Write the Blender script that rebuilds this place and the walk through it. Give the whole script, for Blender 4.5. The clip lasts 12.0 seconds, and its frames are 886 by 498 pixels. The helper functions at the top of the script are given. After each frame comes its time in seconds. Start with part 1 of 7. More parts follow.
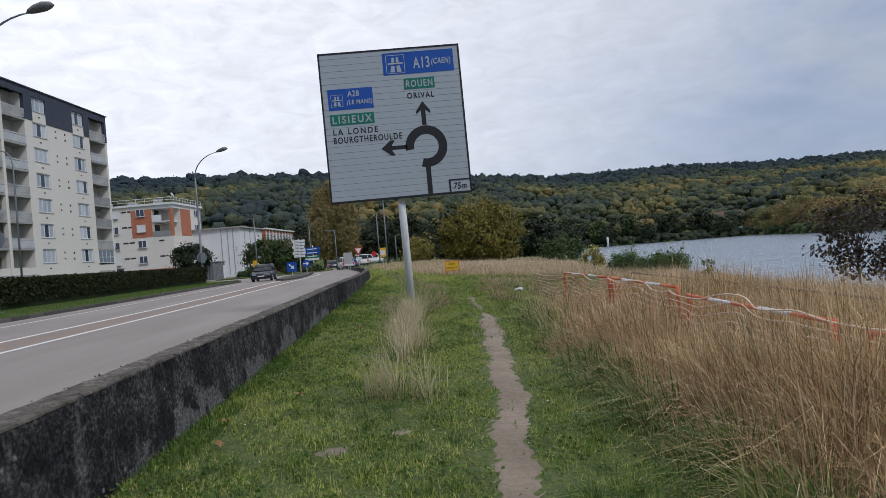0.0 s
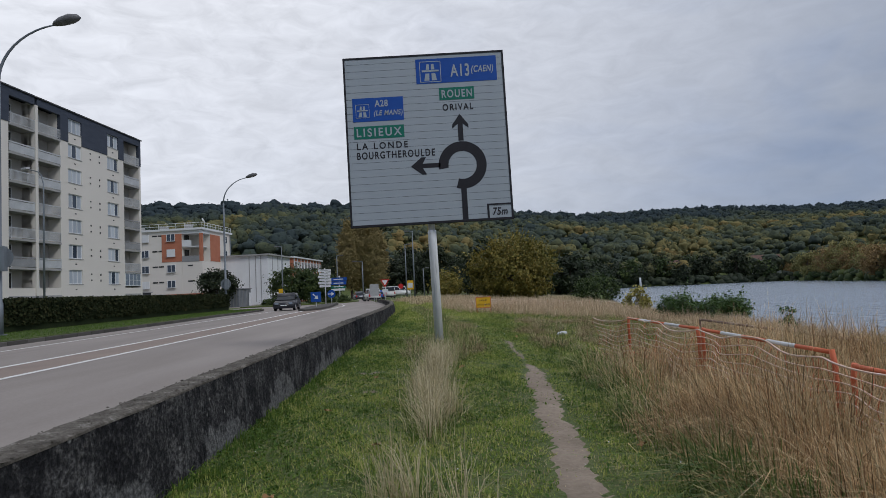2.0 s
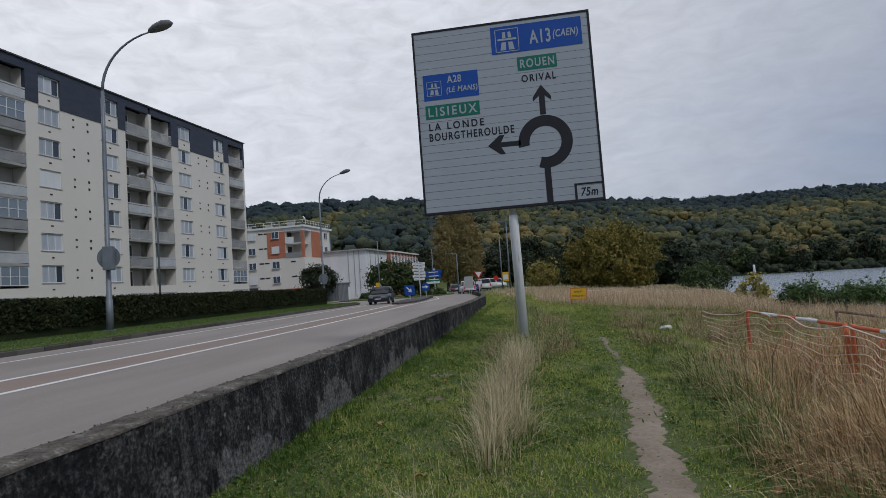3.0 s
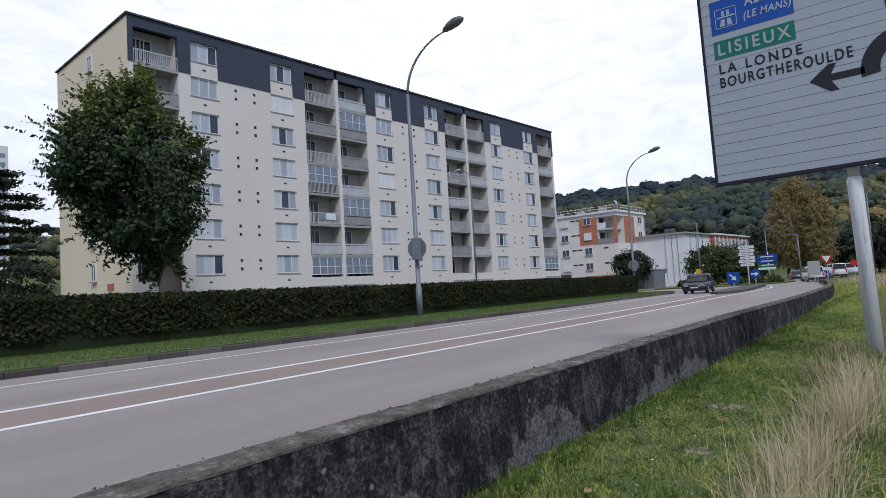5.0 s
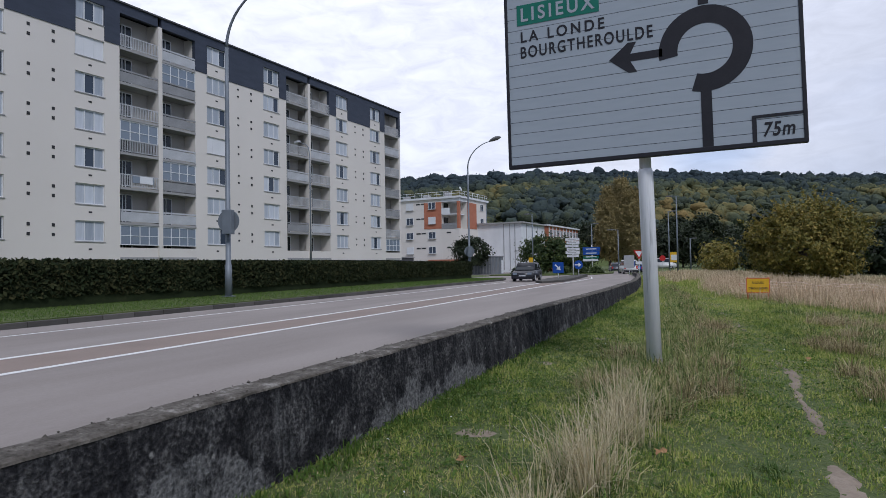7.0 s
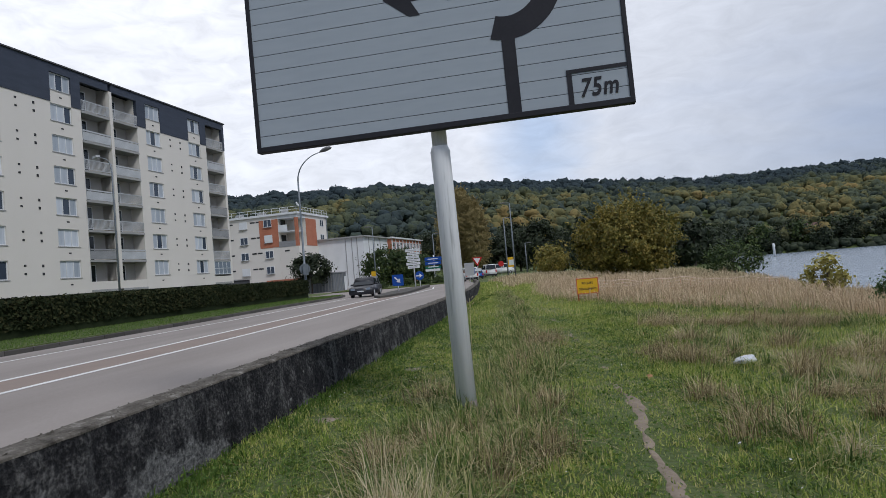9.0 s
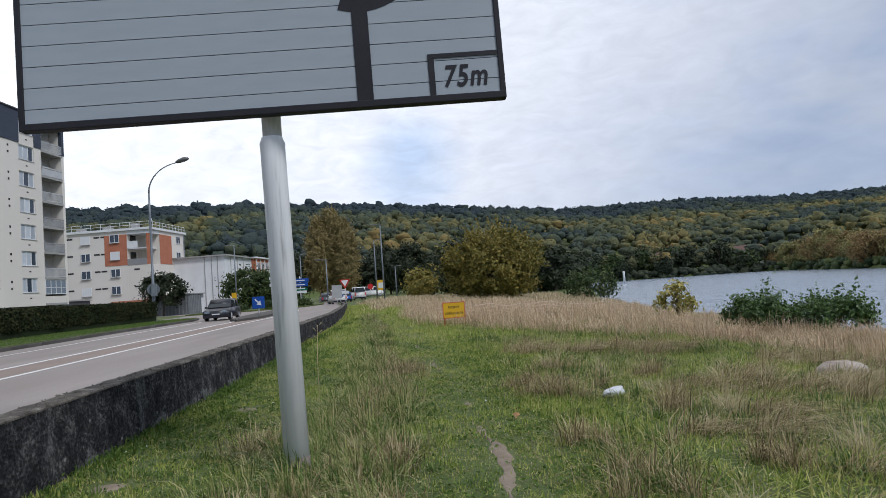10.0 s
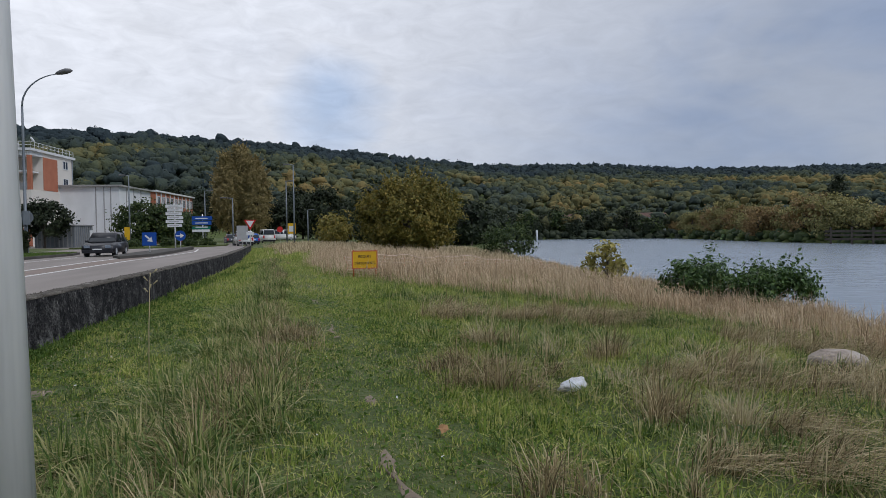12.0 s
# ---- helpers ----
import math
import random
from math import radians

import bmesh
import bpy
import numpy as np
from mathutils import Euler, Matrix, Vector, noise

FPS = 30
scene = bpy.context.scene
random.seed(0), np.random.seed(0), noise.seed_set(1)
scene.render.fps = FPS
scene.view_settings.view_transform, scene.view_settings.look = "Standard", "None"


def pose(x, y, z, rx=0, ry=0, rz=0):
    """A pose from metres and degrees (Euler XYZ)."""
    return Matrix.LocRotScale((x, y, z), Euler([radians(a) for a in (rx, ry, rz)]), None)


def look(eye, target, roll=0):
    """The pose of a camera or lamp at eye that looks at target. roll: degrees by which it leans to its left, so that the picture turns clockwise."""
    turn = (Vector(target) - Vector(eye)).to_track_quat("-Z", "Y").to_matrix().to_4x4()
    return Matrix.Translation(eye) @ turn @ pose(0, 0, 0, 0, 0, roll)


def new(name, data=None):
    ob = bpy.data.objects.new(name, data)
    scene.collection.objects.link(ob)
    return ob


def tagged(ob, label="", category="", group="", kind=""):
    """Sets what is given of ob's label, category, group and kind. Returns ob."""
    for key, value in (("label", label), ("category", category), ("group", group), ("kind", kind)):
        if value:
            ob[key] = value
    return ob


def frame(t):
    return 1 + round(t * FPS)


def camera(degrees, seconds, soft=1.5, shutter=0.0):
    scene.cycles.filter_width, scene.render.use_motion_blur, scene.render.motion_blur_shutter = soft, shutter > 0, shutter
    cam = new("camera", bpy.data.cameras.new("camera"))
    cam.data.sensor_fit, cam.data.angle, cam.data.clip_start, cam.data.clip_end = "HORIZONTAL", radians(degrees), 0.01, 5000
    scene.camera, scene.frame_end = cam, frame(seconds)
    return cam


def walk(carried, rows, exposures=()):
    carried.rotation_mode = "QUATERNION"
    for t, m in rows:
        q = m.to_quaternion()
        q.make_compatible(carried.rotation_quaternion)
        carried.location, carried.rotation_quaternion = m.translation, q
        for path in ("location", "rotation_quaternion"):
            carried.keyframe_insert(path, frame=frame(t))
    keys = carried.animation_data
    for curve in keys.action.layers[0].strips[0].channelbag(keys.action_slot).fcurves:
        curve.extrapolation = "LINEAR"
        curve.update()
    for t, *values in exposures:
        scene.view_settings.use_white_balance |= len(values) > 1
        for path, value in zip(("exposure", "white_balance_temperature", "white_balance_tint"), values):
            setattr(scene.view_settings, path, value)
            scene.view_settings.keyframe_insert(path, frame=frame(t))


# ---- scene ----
cam = camera(71.4, 12.0, soft=0.6)
PATH = [
    (0, (0.348, 1.038, 1.449), (0.452, 3.035, 1.457), -4.8),
    (0.5, (0.147, 1.577, 1.45), (0.146, 3.577, 1.44), -1.4),
    (1, (0.264, 2.017, 1.41), (0.346, 4.013, 1.508), -3.9),
    (1.5, (0.289, 2.611, 1.449), (0.212, 4.605, 1.582), -2.3),
    (2, (0.304, 3.166, 1.467), (0.324, 5.162, 1.592), -2.8),
    (2.5, (0.524, 3.7, 1.44), (0.41, 5.69, 1.608), -4.1),
    (3, (0.589, 4.35, 1.441), (0.296, 6.325, 1.558), -3.7),
    (3.2, (0.6, 4.544, 1.443), (0.205, 6.5, 1.569), -2.4),
    (4.8, (0.768, 6.258, 1.505), (-0.246, 7.979, 1.606), -4.4),
    (5, (0.812, 6.442, 1.499), (-0.402, 8.026, 1.635), -3.4),
    (5.5, (0.932, 6.849, 1.448), (-0.21, 8.486, 1.577), -0.3),
    (6, (0.999, 7.432, 1.522), (0.22, 9.27, 1.643), -3.5),
    (6.5, (0.96, 7.936, 1.536), (0.046, 9.709, 1.68), -2.0),
    (7, (0.985, 8.418, 1.553), (0.182, 10.248, 1.606), -1.0),
    (7.2, (0.988, 8.626, 1.552), (0.246, 10.483, 1.599), -2.6),
    (8.8, (1.111, 10.69, 1.57), (0.781, 12.659, 1.693), -5.6),
    (9, (1.131, 10.886, 1.549), (0.799, 12.857, 1.623), -4.9),
    (9.5, (1.168, 11.424, 1.54), (1.098, 13.422, 1.585), -2.3),
    (10, (1.253, 11.936, 1.523), (1.34, 13.931, 1.638), -4.2),
    (10.5, (1.283, 12.524, 1.529), (1.347, 14.523, 1.559), -3.4),
    (11, (1.291, 13.021, 1.533), (1.51, 15.009, 1.549), -4.6),
    (11.5, (1.39, 13.561, 1.493), (1.632, 15.546, 1.53), -4.7),
    (12, (1.448, 14.172, 1.448), (1.798, 16.14, 1.392), -0.7),
]
walk(cam, [(t, look(eye, target, roll)) for t, eye, target, roll in PATH], [
    (t, s - 0.05, 5750.0 if 4 < t < 8 else 5980.0, 15.0 if 4 < t < 8 else 11.5) for t, s in (
        (0.0, 0.0), (1.0, 0.0), (1.5, -0.3), (2.0, -0.3), (2.5, -0.28), (3.0, -0.42), (3.2, -0.42), (5.0, 0.14), (5.5, 0.05),
        (6.0, 0.0), (7.0, -0.03), (9.0, -0.03), (9.5, 0.1), (10.0, 0.18), (10.5, 0.05), (11.0, -0.05), (11.5, -0.24), (12.0, -0.17))])

# ---- sky and sun: overcast with a bright thin part over the town, a veiled sun over the river ----
SUN_AZ, SUN_EL = 132.0, 46.0
GLOW_AZ, GLOW_EL = -38.0, 38.0
scene.view_settings.exposure = 0.0
world = bpy.data.worlds.new("overcast_sky")
scene.world = world
world.use_nodes = True
wn, wl = world.node_tree.nodes, world.node_tree.links
wn.clear()


def wnode(kind, **props):
    n = wn.new(kind)
    for k, v in props.items():
        n.inputs[k].default_value = v
    return n


sky = wn.new("ShaderNodeTexSky")
sky.sky_type, sky.sun_disc = "NISHITA", False
sky.sun_elevation, sky.sun_rotation = radians(SUN_EL), radians(SUN_AZ)
coord = wn.new("ShaderNodeTexCoord")
stretch = wn.new("ShaderNodeMapping")
stretch.inputs["Scale"].default_value = (1.0, 1.0, 2.6)
stretch.inputs["Rotation"].default_value = (0.0, radians(12), radians(25))
wl.new(coord.outputs["Generated"], stretch.inputs["Vector"])
broad = wnode("ShaderNodeTexNoise", Scale=2.3, Detail=4.0, Roughness=0.55, Distortion=0.4)
ripple = wnode("ShaderNodeTexNoise", Scale=17.0, Detail=4.0, Roughness=0.6, Distortion=0.6)
wl.new(stretch.outputs[0], broad.inputs["Vector"])
wl.new(stretch.outputs[0], ripple.inputs["Vector"])
toward = wn.new("ShaderNodeVectorMath")
toward.operation = "DOT_PRODUCT"
wl.new(coord.outputs["Generated"], toward.inputs[0])
toward.inputs[1].default_value = (math.sin(radians(GLOW_AZ)) * math.cos(radians(GLOW_EL)), math.cos(radians(GLOW_AZ)) * math.cos(radians(GLOW_EL)), math.sin(radians(GLOW_EL)))
glow = wn.new("ShaderNodeMapRange")
glow.inputs["From Min"].default_value, glow.inputs["From Max"].default_value = 0.35, 0.98
glow.inputs["To Min"].default_value, glow.inputs["To Max"].default_value = 0.0, 1.0
wl.new(toward.outputs["Value"], glow.inputs["Value"])
cloud = wn.new("ShaderNodeValToRGB")
cloud.color_ramp.elements[0].position, cloud.color_ramp.elements[0].color = 0.34, (0.345, 0.41, 0.535, 1)
cloud.color_ramp.elements[1].position, cloud.color_ramp.elements[1].color = 0.56, (0.465, 0.50, 0.565, 1)
wl.new(broad.outputs["Fac"], cloud.inputs["Fac"])
bright = wn.new("ShaderNodeMix")
bright.data_type = "RGBA"
wl.new(glow.outputs[0], bright.inputs["Factor"])
wl.new(cloud.outputs["Color"], bright.inputs["A"])
bright.inputs["B"].default_value = (1.13, 1.11, 1.09, 1)
mottle = wn.new("ShaderNodeMapRange")
mottle.inputs["From Min"].default_value, mottle.inputs["From Max"].default_value = 0.3, 0.7
mottle.inputs["To Min"].default_value, mottle.inputs["To Max"].default_value = 0.86, 1.10
wl.new(ripple.outputs["Fac"], mottle.inputs["Value"])
clouds = wn.new("ShaderNodeMix")
clouds.data_type, clouds.blend_type = "RGBA", "MULTIPLY"
rippled = wn.new("ShaderNodeMapRange")
rippled.inputs["To Min"].default_value, rippled.inputs["To Max"].default_value = 0.3, 1.0
wl.new(glow.outputs[0], rippled.inputs["Value"])
wl.new(rippled.outputs[0], clouds.inputs["Factor"])
# a gap of pale blue low over the hill
GAP_AZ, GAP_EL = 0.5, 11.5
warp, shift, gap, gap_mix = wn.new("ShaderNodeVectorMath"), wn.new("ShaderNodeVectorMath"), wn.new("ShaderNodeVectorMath"), wn.new("ShaderNodeMix")
warp.operation, warp.inputs["Scale"].default_value = "SCALE", 0.16
wl.new(broad.outputs["Color"], warp.inputs[0])
shift.operation = "ADD"
wl.new(coord.outputs["Generated"], shift.inputs[0])
wl.new(warp.outputs[0], shift.inputs[1])
gap.operation = "DISTANCE"
wl.new(shift.outputs[0], gap.inputs[0])
gap.inputs[1].default_value = (math.sin(radians(GAP_AZ)) * math.cos(radians(GAP_EL)) + 0.08, math.cos(radians(GAP_AZ)) * math.cos(radians(GAP_EL)) + 0.08, math.sin(radians(GAP_EL)) + 0.08)
gap_fac = wn.new("ShaderNodeMapRange")
gap_fac.inputs["From Min"].default_value, gap_fac.inputs["From Max"].default_value = 0.03, 0.10
gap_fac.inputs["To Min"].default_value, gap_fac.inputs["To Max"].default_value = 0.6, 0.0
wl.new(gap.outputs["Value"], gap_fac.inputs["Value"])
gap_mix.data_type = "RGBA"
wl.new(gap_fac.outputs[0], gap_mix.inputs["Factor"])
wl.new(bright.outputs["Result"], gap_mix.inputs["A"])
gap_mix.inputs["B"].default_value = (0.40, 0.56, 0.80, 1)
wl.new(gap_mix.outputs["Result"], clouds.inputs["A"])
wl.new(mottle.outputs[0], clouds.inputs["B"])
back_sky, back_cloud, both = wn.new("ShaderNodeBackground"), wn.new("ShaderNodeBackground"), wn.new("ShaderNodeMixShader")
back_sky.inputs["Strength"].default_value = 0.10
back_cloud.inputs["Strength"].default_value = 1.0
both.inputs["Fac"].default_value = 0.93
wl.new(sky.outputs[0], back_sky.inputs["Color"])
wl.new(clouds.outputs["Result"], back_cloud.inputs["Color"])
wl.new(back_sky.outputs[0], both.inputs[1])
wl.new(back_cloud.outputs[0], both.inputs[2])
wl.new(both.outputs[0], wn.new("ShaderNodeOutputWorld").inputs["Surface"])

sun_data = bpy.data.lights.new("veiled_sun", "SUN")
sun_data.energy, sun_data.angle, sun_data.color = 1.75, radians(14), (1.0, 0.95, 0.88)
sun = new("veiled_sun", sun_data)
sun.matrix_world = look((0, 0, 60), (-math.sin(radians(SUN_AZ)) * math.cos(radians(SUN_EL)), -math.cos(radians(SUN_AZ)) * math.cos(radians(SUN_EL)), 60 - math.sin(radians(SUN_EL))))


# ---- materials ----
def material(name, colours, scale=2.0, fine=25.0, rough=0.85, bump=0.3, fine_mix=0.35, metal=0.0, island=False, objects=False, depth=0.02, stretch_to=(1, 1, 1), translucent=0.0, spec=0.3, vary=0.55):
    """Colours along a ramp driven by noise at a broad and a fine scale, with relief; island or objects: pieces differ."""
    m = bpy.data.materials.new(name)
    m.use_nodes = True
    nt = m.node_tree
    n, l = nt.nodes, nt.links
    b = n["Principled BSDF"]
    b.inputs["Roughness"].default_value, b.inputs["Metallic"].default_value = rough, metal
    b.inputs["Specular IOR Level"].default_value = spec
    tc, mp = n.new("ShaderNodeTexCoord"), n.new("ShaderNodeMapping")
    mp.inputs["Scale"].default_value = stretch_to
    l.new(tc.outputs["Object"], mp.inputs["Vector"])
    na, nb = n.new("ShaderNodeTexNoise"), n.new("ShaderNodeTexNoise")
    na.inputs["Scale"].default_value, na.inputs["Detail"].default_value = scale, 5.0
    nb.inputs["Scale"].default_value, nb.inputs["Detail"].default_value = fine, 4.0
    l.new(mp.outputs[0], na.inputs["Vector"])
    l.new(mp.outputs[0], nb.inputs["Vector"])
    mix = n.new("ShaderNodeMix")
    mix.inputs["Factor"].default_value = fine_mix
    l.new(na.outputs["Fac"], mix.inputs["A"])
    l.new(nb.outputs["Fac"], mix.inputs["B"])
    drive = mix.outputs["Result"]
    if island or objects:
        if island:
            r = n.new("ShaderNodeNewGeometry").outputs["Random Per Island"]
        else:
            r = n.new("ShaderNodeObjectInfo").outputs["Random"]
        mr = n.new("ShaderNodeMapRange")
        mr.inputs["To Min"].default_value, mr.inputs["To Max"].default_value = 0.22, 0.78
        l.new(r, mr.inputs["Value"])
        m2 = n.new("ShaderNodeMix")
        m2.inputs["Factor"].default_value = vary
        l.new(drive, m2.inputs["A"])
        l.new(mr.outputs[0], m2.inputs["B"])
        drive = m2.outputs["Result"]
    ramp = n.new("ShaderNodeValToRGB")
    e = ramp.color_ramp.elements
    e[0].position, e[1].position = 0.3, 0.7
    e[0].color, e[1].color = (*colours[0], 1), (*colours[-1], 1)
    for i, c in enumerate(colours[1:-1]):
        e.new(0.3 + 0.4 * (i + 1) / (len(colours) - 1)).color = (*c, 1)
    l.new(drive, ramp.inputs["Fac"])
    l.new(ramp.outputs["Color"], b.inputs["Base Color"])
    if bump:
        bp = n.new("ShaderNodeBump")
        bp.inputs["Strength"].default_value, bp.inputs["Distance"].default_value = bump, depth
        l.new(nb.outputs["Fac"], bp.inputs["Height"])
        l.new(bp.outputs[0], b.inputs["Normal"])
    if translucent:
        t, ms = n.new("ShaderNodeBsdfTranslucent"), n.new("ShaderNodeMixShader")
        l.new(ramp.outputs["Color"], t.inputs["Color"])
        ms.inputs["Fac"].default_value = translucent
        l.new(b.outputs[0], ms.inputs[1])
        l.new(t.outputs[0], ms.inputs[2])
        l.new(ms.outputs[0], n["Material Output"].inputs["Surface"])
    return m


M = {
    "soil": material("soil_and_thatch", [(0.045, 0.066, 0.018), (0.085, 0.115, 0.032), (0.145, 0.145, 0.060)], 1.1, 26, bump=1.0, depth=0.04, fine_mix=0.6),
    "path": material("trodden_earth", [(0.16, 0.125, 0.092), (0.235, 0.188, 0.142), (0.32, 0.262, 0.205)], 1.5, 22, bump=0.6),
    "asphalt": material("worn_asphalt", [(0.208, 0.183, 0.166), (0.258, 0.228, 0.208), (0.308, 0.275, 0.252)], 0.9, 70, rough=0.8, bump=0.5, depth=0.006, stretch_to=(1, 0.16, 1)),
    "paint": material("road_paint", [(0.62, 0.62, 0.60), (0.78, 0.78, 0.76)], 3, 40, bump=0.2, depth=0.004),
    "strip": material("ochre_strip", [(0.215, 0.172, 0.147), (0.275, 0.218, 0.185)], 0.7, 50, bump=0.3, depth=0.005),
    "kerb": material("kerb_stone", [(0.05, 0.047, 0.042), (0.12, 0.113, 0.102)], 2, 30, objects=True),
    "wall": material("blackened_concrete", [(0.009, 0.009, 0.0095), (0.013, 0.013, 0.013), (0.019, 0.0185, 0.018), (0.036, 0.035, 0.033), (0.16, 0.155, 0.148)], 1.7, 15, rough=0.95, bump=0.9, fine_mix=0.5, depth=0.03, spec=0.1),
    "coping": material("lichened_coping", [(0.030, 0.026, 0.021), (0.070, 0.062, 0.051), (0.125, 0.112, 0.095), (0.30, 0.285, 0.26)], 7, 38, rough=0.95, bump=0.8),
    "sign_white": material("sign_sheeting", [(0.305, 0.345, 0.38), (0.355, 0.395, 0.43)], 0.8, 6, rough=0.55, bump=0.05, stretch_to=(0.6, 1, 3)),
    "sign_black": material("sign_black", [(0.012, 0.012, 0.016), (0.022, 0.022, 0.028)], 4, 40, rough=0.6, bump=0.05),
    "sign_blue": material("sign_blue", [(0.010, 0.062, 0.30), (0.014, 0.078, 0.35)], 1, 9, rough=0.5, bump=0.04),
    "sign_green": material("sign_green", [(0.009, 0.13, 0.09), (0.013, 0.16, 0.11)], 1, 9, rough=0.5, bump=0.04),
    "galv": material("weathered_galvanised_steel", [(0.52, 0.53, 0.54), (0.64, 0.65, 0.655), (0.74, 0.745, 0.74)], 1.6, 18, rough=0.6, bump=0.12, stretch_to=(3, 3, 0.6), depth=0.006),
    "pole": material("chalky_galvanised_pole", [(0.40, 0.41, 0.42), (0.72, 0.735, 0.75), (0.79, 0.80, 0.815), (0.83, 0.84, 0.85)], 2.2, 9, rough=0.65, bump=0.1, stretch_to=(5, 5, 0.35), depth=0.004),
    "lamp_post": material("grey_painted_steel", [(0.15, 0.17, 0.19), (0.21, 0.235, 0.26)], 2, 25, rough=0.5, metal=0.3, bump=0.1),
    "lamp_head": material("grey_lamp_housing", [(0.11, 0.11, 0.115), (0.17, 0.17, 0.175)], 3, 25, rough=0.45, bump=0.05),
    "render": material("cream_render", [(0.625, 0.592, 0.54), (0.69, 0.655, 0.60)], 0.15, 30, bump=0.25, depth=0.01, stretch_to=(1, 1, 0.5)),
    "gable": material("ochre_render", [(0.66, 0.57, 0.42), (0.74, 0.65, 0.50)], 0.15, 30, bump=0.25, depth=0.01),
    "slate": material("dark_cladding", [(0.034, 0.042, 0.062), (0.055, 0.066, 0.092)], 0.6, 12, rough=0.6, bump=0.3, stretch_to=(1, 1, 4)),
    "white": material("white_paint", [(0.60, 0.615, 0.625), (0.73, 0.745, 0.755)], 0.5, 18, rough=0.6, bump=0.08),
    "grey": material("grey_concrete", [(0.26, 0.26, 0.255), (0.36, 0.36, 0.35)], 0.6, 18, bump=0.25),
    "dark": material("dark_recess", [(0.02, 0.02, 0.022), (0.035, 0.035, 0.036)], 1, 10, bump=0.1),
    "curtain": material("net_curtain", [(0.30, 0.34, 0.39), (0.58, 0.62, 0.67)], 2.5, 9, bump=0.3, stretch_to=(6, 1, 0.3), objects=True),
    "brick": material("orange_brick_facing", [(0.36, 0.13, 0.075), (0.46, 0.185, 0.11)], 0.8, 22, bump=0.3),
    "hedge": material("hedge_leaves", [(0.012, 0.018, 0.009), (0.024, 0.033, 0.014), (0.062, 0.058, 0.026)], 0.8, 9, rough=0.9, spec=0.1, bump=0.5, island=True),
}


def glass(name, tint=(0.02, 0.025, 0.03), rough=0.08):
    m = bpy.data.materials.new(name)
    m.use_nodes = True
    b = m.node_tree.nodes["Principled BSDF"]
    b.inputs["Base Color"].default_value, b.inputs["Roughness"].default_value = (*tint, 1), rough
    b.inputs["Specular IOR Level"].default_value = 0.5
    return m


M["glass"] = glass("dark_window_glass")


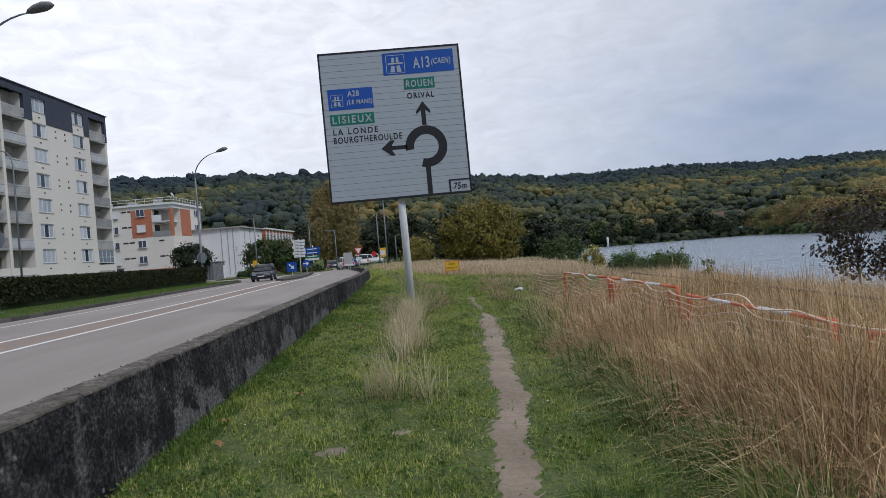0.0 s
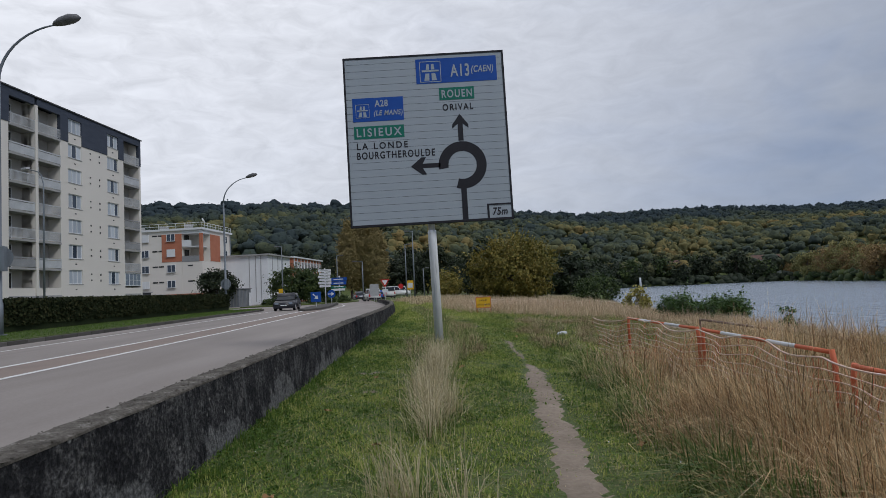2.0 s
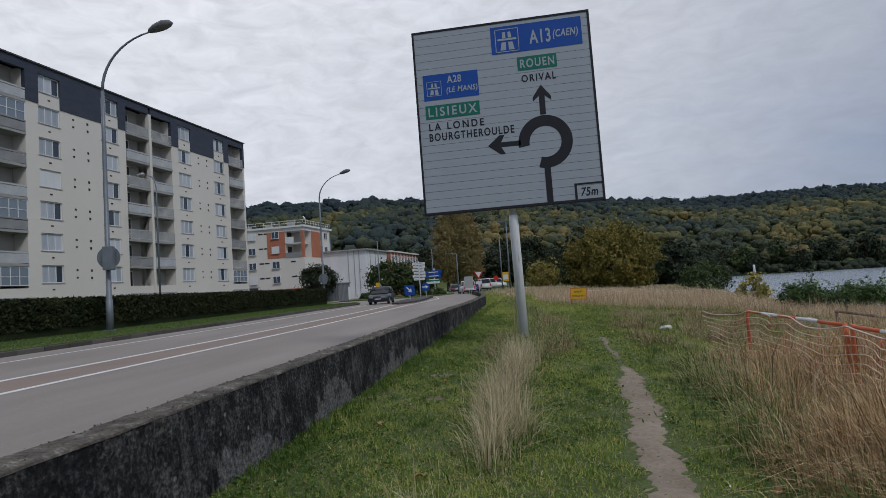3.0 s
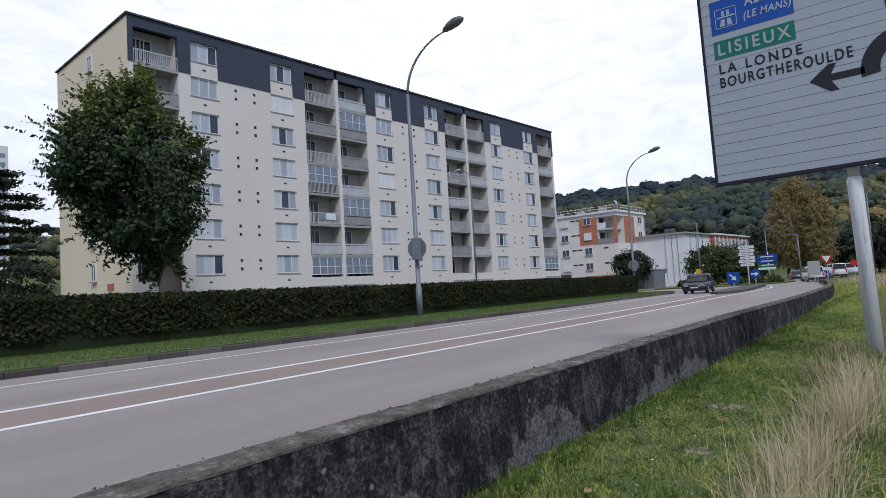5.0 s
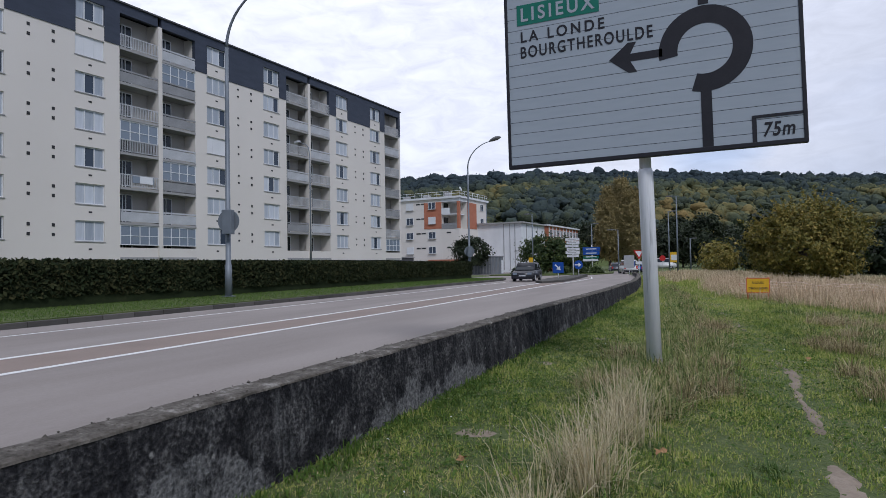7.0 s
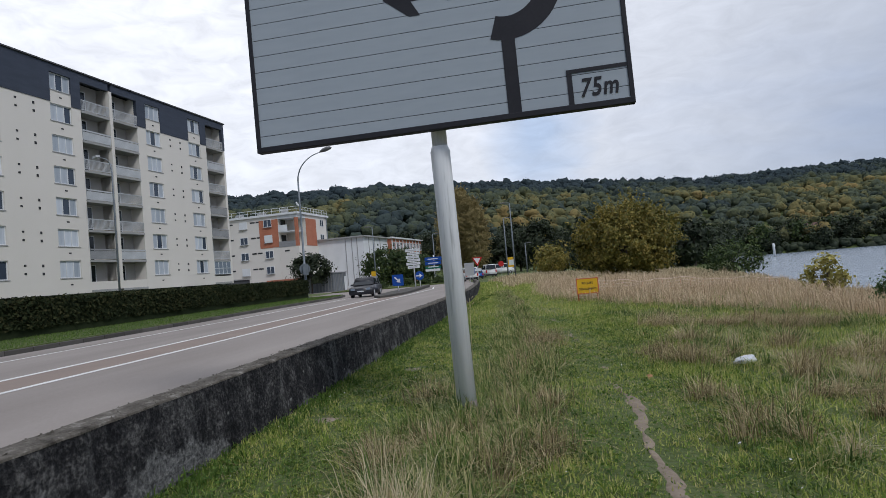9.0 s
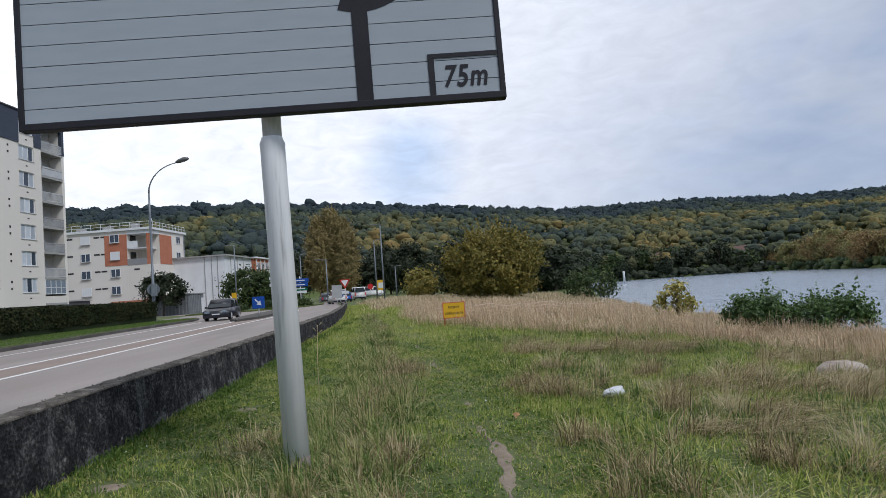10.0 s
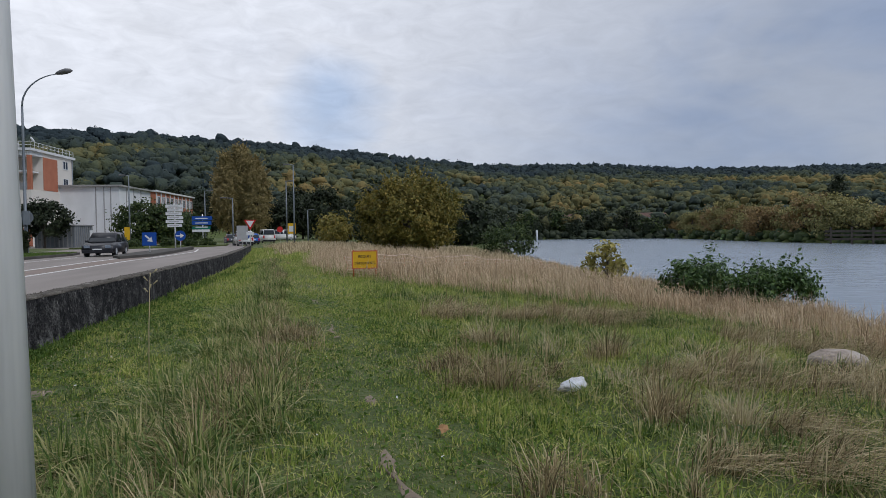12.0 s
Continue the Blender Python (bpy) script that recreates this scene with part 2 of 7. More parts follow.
def wall_material():
    """Blackened concrete: dark crust with grey mottling, lime bloom toward the foot, round lichen spots, thin pale runs."""
    m = bpy.data.materials.new("blackened_concrete_wall")
    m.use_nodes = True
    n, l = m.node_tree.nodes, m.node_tree.links
    b = n["Principled BSDF"]
    b.inputs["Roughness"].default_value, b.inputs["Specular IOR Level"].default_value = 0.95, 0.1
    tc = n.new("ShaderNodeTexCoord")

    def noisy(scale, detail, stretch=(1, 1, 1), rough=0.6):
        mp, t = n.new("ShaderNodeMapping"), n.new("ShaderNodeTexNoise")
        mp.inputs["Scale"].default_value = stretch
        t.inputs["Scale"].default_value, t.inputs["Detail"].default_value, t.inputs["Roughness"].default_value = scale, detail, rough
        l.new(tc.outputs["Object"], mp.inputs["Vector"])
        l.new(mp.outputs[0], t.inputs["Vector"])
        return t.outputs["Fac"]

    def ramp(src, stops):
        r = n.new("ShaderNodeValToRGB")
        e = r.color_ramp.elements
        e[0].position, e[0].color = stops[0][0], (*stops[0][1], 1)
        e[1].position, e[1].color = stops[-1][0], (*stops[-1][1], 1)
        for p, c in stops[1:-1]:
            e.new(p).color = (*c, 1)
        l.new(src, r.inputs["Fac"])
        return r.outputs["Color"]

    def calc(op, a, c):
        q = n.new("ShaderNodeMath")
        q.operation = op
        for k, v in enumerate((a, c)):
            if isinstance(v, (int, float)):
                q.inputs[k].default_value = v
            else:
                l.new(v, q.inputs[k])
        return q.outputs[0]

    def blend(fac, a, c):
        q = n.new("ShaderNodeMix")
        q.data_type = "RGBA"
        l.new(fac, q.inputs["Factor"])
        l.new(a, q.inputs["A"])
        l.new(c, q.inputs["B"])
        return q.outputs["Result"]

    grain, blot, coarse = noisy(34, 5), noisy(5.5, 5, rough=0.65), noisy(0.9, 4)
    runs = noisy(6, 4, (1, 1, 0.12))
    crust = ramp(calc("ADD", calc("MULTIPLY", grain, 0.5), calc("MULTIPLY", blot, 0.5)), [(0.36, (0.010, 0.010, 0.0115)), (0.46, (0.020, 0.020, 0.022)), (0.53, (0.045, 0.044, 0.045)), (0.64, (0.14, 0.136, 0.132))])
    pale = ramp(grain, [(0.3, (0.05, 0.05, 0.05)), (0.5, (0.15, 0.15, 0.148)), (0.7, (0.28, 0.275, 0.265))])
    sep = n.new("ShaderNodeSeparateXYZ")
    l.new(tc.outputs["Object"], sep.inputs[0])
    foot = calc("SUBTRACT", calc("ADD", calc("MULTIPLY", coarse, 1.5), calc("MULTIPLY", blot, 0.75)), calc("MULTIPLY", sep.outputs["Z"], 0.95))
    lime = ramp(foot, [(0.90, (0, 0, 0)), (1.0, (0.75, 0.75, 0.75))])
    col = blend(lime, crust, pale)
    streak = ramp(runs, [(0.56, (0, 0, 0)), (0.70, (0.5, 0.5, 0.5))])
    col = blend(streak, col, pale)
    vo = n.new("ShaderNodeTexVoronoi")
    vo.inputs["Scale"].default_value = 5.0
    l.new(tc.outputs["Object"], vo.inputs["Vector"])
    dot = ramp(vo.outputs["Distance"], [(0.05, (0.7, 0.7, 0.7)), (0.11, (0, 0, 0))])
    spot = ramp(noisy(60, 3), [(0.35, (0.12, 0.12, 0.11)), (0.6, (0.38, 0.375, 0.35))])
    col = blend(dot, col, spot)
    l.new(col, b.inputs["Base Color"])
    bp = n.new("ShaderNodeBump")
    bp.inputs["Strength"].default_value, bp.inputs["Distance"].default_value = 1.0, 0.025
    l.new(calc("ADD", grain, blot), bp.inputs["Height"])
    l.new(bp.outputs[0], b.inputs["Normal"])
    return m


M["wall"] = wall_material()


def water_material():
    m = bpy.data.materials.new("river_water")
    m.use_nodes = True
    n, l = m.node_tree.nodes, m.node_tree.links
    b = n["Principled BSDF"]
    b.inputs["Base Color"].default_value, b.inputs["Roughness"].default_value = (0.27, 0.315, 0.37, 1), 0.22
    tc, mp = n.new("ShaderNodeTexCoord"), n.new("ShaderNodeMapping")
    mp.inputs["Scale"].default_value = (0.55, 1.0, 1.0)
    mp.inputs["Rotation"].default_value = (0, 0, radians(20))
    l.new(tc.outputs["Object"], mp.inputs["Vector"])
    w1, w2, add, bp = n.new("ShaderNodeTexNoise"), n.new("ShaderNodeTexNoise"), n.new("ShaderNodeMath"), n.new("ShaderNodeBump")
    w1.inputs["Scale"].default_value, w1.inputs["Detail"].default_value, w1.inputs["Distortion"].default_value = 0.9, 4.0, 0.5
    w2.inputs["Scale"].default_value, w2.inputs["Detail"].default_value = 0.12, 2.0
    l.new(mp.outputs[0], w1.inputs["Vector"])
    l.new(mp.outputs[0], w2.inputs["Vector"])
    l.new(w1.outputs["Fac"], add.inputs[0])
    l.new(w2.outputs["Fac"], add.inputs[1])
    l.new(add.outputs[0], bp.inputs["Height"])
    bp.inputs["Strength"].default_value, bp.inputs["Distance"].default_value = 0.45, 0.35
    l.new(bp.outputs[0], b.inputs["Normal"])
    return m


M["water"] = water_material()


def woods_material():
    """Mixed woodland: stands of green, olive and ochre in broad patches, each crown a shade apart; distance haze
    painted in as dark blue toward the crest.
    """
    m = bpy.data.materials.new("autumn_woods")
    m.use_nodes = True
    n, l = m.node_tree.nodes, m.node_tree.links
    b = n["Principled BSDF"]
    b.inputs["Roughness"].default_value, b.inputs["Specular IOR Level"].default_value = 0.95, 0.05
    tc = n.new("ShaderNodeTexCoord")

    def noisy(scale, detail):
        t = n.new("ShaderNodeTexNoise")
        t.inputs["Scale"].default_value, t.inputs["Detail"].default_value = scale, detail
        l.new(tc.outputs["Object"], t.inputs["Vector"])
        return t.outputs["Fac"]

    def calc(op, a, c):
        q = n.new("ShaderNodeMath")
        q.operation = op
        for k, v in enumerate((a, c)):
            if isinstance(v, (int, float)):
                q.inputs[k].default_value = v
            else:
                l.new(v, q.inputs[k])
        return q.outputs[0]

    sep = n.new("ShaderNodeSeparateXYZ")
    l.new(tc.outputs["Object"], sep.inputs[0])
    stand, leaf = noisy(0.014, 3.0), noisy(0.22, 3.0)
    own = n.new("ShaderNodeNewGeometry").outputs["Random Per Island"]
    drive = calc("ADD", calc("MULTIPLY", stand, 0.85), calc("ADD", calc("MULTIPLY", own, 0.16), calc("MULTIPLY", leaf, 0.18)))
    # height pulls the crest to dark blue-green: distance haze put into the colour
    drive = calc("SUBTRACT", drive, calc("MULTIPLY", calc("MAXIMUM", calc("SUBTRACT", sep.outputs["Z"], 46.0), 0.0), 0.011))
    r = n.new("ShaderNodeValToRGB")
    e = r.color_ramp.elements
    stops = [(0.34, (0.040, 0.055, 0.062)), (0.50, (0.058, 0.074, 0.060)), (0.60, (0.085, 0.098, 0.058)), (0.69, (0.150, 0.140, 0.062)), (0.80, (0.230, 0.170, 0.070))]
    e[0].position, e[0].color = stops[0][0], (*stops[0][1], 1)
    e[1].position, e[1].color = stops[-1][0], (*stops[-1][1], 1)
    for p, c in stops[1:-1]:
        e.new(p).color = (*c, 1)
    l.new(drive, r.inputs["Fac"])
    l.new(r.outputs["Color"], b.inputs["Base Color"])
    bp = n.new("ShaderNodeBump")
    bp.inputs["Strength"].default_value, bp.inputs["Distance"].default_value = 0.8, 1.0
    l.new(noisy(0.6, 4.0), bp.inputs["Height"])
    l.new(bp.outputs[0], b.inputs["Normal"])
    return m


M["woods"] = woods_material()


# ---- mesh helpers ----
def mesh_of(name, bm, mat, smooth=False):
    me = bpy.data.meshes.new(name)
    bm.normal_update()
    bm.to_mesh(me)
    bm.free()
    me.materials.append(mat)
    if smooth:
        me.polygons.foreach_set("use_smooth", [True] * len(me.polygons))
    return me


def part(name, bm, mat, parent, label="", smooth=False, at=None):
    """One mesh object under a thing or a part."""
    ob = new(name, bm if isinstance(bm, bpy.types.Mesh) else mesh_of(name, bm, mat, smooth))
    ob.parent = parent
    if at is not None:
        ob.matrix_basis = at
    return tagged(ob, label)


def thing(name, label, category, m=None, group="", kind=""):
    ob = new(name)
    ob.empty_display_size = 0.2
    if m is not None:
        ob.matrix_basis = m
    return tagged(ob, label, category, group, kind)


def structure(name, bm, mat, label="", smooth=False, category=""):
    ob = new(name, bm if isinstance(bm, bpy.types.Mesh) else mesh_of(name, bm, mat, smooth))
    return tagged(ob, label, category or "structure", kind="structure")


def box(bm, x0, y0, z0, x1, y1, z1, bevel=0.0):
    made = bmesh.ops.create_cube(bm, size=1.0)
    bmesh.ops.transform(bm, matrix=Matrix.LocRotScale(((x0 + x1) / 2, (y0 + y1) / 2, (z0 + z1) / 2), None, (x1 - x0, y1 - y0, z1 - z0)), verts=made["verts"])
    if bevel:
        edges = list({e for v in made["verts"] for e in v.link_edges})
        bmesh.ops.bevel(bm, geom=edges, offset=bevel, segments=2, affect="EDGES", profile=0.6)
    return bm


def a_box(*args, **kw):
    return box(bmesh.new(), *args, **kw)


def tube(bm, points, radii, n=10, caps=True):
    """A round bar along points; one radius or one for each."""
    pts = [Vector(p) for p in points]
    rr = radii if isinstance(radii, (list, tuple)) else [radii] * len(pts)
    rings = []
    side = None
    for i, p in enumerate(pts):
        d = (pts[min(i + 1, len(pts) - 1)] - pts[max(i - 1, 0)]).normalized()
        if side is None:
            side = d.orthogonal().normalized()
        side = (side - d * side.dot(d)).normalized()
        up = d.cross(side)
        rings.append([bm.verts.new(p + (side * math.cos(2 * math.pi * k / n) + up * math.sin(2 * math.pi * k / n)) * rr[i]) for k in range(n)])
    for a, b in zip(rings, rings[1:]):
        for k in range(n):
            f = bm.faces.new((a[k], a[(k + 1) % n], b[(k + 1) % n], b[k]))
            f.smooth = True
    if caps:
        bm.faces.new(rings[0][::-1])
        bm.faces.new(rings[-1])
    return bm


def a_tube(*args, **kw):
    return tube(bmesh.new(), *args, **kw)


def slab(bm, outline, z0, z1):
    """A flat polygon of (x, y) given thickness."""
    lo, hi = [bm.verts.new((x, y, z0)) for x, y in outline], [bm.verts.new((x, y, z1)) for x, y in outline]
    bm.faces.new(hi)
    bm.faces.new(lo[::-1])
    for i in range(len(lo)):
        j = (i + 1) % len(lo)
        bm.faces.new((lo[i], lo[j], hi[j], hi[i]))
    return bm


def grid_mesh(name, verts, faces, mat, smooth=False):
    """A mesh from numpy arrays of vertices and of triangles or quads."""
    me = bpy.data.meshes.new(name)
    k = faces.shape[1]
    me.vertices.add(len(verts))
    me.vertices.foreach_set("co", np.asarray(verts, np.float32).ravel())
    me.loops.add(faces.size)
    me.loops.foreach_set("vertex_index", faces.astype(np.int32).ravel())
    me.polygons.add(len(faces))
    me.polygons.foreach_set("loop_start", np.arange(0, faces.size, k, dtype=np.int32))
    me.polygons.foreach_set("use_smooth", np.full(len(faces), smooth))
    me.update(calc_edges=True)
    me.materials.append(mat)
    return me


# ---- the lie of the land ----
def smooth_step(v, a, b):
    s = np.clip((v - a) / (b - a), 0, 1)
    return s * s * (3 - 2 * s)


def along(y):
    """Height of the verge beside the road."""
    return np.interp(y, [-60, 0, 25, 35, 50, 80, 200], [-0.5, 0.0, 0.26, 0.28, 0.2, 0.0, 0.0])


def road_z(y):
    return np.interp(y, [-60, 0, 45, 80, 200], [0.2, 0.22, 0.24, 0.05, 0.03])


def wall_x(y):
    return np.interp(y, [-60, 26, 36, 45, 65, 78, 100], [-1.75, -1.75, -2.1, -2.85, -5.0, -6.8, -10.5])


def kerb_x(y):
    return np.interp(y, [-60, 24, 36, 48, 58, 63], [-14.3, -14.15, -14.2, -14.6, -15.3, -16.6])


def hill(x, y):
    """Wooded plateau beyond the town and the river."""
    r, az = np.hypot(x, y - 8), np.degrees(np.arctan2(x, y - 8))
    crest = np.interp(az, [-120, -70, -25, -16, -10, -4, 6, 14, 24, 32, 39, 46, 70, 120], [6, 7, 8.25, 8.6, 8.3, 8.0, 7.0, 6.15, 5.9, 5.2, 4.95, 4.7, 4.3, 4])
    far = 78 / np.tan(np.radians(crest))
    near = np.interp(az, [-120, -30, 0, 15, 25, 120], [250, 240, 285, 340, 400, 430])
    rise = np.clip((r - near) / (far - near), 0, 1.35)
    return 69 * np.where(rise < 1, rise ** 0.85, 1 + 0.08 * (rise - 1)) * (np.abs(az) < 125)


# far waterline: distance by bearing
SHORE_AZ, SHORE_R = np.array([0, 15, 22, 28, 30.5, 34, 38, 45, 60, 90]), np.array([262, 270, 275, 278, 275, 226, 192, 172, 165, 165])


def bank_x(y):
    """Edge of the near bank of the river."""
    return np.interp(y, [-60, 20, 40, 70, 120, 260], [12.0, 11.6, 12.6, 18.5, 32, 68])


def ground(x, y):
    x, y = np.asarray(x, float), np.asarray(y, float)
    z = along(y) - 0.05 * np.clip(x - 1.5, 0, 8) - 0.05 * np.clip(x - 6.5, 0, 8)
    z = z + 0.03 * np.sin(x * 1.3 + y * 0.5) * np.sin(y * 0.7 - x * 0.4) * np.clip((x + 1.2) / 2, 0, 1)
    # the town side lies under the road, and rises gently to the flats
    town = np.clip((wall_x(y) - 0.2 - x) / 0.1, 0, 1)
    flat = road_z(y) - 0.10 + 0.8 * smooth_step(-x, 21, 36) * smooth_step(-y, -100, -70)
    z = z * (1 - town) + flat * town
    edge = bank_x(y)
    river = smooth_step(x, edge - 1.0, edge + 4) * (1 - smooth_step(np.hypot(x, y - 8), np.interp(np.degrees(np.arctan2(x, y - 8)), SHORE_AZ, SHORE_R), np.interp(np.degrees(np.arctan2(x, y - 8)), SHORE_AZ, SHORE_R + 6)))
    z = z - 5.5 * river
    return z + hill(x, y)


def zg(x, y):
    return float(ground(x, y))


def spaced(stops):
    return np.concatenate([np.arange(a, b, s) for a, b, s in stops])


gx = spaced([(-1500, -300, 60), (-300, -60, 8), (-60, -20, 2), (-20, -3, 0.5), (-3, 15, 0.25), (15, 60, 1.5), (60, 400, 8), (400, 1801, 50)])
gy = spaced([(-400, -60, 40), (-60, -4, 4), (-4, 40, 0.3), (40, 110, 1.2), (110, 300, 5), (300, 1701, 35)])
X, Y = np.meshgrid(gx, gy)
gverts = np.stack([X, Y, ground(X, Y)], -1).reshape(-1, 3)
nx = len(gx)
i0 = (np.arange(len(gy) - 1)[:, None] * nx + np.arange(nx - 1)[None, :]).ravel()
structure("ground", grid_mesh("ground", gverts, np.stack([i0, i0 + 1, i0 + nx + 1, i0 + nx], 1), M["soil"], True), None, "rough riverside grassland, town ground and hills in one sheet")
wbm = bmesh.new()
wbm.faces.new([wbm.verts.new(p) for p in ((8, -300, -2.5), (900, -300, -2.5), (900, 420, -2.5), (8, 420, -2.5))])
structure("water", wbm, M["water"], "wide grey river with small wind ripples", category="water")


def ribbon(name, left, right, z, ys, mat, thick, label, cat):
    """A strip of surfacing between two lines, with thickness."""
    bm = bmesh.new()
    rows = []
    for y in ys:
        a, b, h = float(left(y)), float(right(y)), float(z(y))
        rows.append([bm.verts.new(p) for p in ((a, y, h - thick), (a, y, h), (b, y, h), (b, y, h - thick))])
    for p, q in zip(rows, rows[1:]):
        for k in range(3):
            bm.faces.new((p[k], p[k + 1], q[k + 1], q[k]))
    return structure(name, bm, mat, label, category=cat)


ROAD_YS = list(np.arange(-60, 101, 2.0))
ribbon("road", kerb_x, lambda y: wall_x(y) - 0.2, road_z, [y for y in ROAD_YS if y <= 62], M["asphalt"], 0.09, "worn pale grey asphalt two-lane road", "road")
ribbon("road_junction", lambda y: np.interp(y, [62, 63, 66, 90, 100], [-16, -24, -60, -60, -60]), lambda y: wall_x(y) - 0.2, road_z, [62, 63, 66, 70, 74, 78, 82, 86, 90, 96, 104, 112, 118], M["asphalt"], 0.09, "pale asphalt of the side street and roundabout approach", "road")
LINE_R = lambda y: np.interp(y, [-60, 26, 36, 52, 64, 75], [-7.55, -7.55, -7.85, -8.4, -9.0, -11.0])
LINE_L = lambda y: np.interp(y, [-60, 13, 23, 36, 48, 52], [-9.15, -9.1, -9.0, -9.3, -9.8, -10.3])
for nm, line, end in (("lane_line_1", LINE_R, 75), ("lane_line_2", LINE_L, 52)):
    ribbon(nm, lambda y, f=line: f(y) - 0.07, lambda y, f=line: f(y) + 0.07, lambda y: road_z(y) + 0.008, [y for y in ROAD_YS if y <= end], M["paint"], 0.006, "white painted lane line", "road marking")
ribbon("median_strip", lambda y: LINE_L(y) + 0.1, lambda y: LINE_R(y) - 0.1, lambda y: road_z(y) + 0.005, [y for y in ROAD_YS if y <= 52], M["strip"], 0.004, "faded ochre strip between the lane lines", "road marking")
ribbon("edge_line", lambda y: kerb_x(y) + 1.58, lambda y: kerb_x(y) + 1.66, lambda y: road_z(y) + 0.008, [y for y in ROAD_YS if y <= 60], M["paint"], 0.006, "worn white edge line", "road marking")
HEDGE_X = lambda y: np.interp(y, [-60, 20, 40, 62], [-19.3, -19.0, -18.8, -19.5])
ribbon("pavement", HEDGE_X, lambda y: kerb_x(y) - 0.18, lambda y: road_z(y) + 0.17, [y for y in ROAD_YS if y <= 62], M["soil"], 0.2, "grass verge behind the kerb", "verge")

# retaining wall between the road and the grass
wb = bmesh.new()
cb = bmesh.new()
prev = None
for y in np.arange(-14, 80.5, 0.12):
    x, zb = float(wall_x(y)), float(along(y)) - 0.25
    zt = float(np.interp(y, [-14, 5, 12, 18, 26, 45, 78], [0.72, 0.76, 0.77, 0.80, 0.79, 0.73, 0.43]))
    wob = 0.018 * noise.noise((y * 1.7, 3, 0)) + 0.022 * noise.noise((y * 5.3, 9, 0))
    a = [wb.verts.new(p) for p in ((x + 0.05, y, zb), (x + 0.03 + wob, y, zb + 0.5), (x + wob, y, zt - 0.014), (x - 0.24, y, zt - 0.014), (x - 0.24, y, zb))]
    c = [cb.verts.new(p) for p in ((x + 0.006 + wob * 1.2, y, zt - 0.024), (x + 0.002 + wob * 1.2, y, zt - 0.010), (x - 0.02, y, zt + wob * 0.6), (x - 0.22, y, zt - wob * 0.5), (x - 0.255, y, zt - 0.06))]
    if prev:
        for old, cur in zip(prev, (a, c)):
            for k in range(4):
                old_bm = wb if cur is a else cb
                old_bm.faces.new((old[k], cur[k], cur[k + 1], old[k + 1]))
    prev = (a, c)
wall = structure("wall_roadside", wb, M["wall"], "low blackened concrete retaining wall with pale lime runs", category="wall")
part("coping", cb, M["coping"], wall, "crumbling lichened top")


# crumbled grit on the wall top
rg = np.random.default_rng(11)
n = 2600
ty = rg.uniform(-4, 34, n)
tx = wall_x(ty) - rg.uniform(0.0, 0.25, n)
tz = np.interp(ty, [-14, 5, 12, 18, 26, 45, 78], [0.72, 0.76, 0.77, 0.80, 0.79, 0.73, 0.43])
sz = rg.uniform(0.003, 0.010, n) * (1 + (rg.random(n) < 0.06))
oct_v = np.array([(1, 0, 0), (-1, 0, 0), (0, 1, 0), (0, -1, 0), (0, 0, 0.7), (0, 0, -0.7)], float)
oct_f = np.array([(0, 2, 4), (2, 1, 4), (1, 3, 4), (3, 0, 4), (2, 0, 5), (1, 2, 5), (3, 1, 5), (0, 3, 5)])
gv = (np.stack([tx, ty, tz], 1)[:, None] + oct_v[None] * sz[:, None, None] * rg.uniform(0.6, 1.5, (n, 6, 1))).reshape(-1, 3)
grit = part("grit", grid_mesh("grit", gv, (oct_f[None] + (np.arange(n) * 6)[:, None, None]).reshape(-1, 3), M["coping"]), None, wall)
tagged(grit, kind="stuff")

# ---- direction sign ----
M["grime"] = material("dirt_splash", [(0.10, 0.08, 0.065), (0.22, 0.19, 0.165), (0.36, 0.34, 0.32)], 6, 30, bump=0.2)
SIGN_W, SIGN_H, SIGN_Z = 3.53, 3.745, 2.855


def letters(me, mat, parent, at, name="letter"):
    """Splits a flat text mesh into its letters, each a part of its own."""
    bm = bmesh.new()
    bm.from_mesh(me)
    left = set(bm.verts)
    made = []
    while left:
        stack = [left.pop()]
        got = set(stack)
        while stack:
            v = stack.pop()
            for e in v.link_edges:
                o = e.other_vert(v)
                if o not in got:
                    got.add(o)
                    stack.append(o)
        left -= got
        faces = {f for v in got for f in v.link_faces}
        order = {v: i for i, v in enumerate(sorted(got, key=lambda v: v.index))}
        one = bpy.data.meshes.new(name)
        one.from_pydata([v.co[:] for v in order], [], [[order[v] for v in f.verts] for f in sorted(faces, key=lambda f: f.index)])
        one.materials.append(mat)
        made.append((min(v.co.x for v in got), one))
    bm.free()
    bpy.data.meshes.remove(me)
    for _, one in sorted(made, key=lambda q: q[0]):
        part(name, one, mat, parent, at=at)


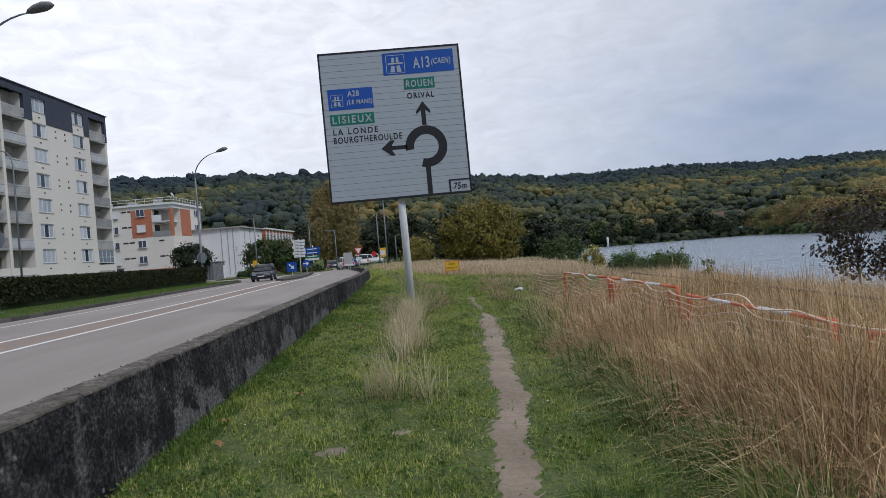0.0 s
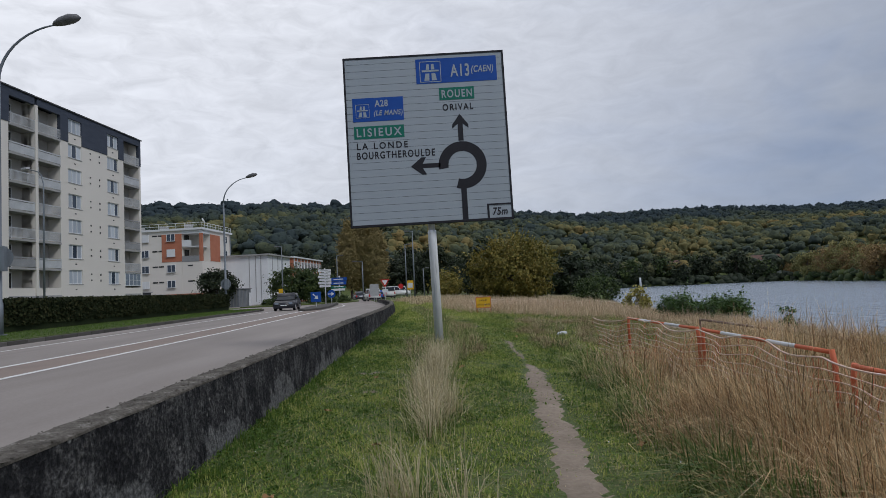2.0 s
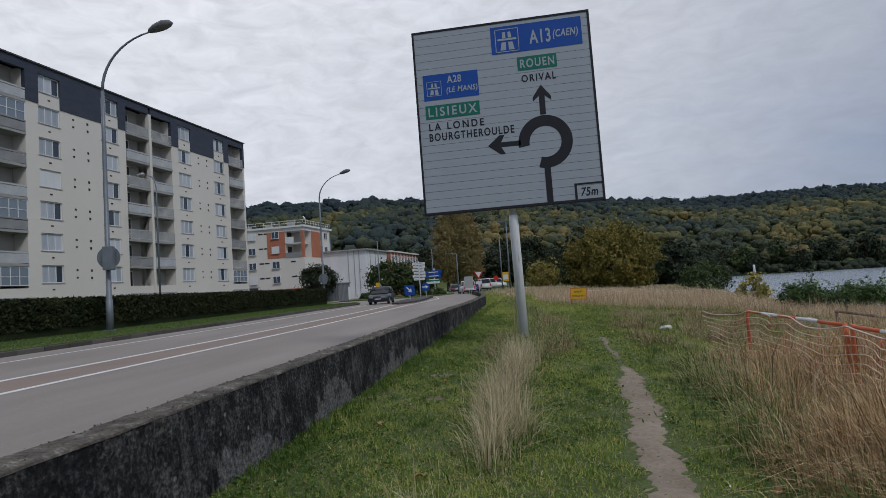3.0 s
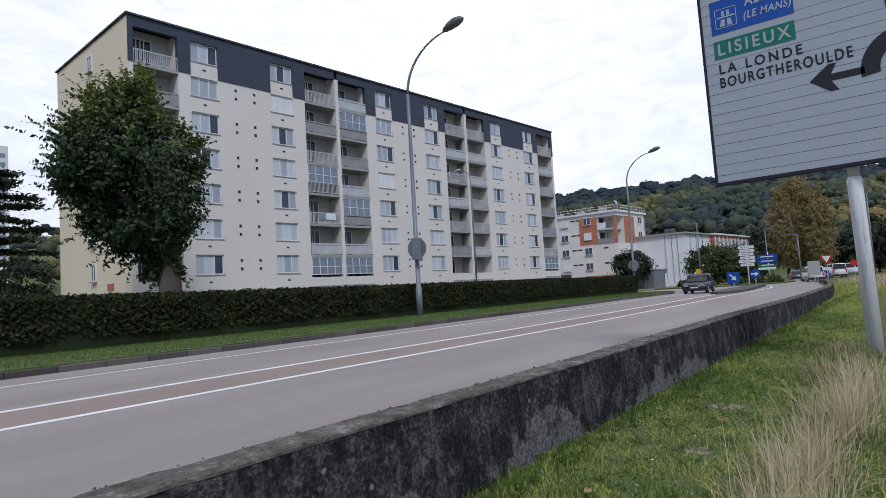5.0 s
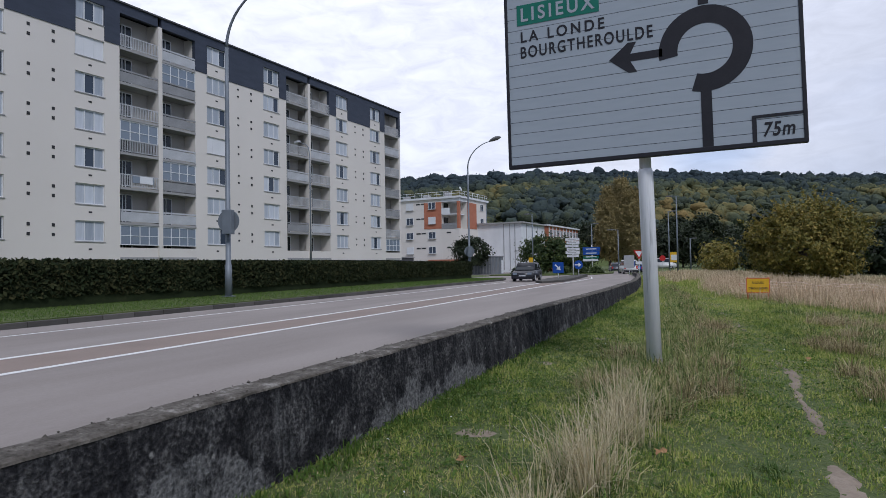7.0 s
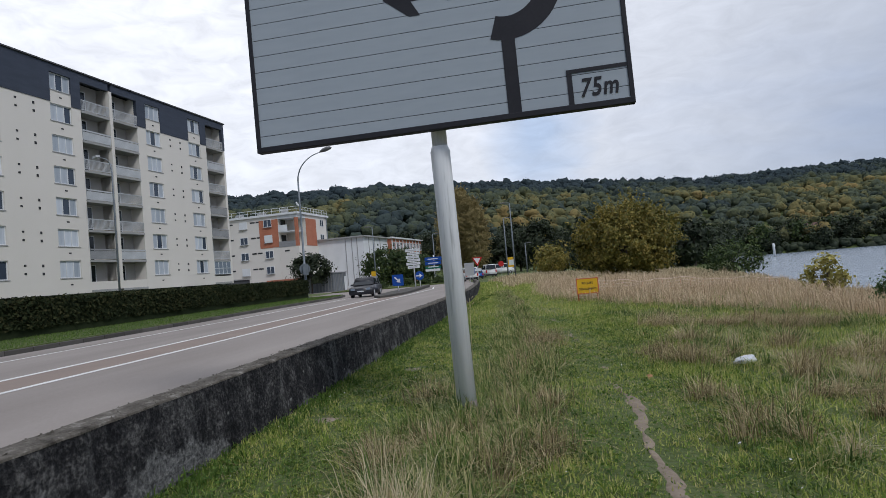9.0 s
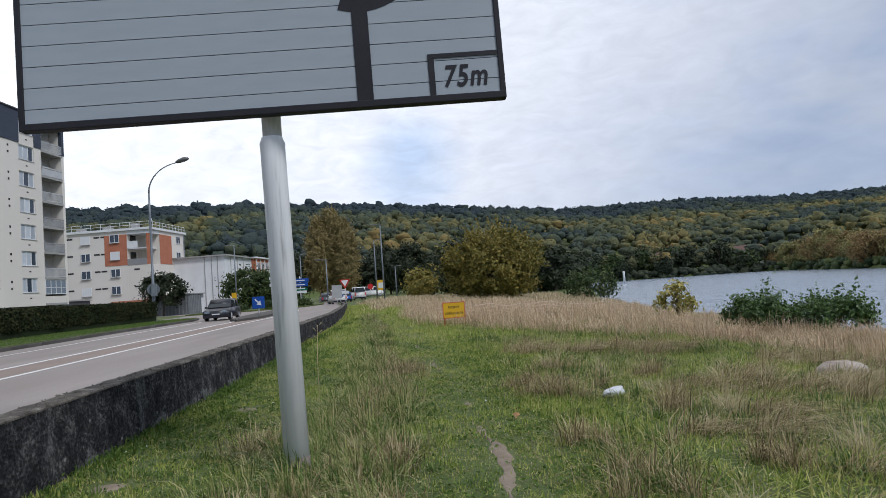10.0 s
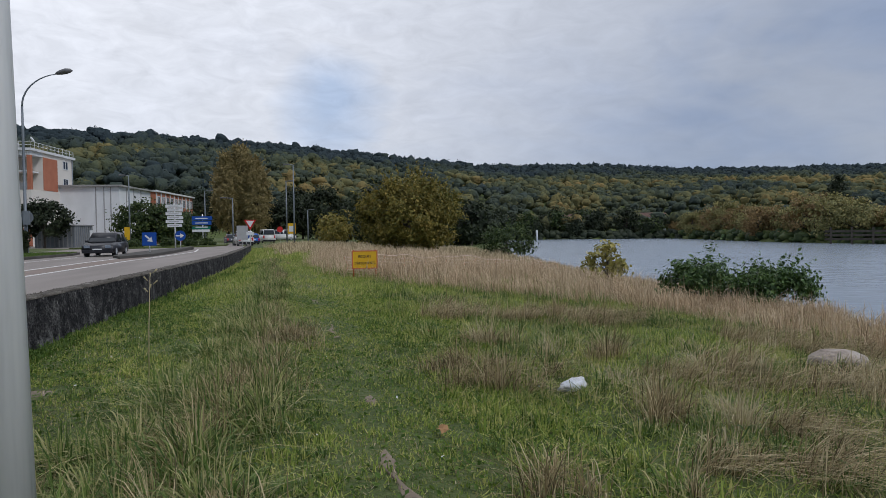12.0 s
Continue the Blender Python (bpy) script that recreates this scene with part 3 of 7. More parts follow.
def lettering(text, height, mat, parent, u, v, width=None, shear=0.0, name="letter", spread=1.12):
    """Flat words, left edge and middle height at (u, v) on the panel, in metres from its top left corner."""
    cu = bpy.data.curves.new("text", "FONT")
    cu.body, cu.size, cu.offset, cu.shear, cu.space_character = text, 1.0, 0.022, shear, spread
    ob = bpy.data.objects.new("text", cu)
    me = bpy.data.meshes.new_from_object(ob)
    bpy.data.objects.remove(ob)
    co = np.empty(len(me.vertices) * 3, np.float32)
    me.vertices.foreach_get("co", co)
    co = co.reshape(-1, 3)
    lo, hi = co.min(0), co.max(0)
    sx = (width or height * (hi[0] - lo[0]) / (hi[1] - lo[1])) / (hi[0] - lo[0])
    co[:, 0] = (co[:, 0] - lo[0]) * sx
    co[:, 2] = (co[:, 1] - (lo[1] + hi[1]) / 2) * height / (hi[1] - lo[1])
    co[:, 1] = 0
    me.vertices.foreach_set("co", co.ravel())
    at = Matrix.Translation((u - SIGN_W / 2, -0.0545 if parent.type == "EMPTY" else -0.0605, SIGN_Z + SIGN_H - v))
    return letters(me, mat, parent, at, name)


def plate(parent, name, u0, v0, u1, v1, mat, lift, label=""):
    return part(name, a_box(u0 - SIGN_W / 2, -0.05 - lift, SIGN_Z + SIGN_H - v1, u1 - SIGN_W / 2, -0.048, SIGN_Z + SIGN_H - v0), mat, parent, label)


def flat_shape(parent, name, outline, mat, lift=0.004, label=""):
    bm = bmesh.new()
    fr = [bm.verts.new((u - SIGN_W / 2, -0.05 - lift, SIGN_Z + SIGN_H - v)) for u, v in outline]
    bk = [bm.verts.new((u - SIGN_W / 2, -0.048, SIGN_Z + SIGN_H - v)) for u, v in outline]
    bm.faces.new(fr)
    for i in range(len(fr)):
        j = (i + 1) % len(fr)
        bm.faces.new((fr[i], bk[i], bk[j], fr[j]))
    bmesh.ops.recalc_face_normals(bm, faces=bm.faces)
    bmesh.ops.triangulate(bm, faces=bm.faces)
    return part(name, bm, mat, parent, label)


def motorway_symbol(parent, u, v, s):
    """White pictogram: two carriageways under a bridge, in a thin white square."""
    for q in ((0, 0, 1, 0.03), (0, 0.97, 1, 1), (0, 0, 0.03, 1), (0.97, 0, 1, 1)):
        plate(parent, "border", u + q[0] * s, v + q[1] * s, u + q[2] * s, v + q[3] * s, M["sign_white"], 0.0100)
    for sgn in (-1, 1):
        c = u + s / 2
        flat_shape(parent, "carriageway", [(c + sgn * 0.05 * s, v + 0.14 * s), (c + sgn * 0.17 * s, v + 0.14 * s), (c + sgn * 0.20 * s, v + 0.40 * s), (c + sgn * 0.05 * s, v + 0.40 * s)][::sgn], M["sign_white"], 0.0100)
        flat_shape(parent, "carriageway", [(c + sgn * 0.05 * s, v + 0.58 * s), (c + sgn * 0.23 * s, v + 0.58 * s), (c + sgn * 0.30 * s, v + 0.92 * s), (c + sgn * 0.06 * s, v + 0.92 * s)][::sgn], M["sign_white"], 0.0100)
    plate(parent, "bridge", u + 0.1 * s, v + 0.42 * s, u + 0.9 * s, v + 0.50 * s, M["sign_white"], 0.0110)


def direction_sign():
    t = thing("direction_sign", "large white roundabout direction sign on a grey steel pole", "road sign", pose(0.272, 16.47, 0.0, 0, -0.65, 0))
    planks = 24
    ph = SIGN_H / planks
    shared = None
    for k in range(planks):
        if shared is None:
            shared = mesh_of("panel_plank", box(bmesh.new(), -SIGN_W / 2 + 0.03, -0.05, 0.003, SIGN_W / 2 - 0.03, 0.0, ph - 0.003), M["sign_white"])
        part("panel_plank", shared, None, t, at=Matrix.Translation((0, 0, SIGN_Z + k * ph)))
    part("backing", a_box(-SIGN_W / 2 + 0.02, -0.044, SIGN_Z + 0.01, SIGN_W / 2 - 0.02, 0.012, SIGN_Z + SIGN_H - 0.01), M["sign_black"], t)
    fb = bmesh.new()
    w, b = SIGN_W / 2, 0.042
    box(fb, -w, -0.062, SIGN_Z, w, 0.03, SIGN_Z + b + 0.01, 0.006)
    box(fb, -w, -0.062, SIGN_Z + SIGN_H - b, w, 0.03, SIGN_Z + SIGN_H, 0.006)
    box(fb, -w, -0.061, SIGN_Z, -w + b, 0.03, SIGN_Z + SIGN_H, 0.006)
    box(fb, w - b, -0.061, SIGN_Z, w, 0.03, SIGN_Z + SIGN_H, 0.006)
    part("border_frame", fb, M["sign_black"], t, "black border frame")
    for s in (-1.1, 1.1):
        part("bracket", a_box(s - 0.04, 0.03, SIGN_Z + 0.15, s + 0.04, 0.10, SIGN_Z + SIGN_H - 0.15), M["galv"], t)
    part("cross_rail", a_box(-1.3, 0.10, SIGN_Z + 0.6, 1.3, 0.16, SIGN_Z + 0.72), M["galv"], t)
    part("cross_rail", a_box(-1.3, 0.10, SIGN_Z + 2.8, 1.3, 0.16, SIGN_Z + 2.92), M["galv"], t)
    W, H = SIGN_W, SIGN_H
    blue = plate(t, "blue_panel", 0.452 * W, 0.030 * H, 0.953 * W, 0.177 * H, M["sign_blue"], 0.006, "blue motorway panel")
    lettering("A13", 0.075 * H, M["sign_white"], blue, 0.665 * W, 0.107 * H, 0.118 * W)
    lettering("(CAEN)", 0.052 * H, M["sign_white"], blue, 0.795 * W, 0.110 * H, 0.138 * W, 0.22)
    motorway_symbol(blue, 0.475 * W, 0.045 * H, 0.132 * W)
    blue = plate(t, "blue_panel", 0.048 * W, 0.243 * H, 0.362 * W, 0.382 * H, M["sign_blue"], 0.006, "blue motorway panel")
    lettering("A28", 0.040 * H, M["sign_white"], blue, 0.185 * W, 0.278 * H, 0.082 * W)
    lettering("(LE MANS)", 0.040 * H, M["sign_white"], blue, 0.178 * W, 0.339 * H, 0.178 * W, 0.22)
    motorway_symbol(blue, 0.066 * W, 0.280 * H, 0.085 * W)
    green = plate(t, "green_panel", 0.588 * W, 0.207 * H, 0.805 * W, 0.280 * H, M["sign_green"], 0.006, "green town panel")
    lettering("ROUEN", 0.047 * H, M["sign_white"], green, 0.603 * W, 0.244 * H, 0.188 * W, spread=1.25)
    green = plate(t, "green_panel", 0.050 * W, 0.410 * H, 0.359 * W, 0.484 * H, M["sign_green"], 0.006, "green town panel")
    lettering("LISIEUX", 0.050 * H, M["sign_white"], green, 0.066 * W, 0.447 * H, 0.278 * W, spread=1.35)
    lettering("ORIVAL", 0.040 * H, M["sign_black"], t, 0.604 * W, 0.324 * H, 0.190 * W, spread=1.3)
    lettering("LA LONDE", 0.040 * H, M["sign_black"], t, 0.063 * W, 0.527 * H, 0.314 * W, spread=1.4)
    lettering("BOURGTHEROULDE", 0.043 * H, M["sign_black"], t, 0.061 * W, 0.583 * H, 0.480 * W, spread=1.25)
    # roundabout symbol
    cu, cv, ro, ri = 0.706 * W, 0.668 * H, 0.148 * W, 0.087 * W
    arc = [radians(a) for a in range(-108, 196, 8)]
    ring = [(cu + ro * math.cos(a), cv - ro * math.sin(a)) for a in arc] + [(cu + ri * math.cos(a), cv - ri * math.sin(a)) for a in reversed(arc)]
    flat_shape(t, "roundabout_ring", ring, M["sign_black"])
    flat_shape(t, "arrow", [(0.690 * W, 0.525 * H), (0.722 * W, 0.525 * H), (0.722 * W, 0.425 * H), (0.756 * W, 0.452 * H), (0.756 * W, 0.430 * H), (0.706 * W, 0.366 * H), (0.656 * W, 0.430 * H), (0.656 * W, 0.452 * H), (0.690 * W, 0.425 * H)], M["sign_black"])
    flat_shape(t, "arrow", [(0.570 * W, 0.648 * H), (0.570 * W, 0.674 * H), (0.462 * W, 0.674 * H), (0.484 * W, 0.712 * H), (0.455 * W, 0.712 * H), (0.388 * W, 0.661 * H), (0.455 * W, 0.610 * H), (0.484 * W, 0.610 * H), (0.462 * W, 0.648 * H)], M["sign_black"])
    plate(t, "stem", 0.688 * W, 0.790 * H, 0.722 * W, 0.99 * H, M["sign_black"], 0.0055)
    plate(t, "distance_box", 0.840 * W, 0.903 * H, 0.990 * W, 0.912 * H, M["sign_black"], 0.007)
    plate(t, "distance_box", 0.840 * W, 0.905 * H, 0.853 * W, 0.99 * H, M["sign_black"], 0.0055)
    lettering("75m", 0.045 * H, M["sign_black"], t, 0.872 * W, 0.950 * H, 0.092 * W, 0.2)
    # pole, a little off the middle of the panel
    px, r = 0.0, 0.093
    part("pole", a_tube([(px, 0.16, 0.02), (px - 0.024, 0.16, SIGN_Z - 0.20), (px - 0.024, 0.16, SIGN_Z - 0.17), (px - 0.025, 0.16, SIGN_Z - 0.12)], [r, r, r * 1.03, r * 0.84], 24), M["pole"], t, "dull galvanised pole, stained at its foot")
    part("mast", a_tube([(px - 0.025, 0.18, SIGN_Z - 0.14), (px - 0.04, 0.18, SIGN_Z + SIGN_H + 0.04)], r * 0.78, 20), M["galv"], t)
    part("foot", a_tube([(px, 0.16, -0.1), (px, 0.16, 0.05)], r * 1.15, 20), M["grey"], t)
    part("dirt_band", a_tube([(px, 0.16, 0.05), (px, 0.16, 0.24), (px, 0.16, 0.34)], [r * 1.012, r * 1.008, r * 1.002], 24), M["grime"], t, "rust-brown splash of dirt on the foot")
    return t


direction_sign()


# ---- street lamps ----
def street_lamp(m, height, arm, label, group="street lamps along the hedge"):
    t = thing("street_lamp", label, "street lamp", m, group)
    part("post", a_tube([(0, 0, 0), (0, 0, 1.3), (0, 0, 1.32), (0, 0, height * 0.62), (0, 0, height * 0.80)], [0.15, 0.14, 0.11, 0.085, 0.07], 14), M["lamp_post"], t)
    pts = [(arm * (1 - math.cos(a)) * 1.0, 0, height * 0.80 + (height * 0.185) * math.sin(a)) for a in [radians(d) for d in range(0, 81, 8)]]
    part("arm", a_tube(pts, [0.065 - 0.003 * i for i in range(len(pts))], 10), M["lamp_post"], t)
    x, _, z = pts[-1]
    hb = a_tube([(0, 0, 0), (0.1, 0, 0.03), (0.38, 0, 0.07), (0.75, 0, 0.09), (1.02, 0, 0.06), (1.15, 0, 0.0)], [0.06, 0.14, 0.23, 0.26, 0.18, 0.04], 12)
    for v in hb.verts:
        v.co.z *= 0.75
    part("head", hb, M["lamp_head"], t, at=Matrix.Translation((x - 0.05, 0, z)) @ pose(0, 0, 0, 0, -14, 0))
    part("base_plate", a_box(-0.2, -0.2, -0.04, 0.2, 0.2, 0.03, 0.01), M["lamp_post"], t)
    return t


street_lamp(pose(-17.4, 28.2, float(road_z(28)) + 0.19, 0, 0, 2), 12.95, 2.75, "tall grey steel street lamp with a curved arm beside the hedge")
street_lamp(pose(-20.25, 63.0, float(road_z(62)) + 0.17, 0, 0, 2), 13.05, 2.75, "tall grey street lamp with a curved arm at the hedge end")


# ---- the town side: verge, kerb, hedge ----
rng = np.random.default_rng(7)


def leaf_mesh(name, centres, size, mat, spread=0.35, normals=None):
    """Many small diamond leaves, each bent a little; centres (n, 3)."""
    n = len(centres)
    a = rng.normal(size=(n, 3))
    if normals is not None:
        a = a * spread + normals
    a /= np.linalg.norm(a, axis=1, keepdims=True)
    u = np.cross(a, rng.normal(size=(n, 3)))
    u /= np.linalg.norm(u, axis=1, keepdims=True) + 1e-9
    w = np.cross(a, u)
    s = (size * rng.uniform(0.6, 1.35, n))[:, None]
    v = np.stack([centres - u * s, centres - w * s * 0.55 + a * s * 0.15, centres + u * s, centres + w * s * 0.55 + a * s * 0.15], 1).reshape(-1, 3)
    return grid_mesh(name, v, np.arange(4 * n).reshape(-1, 4), mat)


def lumps(centre, radii, n_lumps, per_lump, lump_r, lo=-1.0, shell=0.75):
    """Leaf places in clumps spread through an uneven ellipsoid."""
    d = rng.normal(size=(n_lumps, 3))
    d /= np.linalg.norm(d, axis=1, keepdims=True)
    d[:, 2] = np.where(d[:, 2] < lo, -d[:, 2], d[:, 2])
    r = rng.uniform(0.25, 1.0, n_lumps) ** (1 - shell) * rng.uniform(0.86, 1.08, n_lumps)
    c = np.asarray(centre) + d * r[:, None] * np.asarray(radii)
    size = lump_r * rng.uniform(0.55, 1.3, n_lumps)
    p = rng.normal(size=(n_lumps, per_lump, 3)) * np.array([0.5, 0.5, 0.36])
    return (c[:, None, :] + p * size[:, None, None]).reshape(-1, 3), c


M["bark"] = material("tree_bark", [(0.05, 0.042, 0.033), (0.11, 0.095, 0.078)], 2, 14, bump=0.9, stretch_to=(1, 1, 0.25))
LEAF = {
    "green": material("dark_green_leaves", [(0.022, 0.040, 0.014), (0.045, 0.075, 0.022), (0.12, 0.15, 0.04)], 0.35, 5, rough=0.55, bump=0, island=True, translucent=0.25),
    "lime": material("lime_tree_leaves", [(0.016, 0.034, 0.017), (0.028, 0.054, 0.024), (0.050, 0.082, 0.030), (0.10, 0.125, 0.04)], 0.35, 5, rough=0.55, bump=0, island=True, translucent=0.25),
    "lime_top": material("yellow_green_lime_leaves", [(0.06, 0.09, 0.02), (0.13, 0.16, 0.036), (0.24, 0.25, 0.06)], 0.35, 5, rough=0.55, bump=0, island=True, translucent=0.3),
    "ochre": material("ochre_autumn_leaves", [(0.08, 0.09, 0.02), (0.20, 0.175, 0.038), (0.36, 0.265, 0.06)], 0.3, 4, rough=0.6, bump=0, island=True, translucent=0.25),
    "poplar": material("yellowing_poplar_leaves", [(0.21, 0.185, 0.08), (0.31, 0.25, 0.105), (0.40, 0.315, 0.14)], 0.15, 3, rough=0.6, bump=0, island=True, translucent=0.25),
    "willow": material("willow_leaves", [(0.12, 0.13, 0.05), (0.26, 0.25, 0.095), (0.42, 0.35, 0.135)], 0.1, 2, rough=0.6, bump=0, island=True, translucent=0.2),
    "dark": material("nearly_black_leaves", [(0.014, 0.022, 0.012), (0.026, 0.038, 0.018), (0.05, 0.062, 0.028)], 0.3, 4, rough=0.6, bump=0, island=True, translucent=0.15),
    "yellow": material("yellow_sapling_leaves", [(0.22, 0.21, 0.06), (0.38, 0.34, 0.09), (0.50, 0.43, 0.16)], 1, 9, rough=0.6, bump=0, island=True, translucent=0.3),
    "ivy": material("glossy_ivy_leaves", [(0.03, 0.06, 0.018), (0.06, 0.115, 0.028), (0.13, 0.20, 0.05)], 1, 9, rough=0.35, bump=0, island=True, translucent=0.2),
    "purple": material("dark_reddish_leaves", [(0.022, 0.017, 0.014), (0.05, 0.032, 0.025), (0.055, 0.06, 0.03)], 1, 9, rough=0.5, bump=0, island=True, translucent=0.2),
}


def tree(name, label, at, height, radii, base, mat, n_lumps, per_lump, lump_r, leaf, trunk_r=0.2, category="tree", lo=-0.9, group="", sprays=0, taper=False, lean=(0.0, 0.0), top=None):
    """Tapered trunk, limbs out to the clumps, and a crown of small leaves."""
    x, y = at
    t = thing(name, label, category, pose(x, y, float(ground(x, y)) - 0.05), group)
    centre = (0, 0, base + radii[2])
    pts, c = lumps(centre, radii, n_lumps, per_lump, lump_r, lo)
    if taper:
        for q in (pts, c):
            f = np.interp((q[:, 2] - base) / (2 * radii[2]), [0.0, 0.12, 0.3, 0.5, 0.8, 1.0], [0.2, 0.4, 0.85, 1.08, 1.0, 0.8])
            q[:, :2] *= f[:, None]
    for q in (pts, c):
        q[:, :2] += np.asarray(lean) * smooth_step(q[:, 2:3], base, base + radii[2] * 0.9)
    if sprays:
        # twigs of leaves that stick out of the crown and droop at its sides
        d = (c - np.asarray(centre)) / np.asarray(radii)
        far = np.linalg.norm(d, axis=1) > 0.8
        cc, dd = c[far], d[far] / np.linalg.norm(d[far], axis=1, keepdims=True)
        cc, dd = np.repeat(cc, sprays, 0), np.repeat(dd, sprays, 0) + rng.normal(0, 0.4, (far.sum() * sprays, 3)) + np.array([0, 0, 0.3])
        s = np.linspace(0.1, 1.35, 16)[None, :, None] * lump_r * rng.uniform(0.5, 1.15, (len(cc), 1, 1))
        q = cc[:, None, :] + dd[:, None, :] * s + np.array([0, 0, -0.12]) * s ** 2 + rng.normal(0, 0.055, (len(cc), 16, 3)) * (1.4 - s[:, :, :1] / lump_r * 0.7)
        pts = np.concatenate([pts, q.reshape(-1, 3)], 0)
    outward = (pts - np.asarray(centre)) / np.asarray(radii) + np.array([0, 0, 0.25])
    outward /= np.linalg.norm(outward, axis=1, keepdims=True) + 1e-6
    bm = bmesh.new()
    tube(bm, [(0, 0, 0), (0.03, 0, base * 0.5), (0, 0.04, base + radii[2] * 0.5), (0.02, 0, base + radii[2] * 1.5)], [trunk_r * 1.25, trunk_r, trunk_r * 0.7, trunk_r * 0.2], 10)
    part("trunk", bm, M["bark"], t)
    for k in range(0, len(c), max(1, len(c) // 14)):
        z0 = base * 0.8 + (c[k][2] - base) * 0.45
        part("limb", a_tube([(0, 0, z0), tuple((Vector(c[k]) * 0.5 + Vector((0, 0, z0)) * 0.5) + Vector((0, 0, 0.15))), tuple(c[k])], [trunk_r * 0.4, trunk_r * 0.25, trunk_r * 0.08], 4), M["bark"], t)
    # leaves high in the crown take the lighter material given as top
    if top is not None:
        topmost = pts[:, 2] > base + radii[2] * (1.62 + 0.16 * np.sin(pts[:, 0] * 2.1) + 0.2 * rng.normal(size=len(pts)))
        tagged(part("young_leaves", leaf_mesh("young_leaves", pts[topmost], leaf, top, 0.6, outward[topmost]), None, t, "yellow-green upper leaves"), kind="stuff")
        pts, outward = pts[~topmost], outward[~topmost]
    tagged(part("crown", leaf_mesh("crown", pts, leaf, mat, 0.6, outward), None, t), kind="stuff")
    return t


# kerb stones, the nearest as pieces
kerb = thing("kerb", "worn grey concrete kerb along the grass verge", "kerb", kind="structure")
kerb_mesh = mesh_of("kerb_stone", box(bmesh.new(), -0.16, 0.01, -0.2, 0.0, 0.99, 0.14, 0.015), M["kerb"])
for i in range(-10, 62):
    y = float(i)
    ang = math.degrees(math.atan2(float(kerb_x(y + 1) - kerb_x(y)), 1.0))
    part("kerb_stone", kerb_mesh, None, kerb, at=pose(float(kerb_x(y)), y, float(road_z(y)), 0, 0, -ang))

hedge = thing("hedge", "long clipped dark green hedge with thin brownish patches", "hedge")
hb = bmesh.new()
prev = None
for y in np.arange(-2, 61.6, 0.5):
    top = float(np.interp(y, [-2, 13, 26, 48, 61], [2.0, 1.97, 1.88, 1.82, 1.80])) + 0.05 * noise.noise((0, y * 0.6, 5))
    x = float(HEDGE_X(y)) + 0.12 * noise.noise((y * 0.45, 1, 2))
    cur = [hb.verts.new(p) for p in ((x, y, 0.3), (x - 0.06, y, top - 0.12), (x - 0.2, y, top - 0.04), (x - 1.1, y, top - 0.04), (x - 1.25, y, 0.3))]
    if prev:
        for k in range(4):
            hb.faces.new((prev[k], cur[k], cur[k + 1], prev[k + 1]))
    else:
        hb.faces.new(cur)
    prev = cur
hb.faces.new(prev[::-1])
part("core", hb, M["hedge"], hedge)
n = 52000
hy = rng.uniform(-2, 61.6, n)
htop = np.interp(hy, [-2, 13, 26, 48, 61], [2.0, 1.97, 1.88, 1.82, 1.80])
hx = HEDGE_X(hy)
face = rng.random(n) < 0.7
hz = np.where(face, rng.uniform(0.38, 1, n) * (htop - 0.0), htop + rng.normal(0, 0.04, n))
hxx = np.where(face, hx + 0.02 + rng.normal(0, 0.06, n) + 0.05 * np.sin(hy * 2.3) * np.sin(hz * 5 + hy), hx - rng.uniform(0, 1.2, n))
hnorm = np.where(face[:, None], np.array([1.0, 0, 0.3]), np.array([0, 0, 1.0]))
tagged(part("foliage", leaf_mesh("foliage", np.stack([hxx, hy, hz], 1), 0.075, M["hedge"], 0.8, hnorm), None, hedge), kind="stuff")


# ---- apartment building ----
FLOORS = [3.70 + 2.645 * k for k in range(7)]
WIN_W, WIN_H = 2.15, 1.47
WIN_X = [4.4, 11.1, 22.55, 29.3, 40.5, 47.15]
BAYS = [(0.35, 3.45), (14.45, 17.7), (18.05, 21.3), (32.45, 35.7), (36.05, 39.3), (50.35, 53.6)]
M["glaze"] = glass("veranda_glass", (0.20, 0.24, 0.29), 0.15)
M["pane"] = glass("window_glass", (0.045, 0.06, 0.085), 0.05)
M["rail"] = material("pale_balcony_rail", [(0.36, 0.375, 0.39), (0.50, 0.515, 0.53)], 1, 12, bump=0.1)
M["rail2"] = material("aged_balcony_front", [(0.20, 0.205, 0.21), (0.30, 0.305, 0.31)], 1, 12, bump=0.1)
M["bay"] = material("bay_render", [(0.36, 0.345, 0.32), (0.46, 0.44, 0.41)], 0.4, 20, bump=0.2)
M["roof"] = material("roof_felt", [(0.05, 0.052, 0.058), (0.09, 0.092, 0.10)], 0.5, 8, bump=0.3)
M["joint"] = material("dark_gasket", [(0.03, 0.03, 0.032), (0.05, 0.05, 0.052)], 2, 20, bump=0.05)


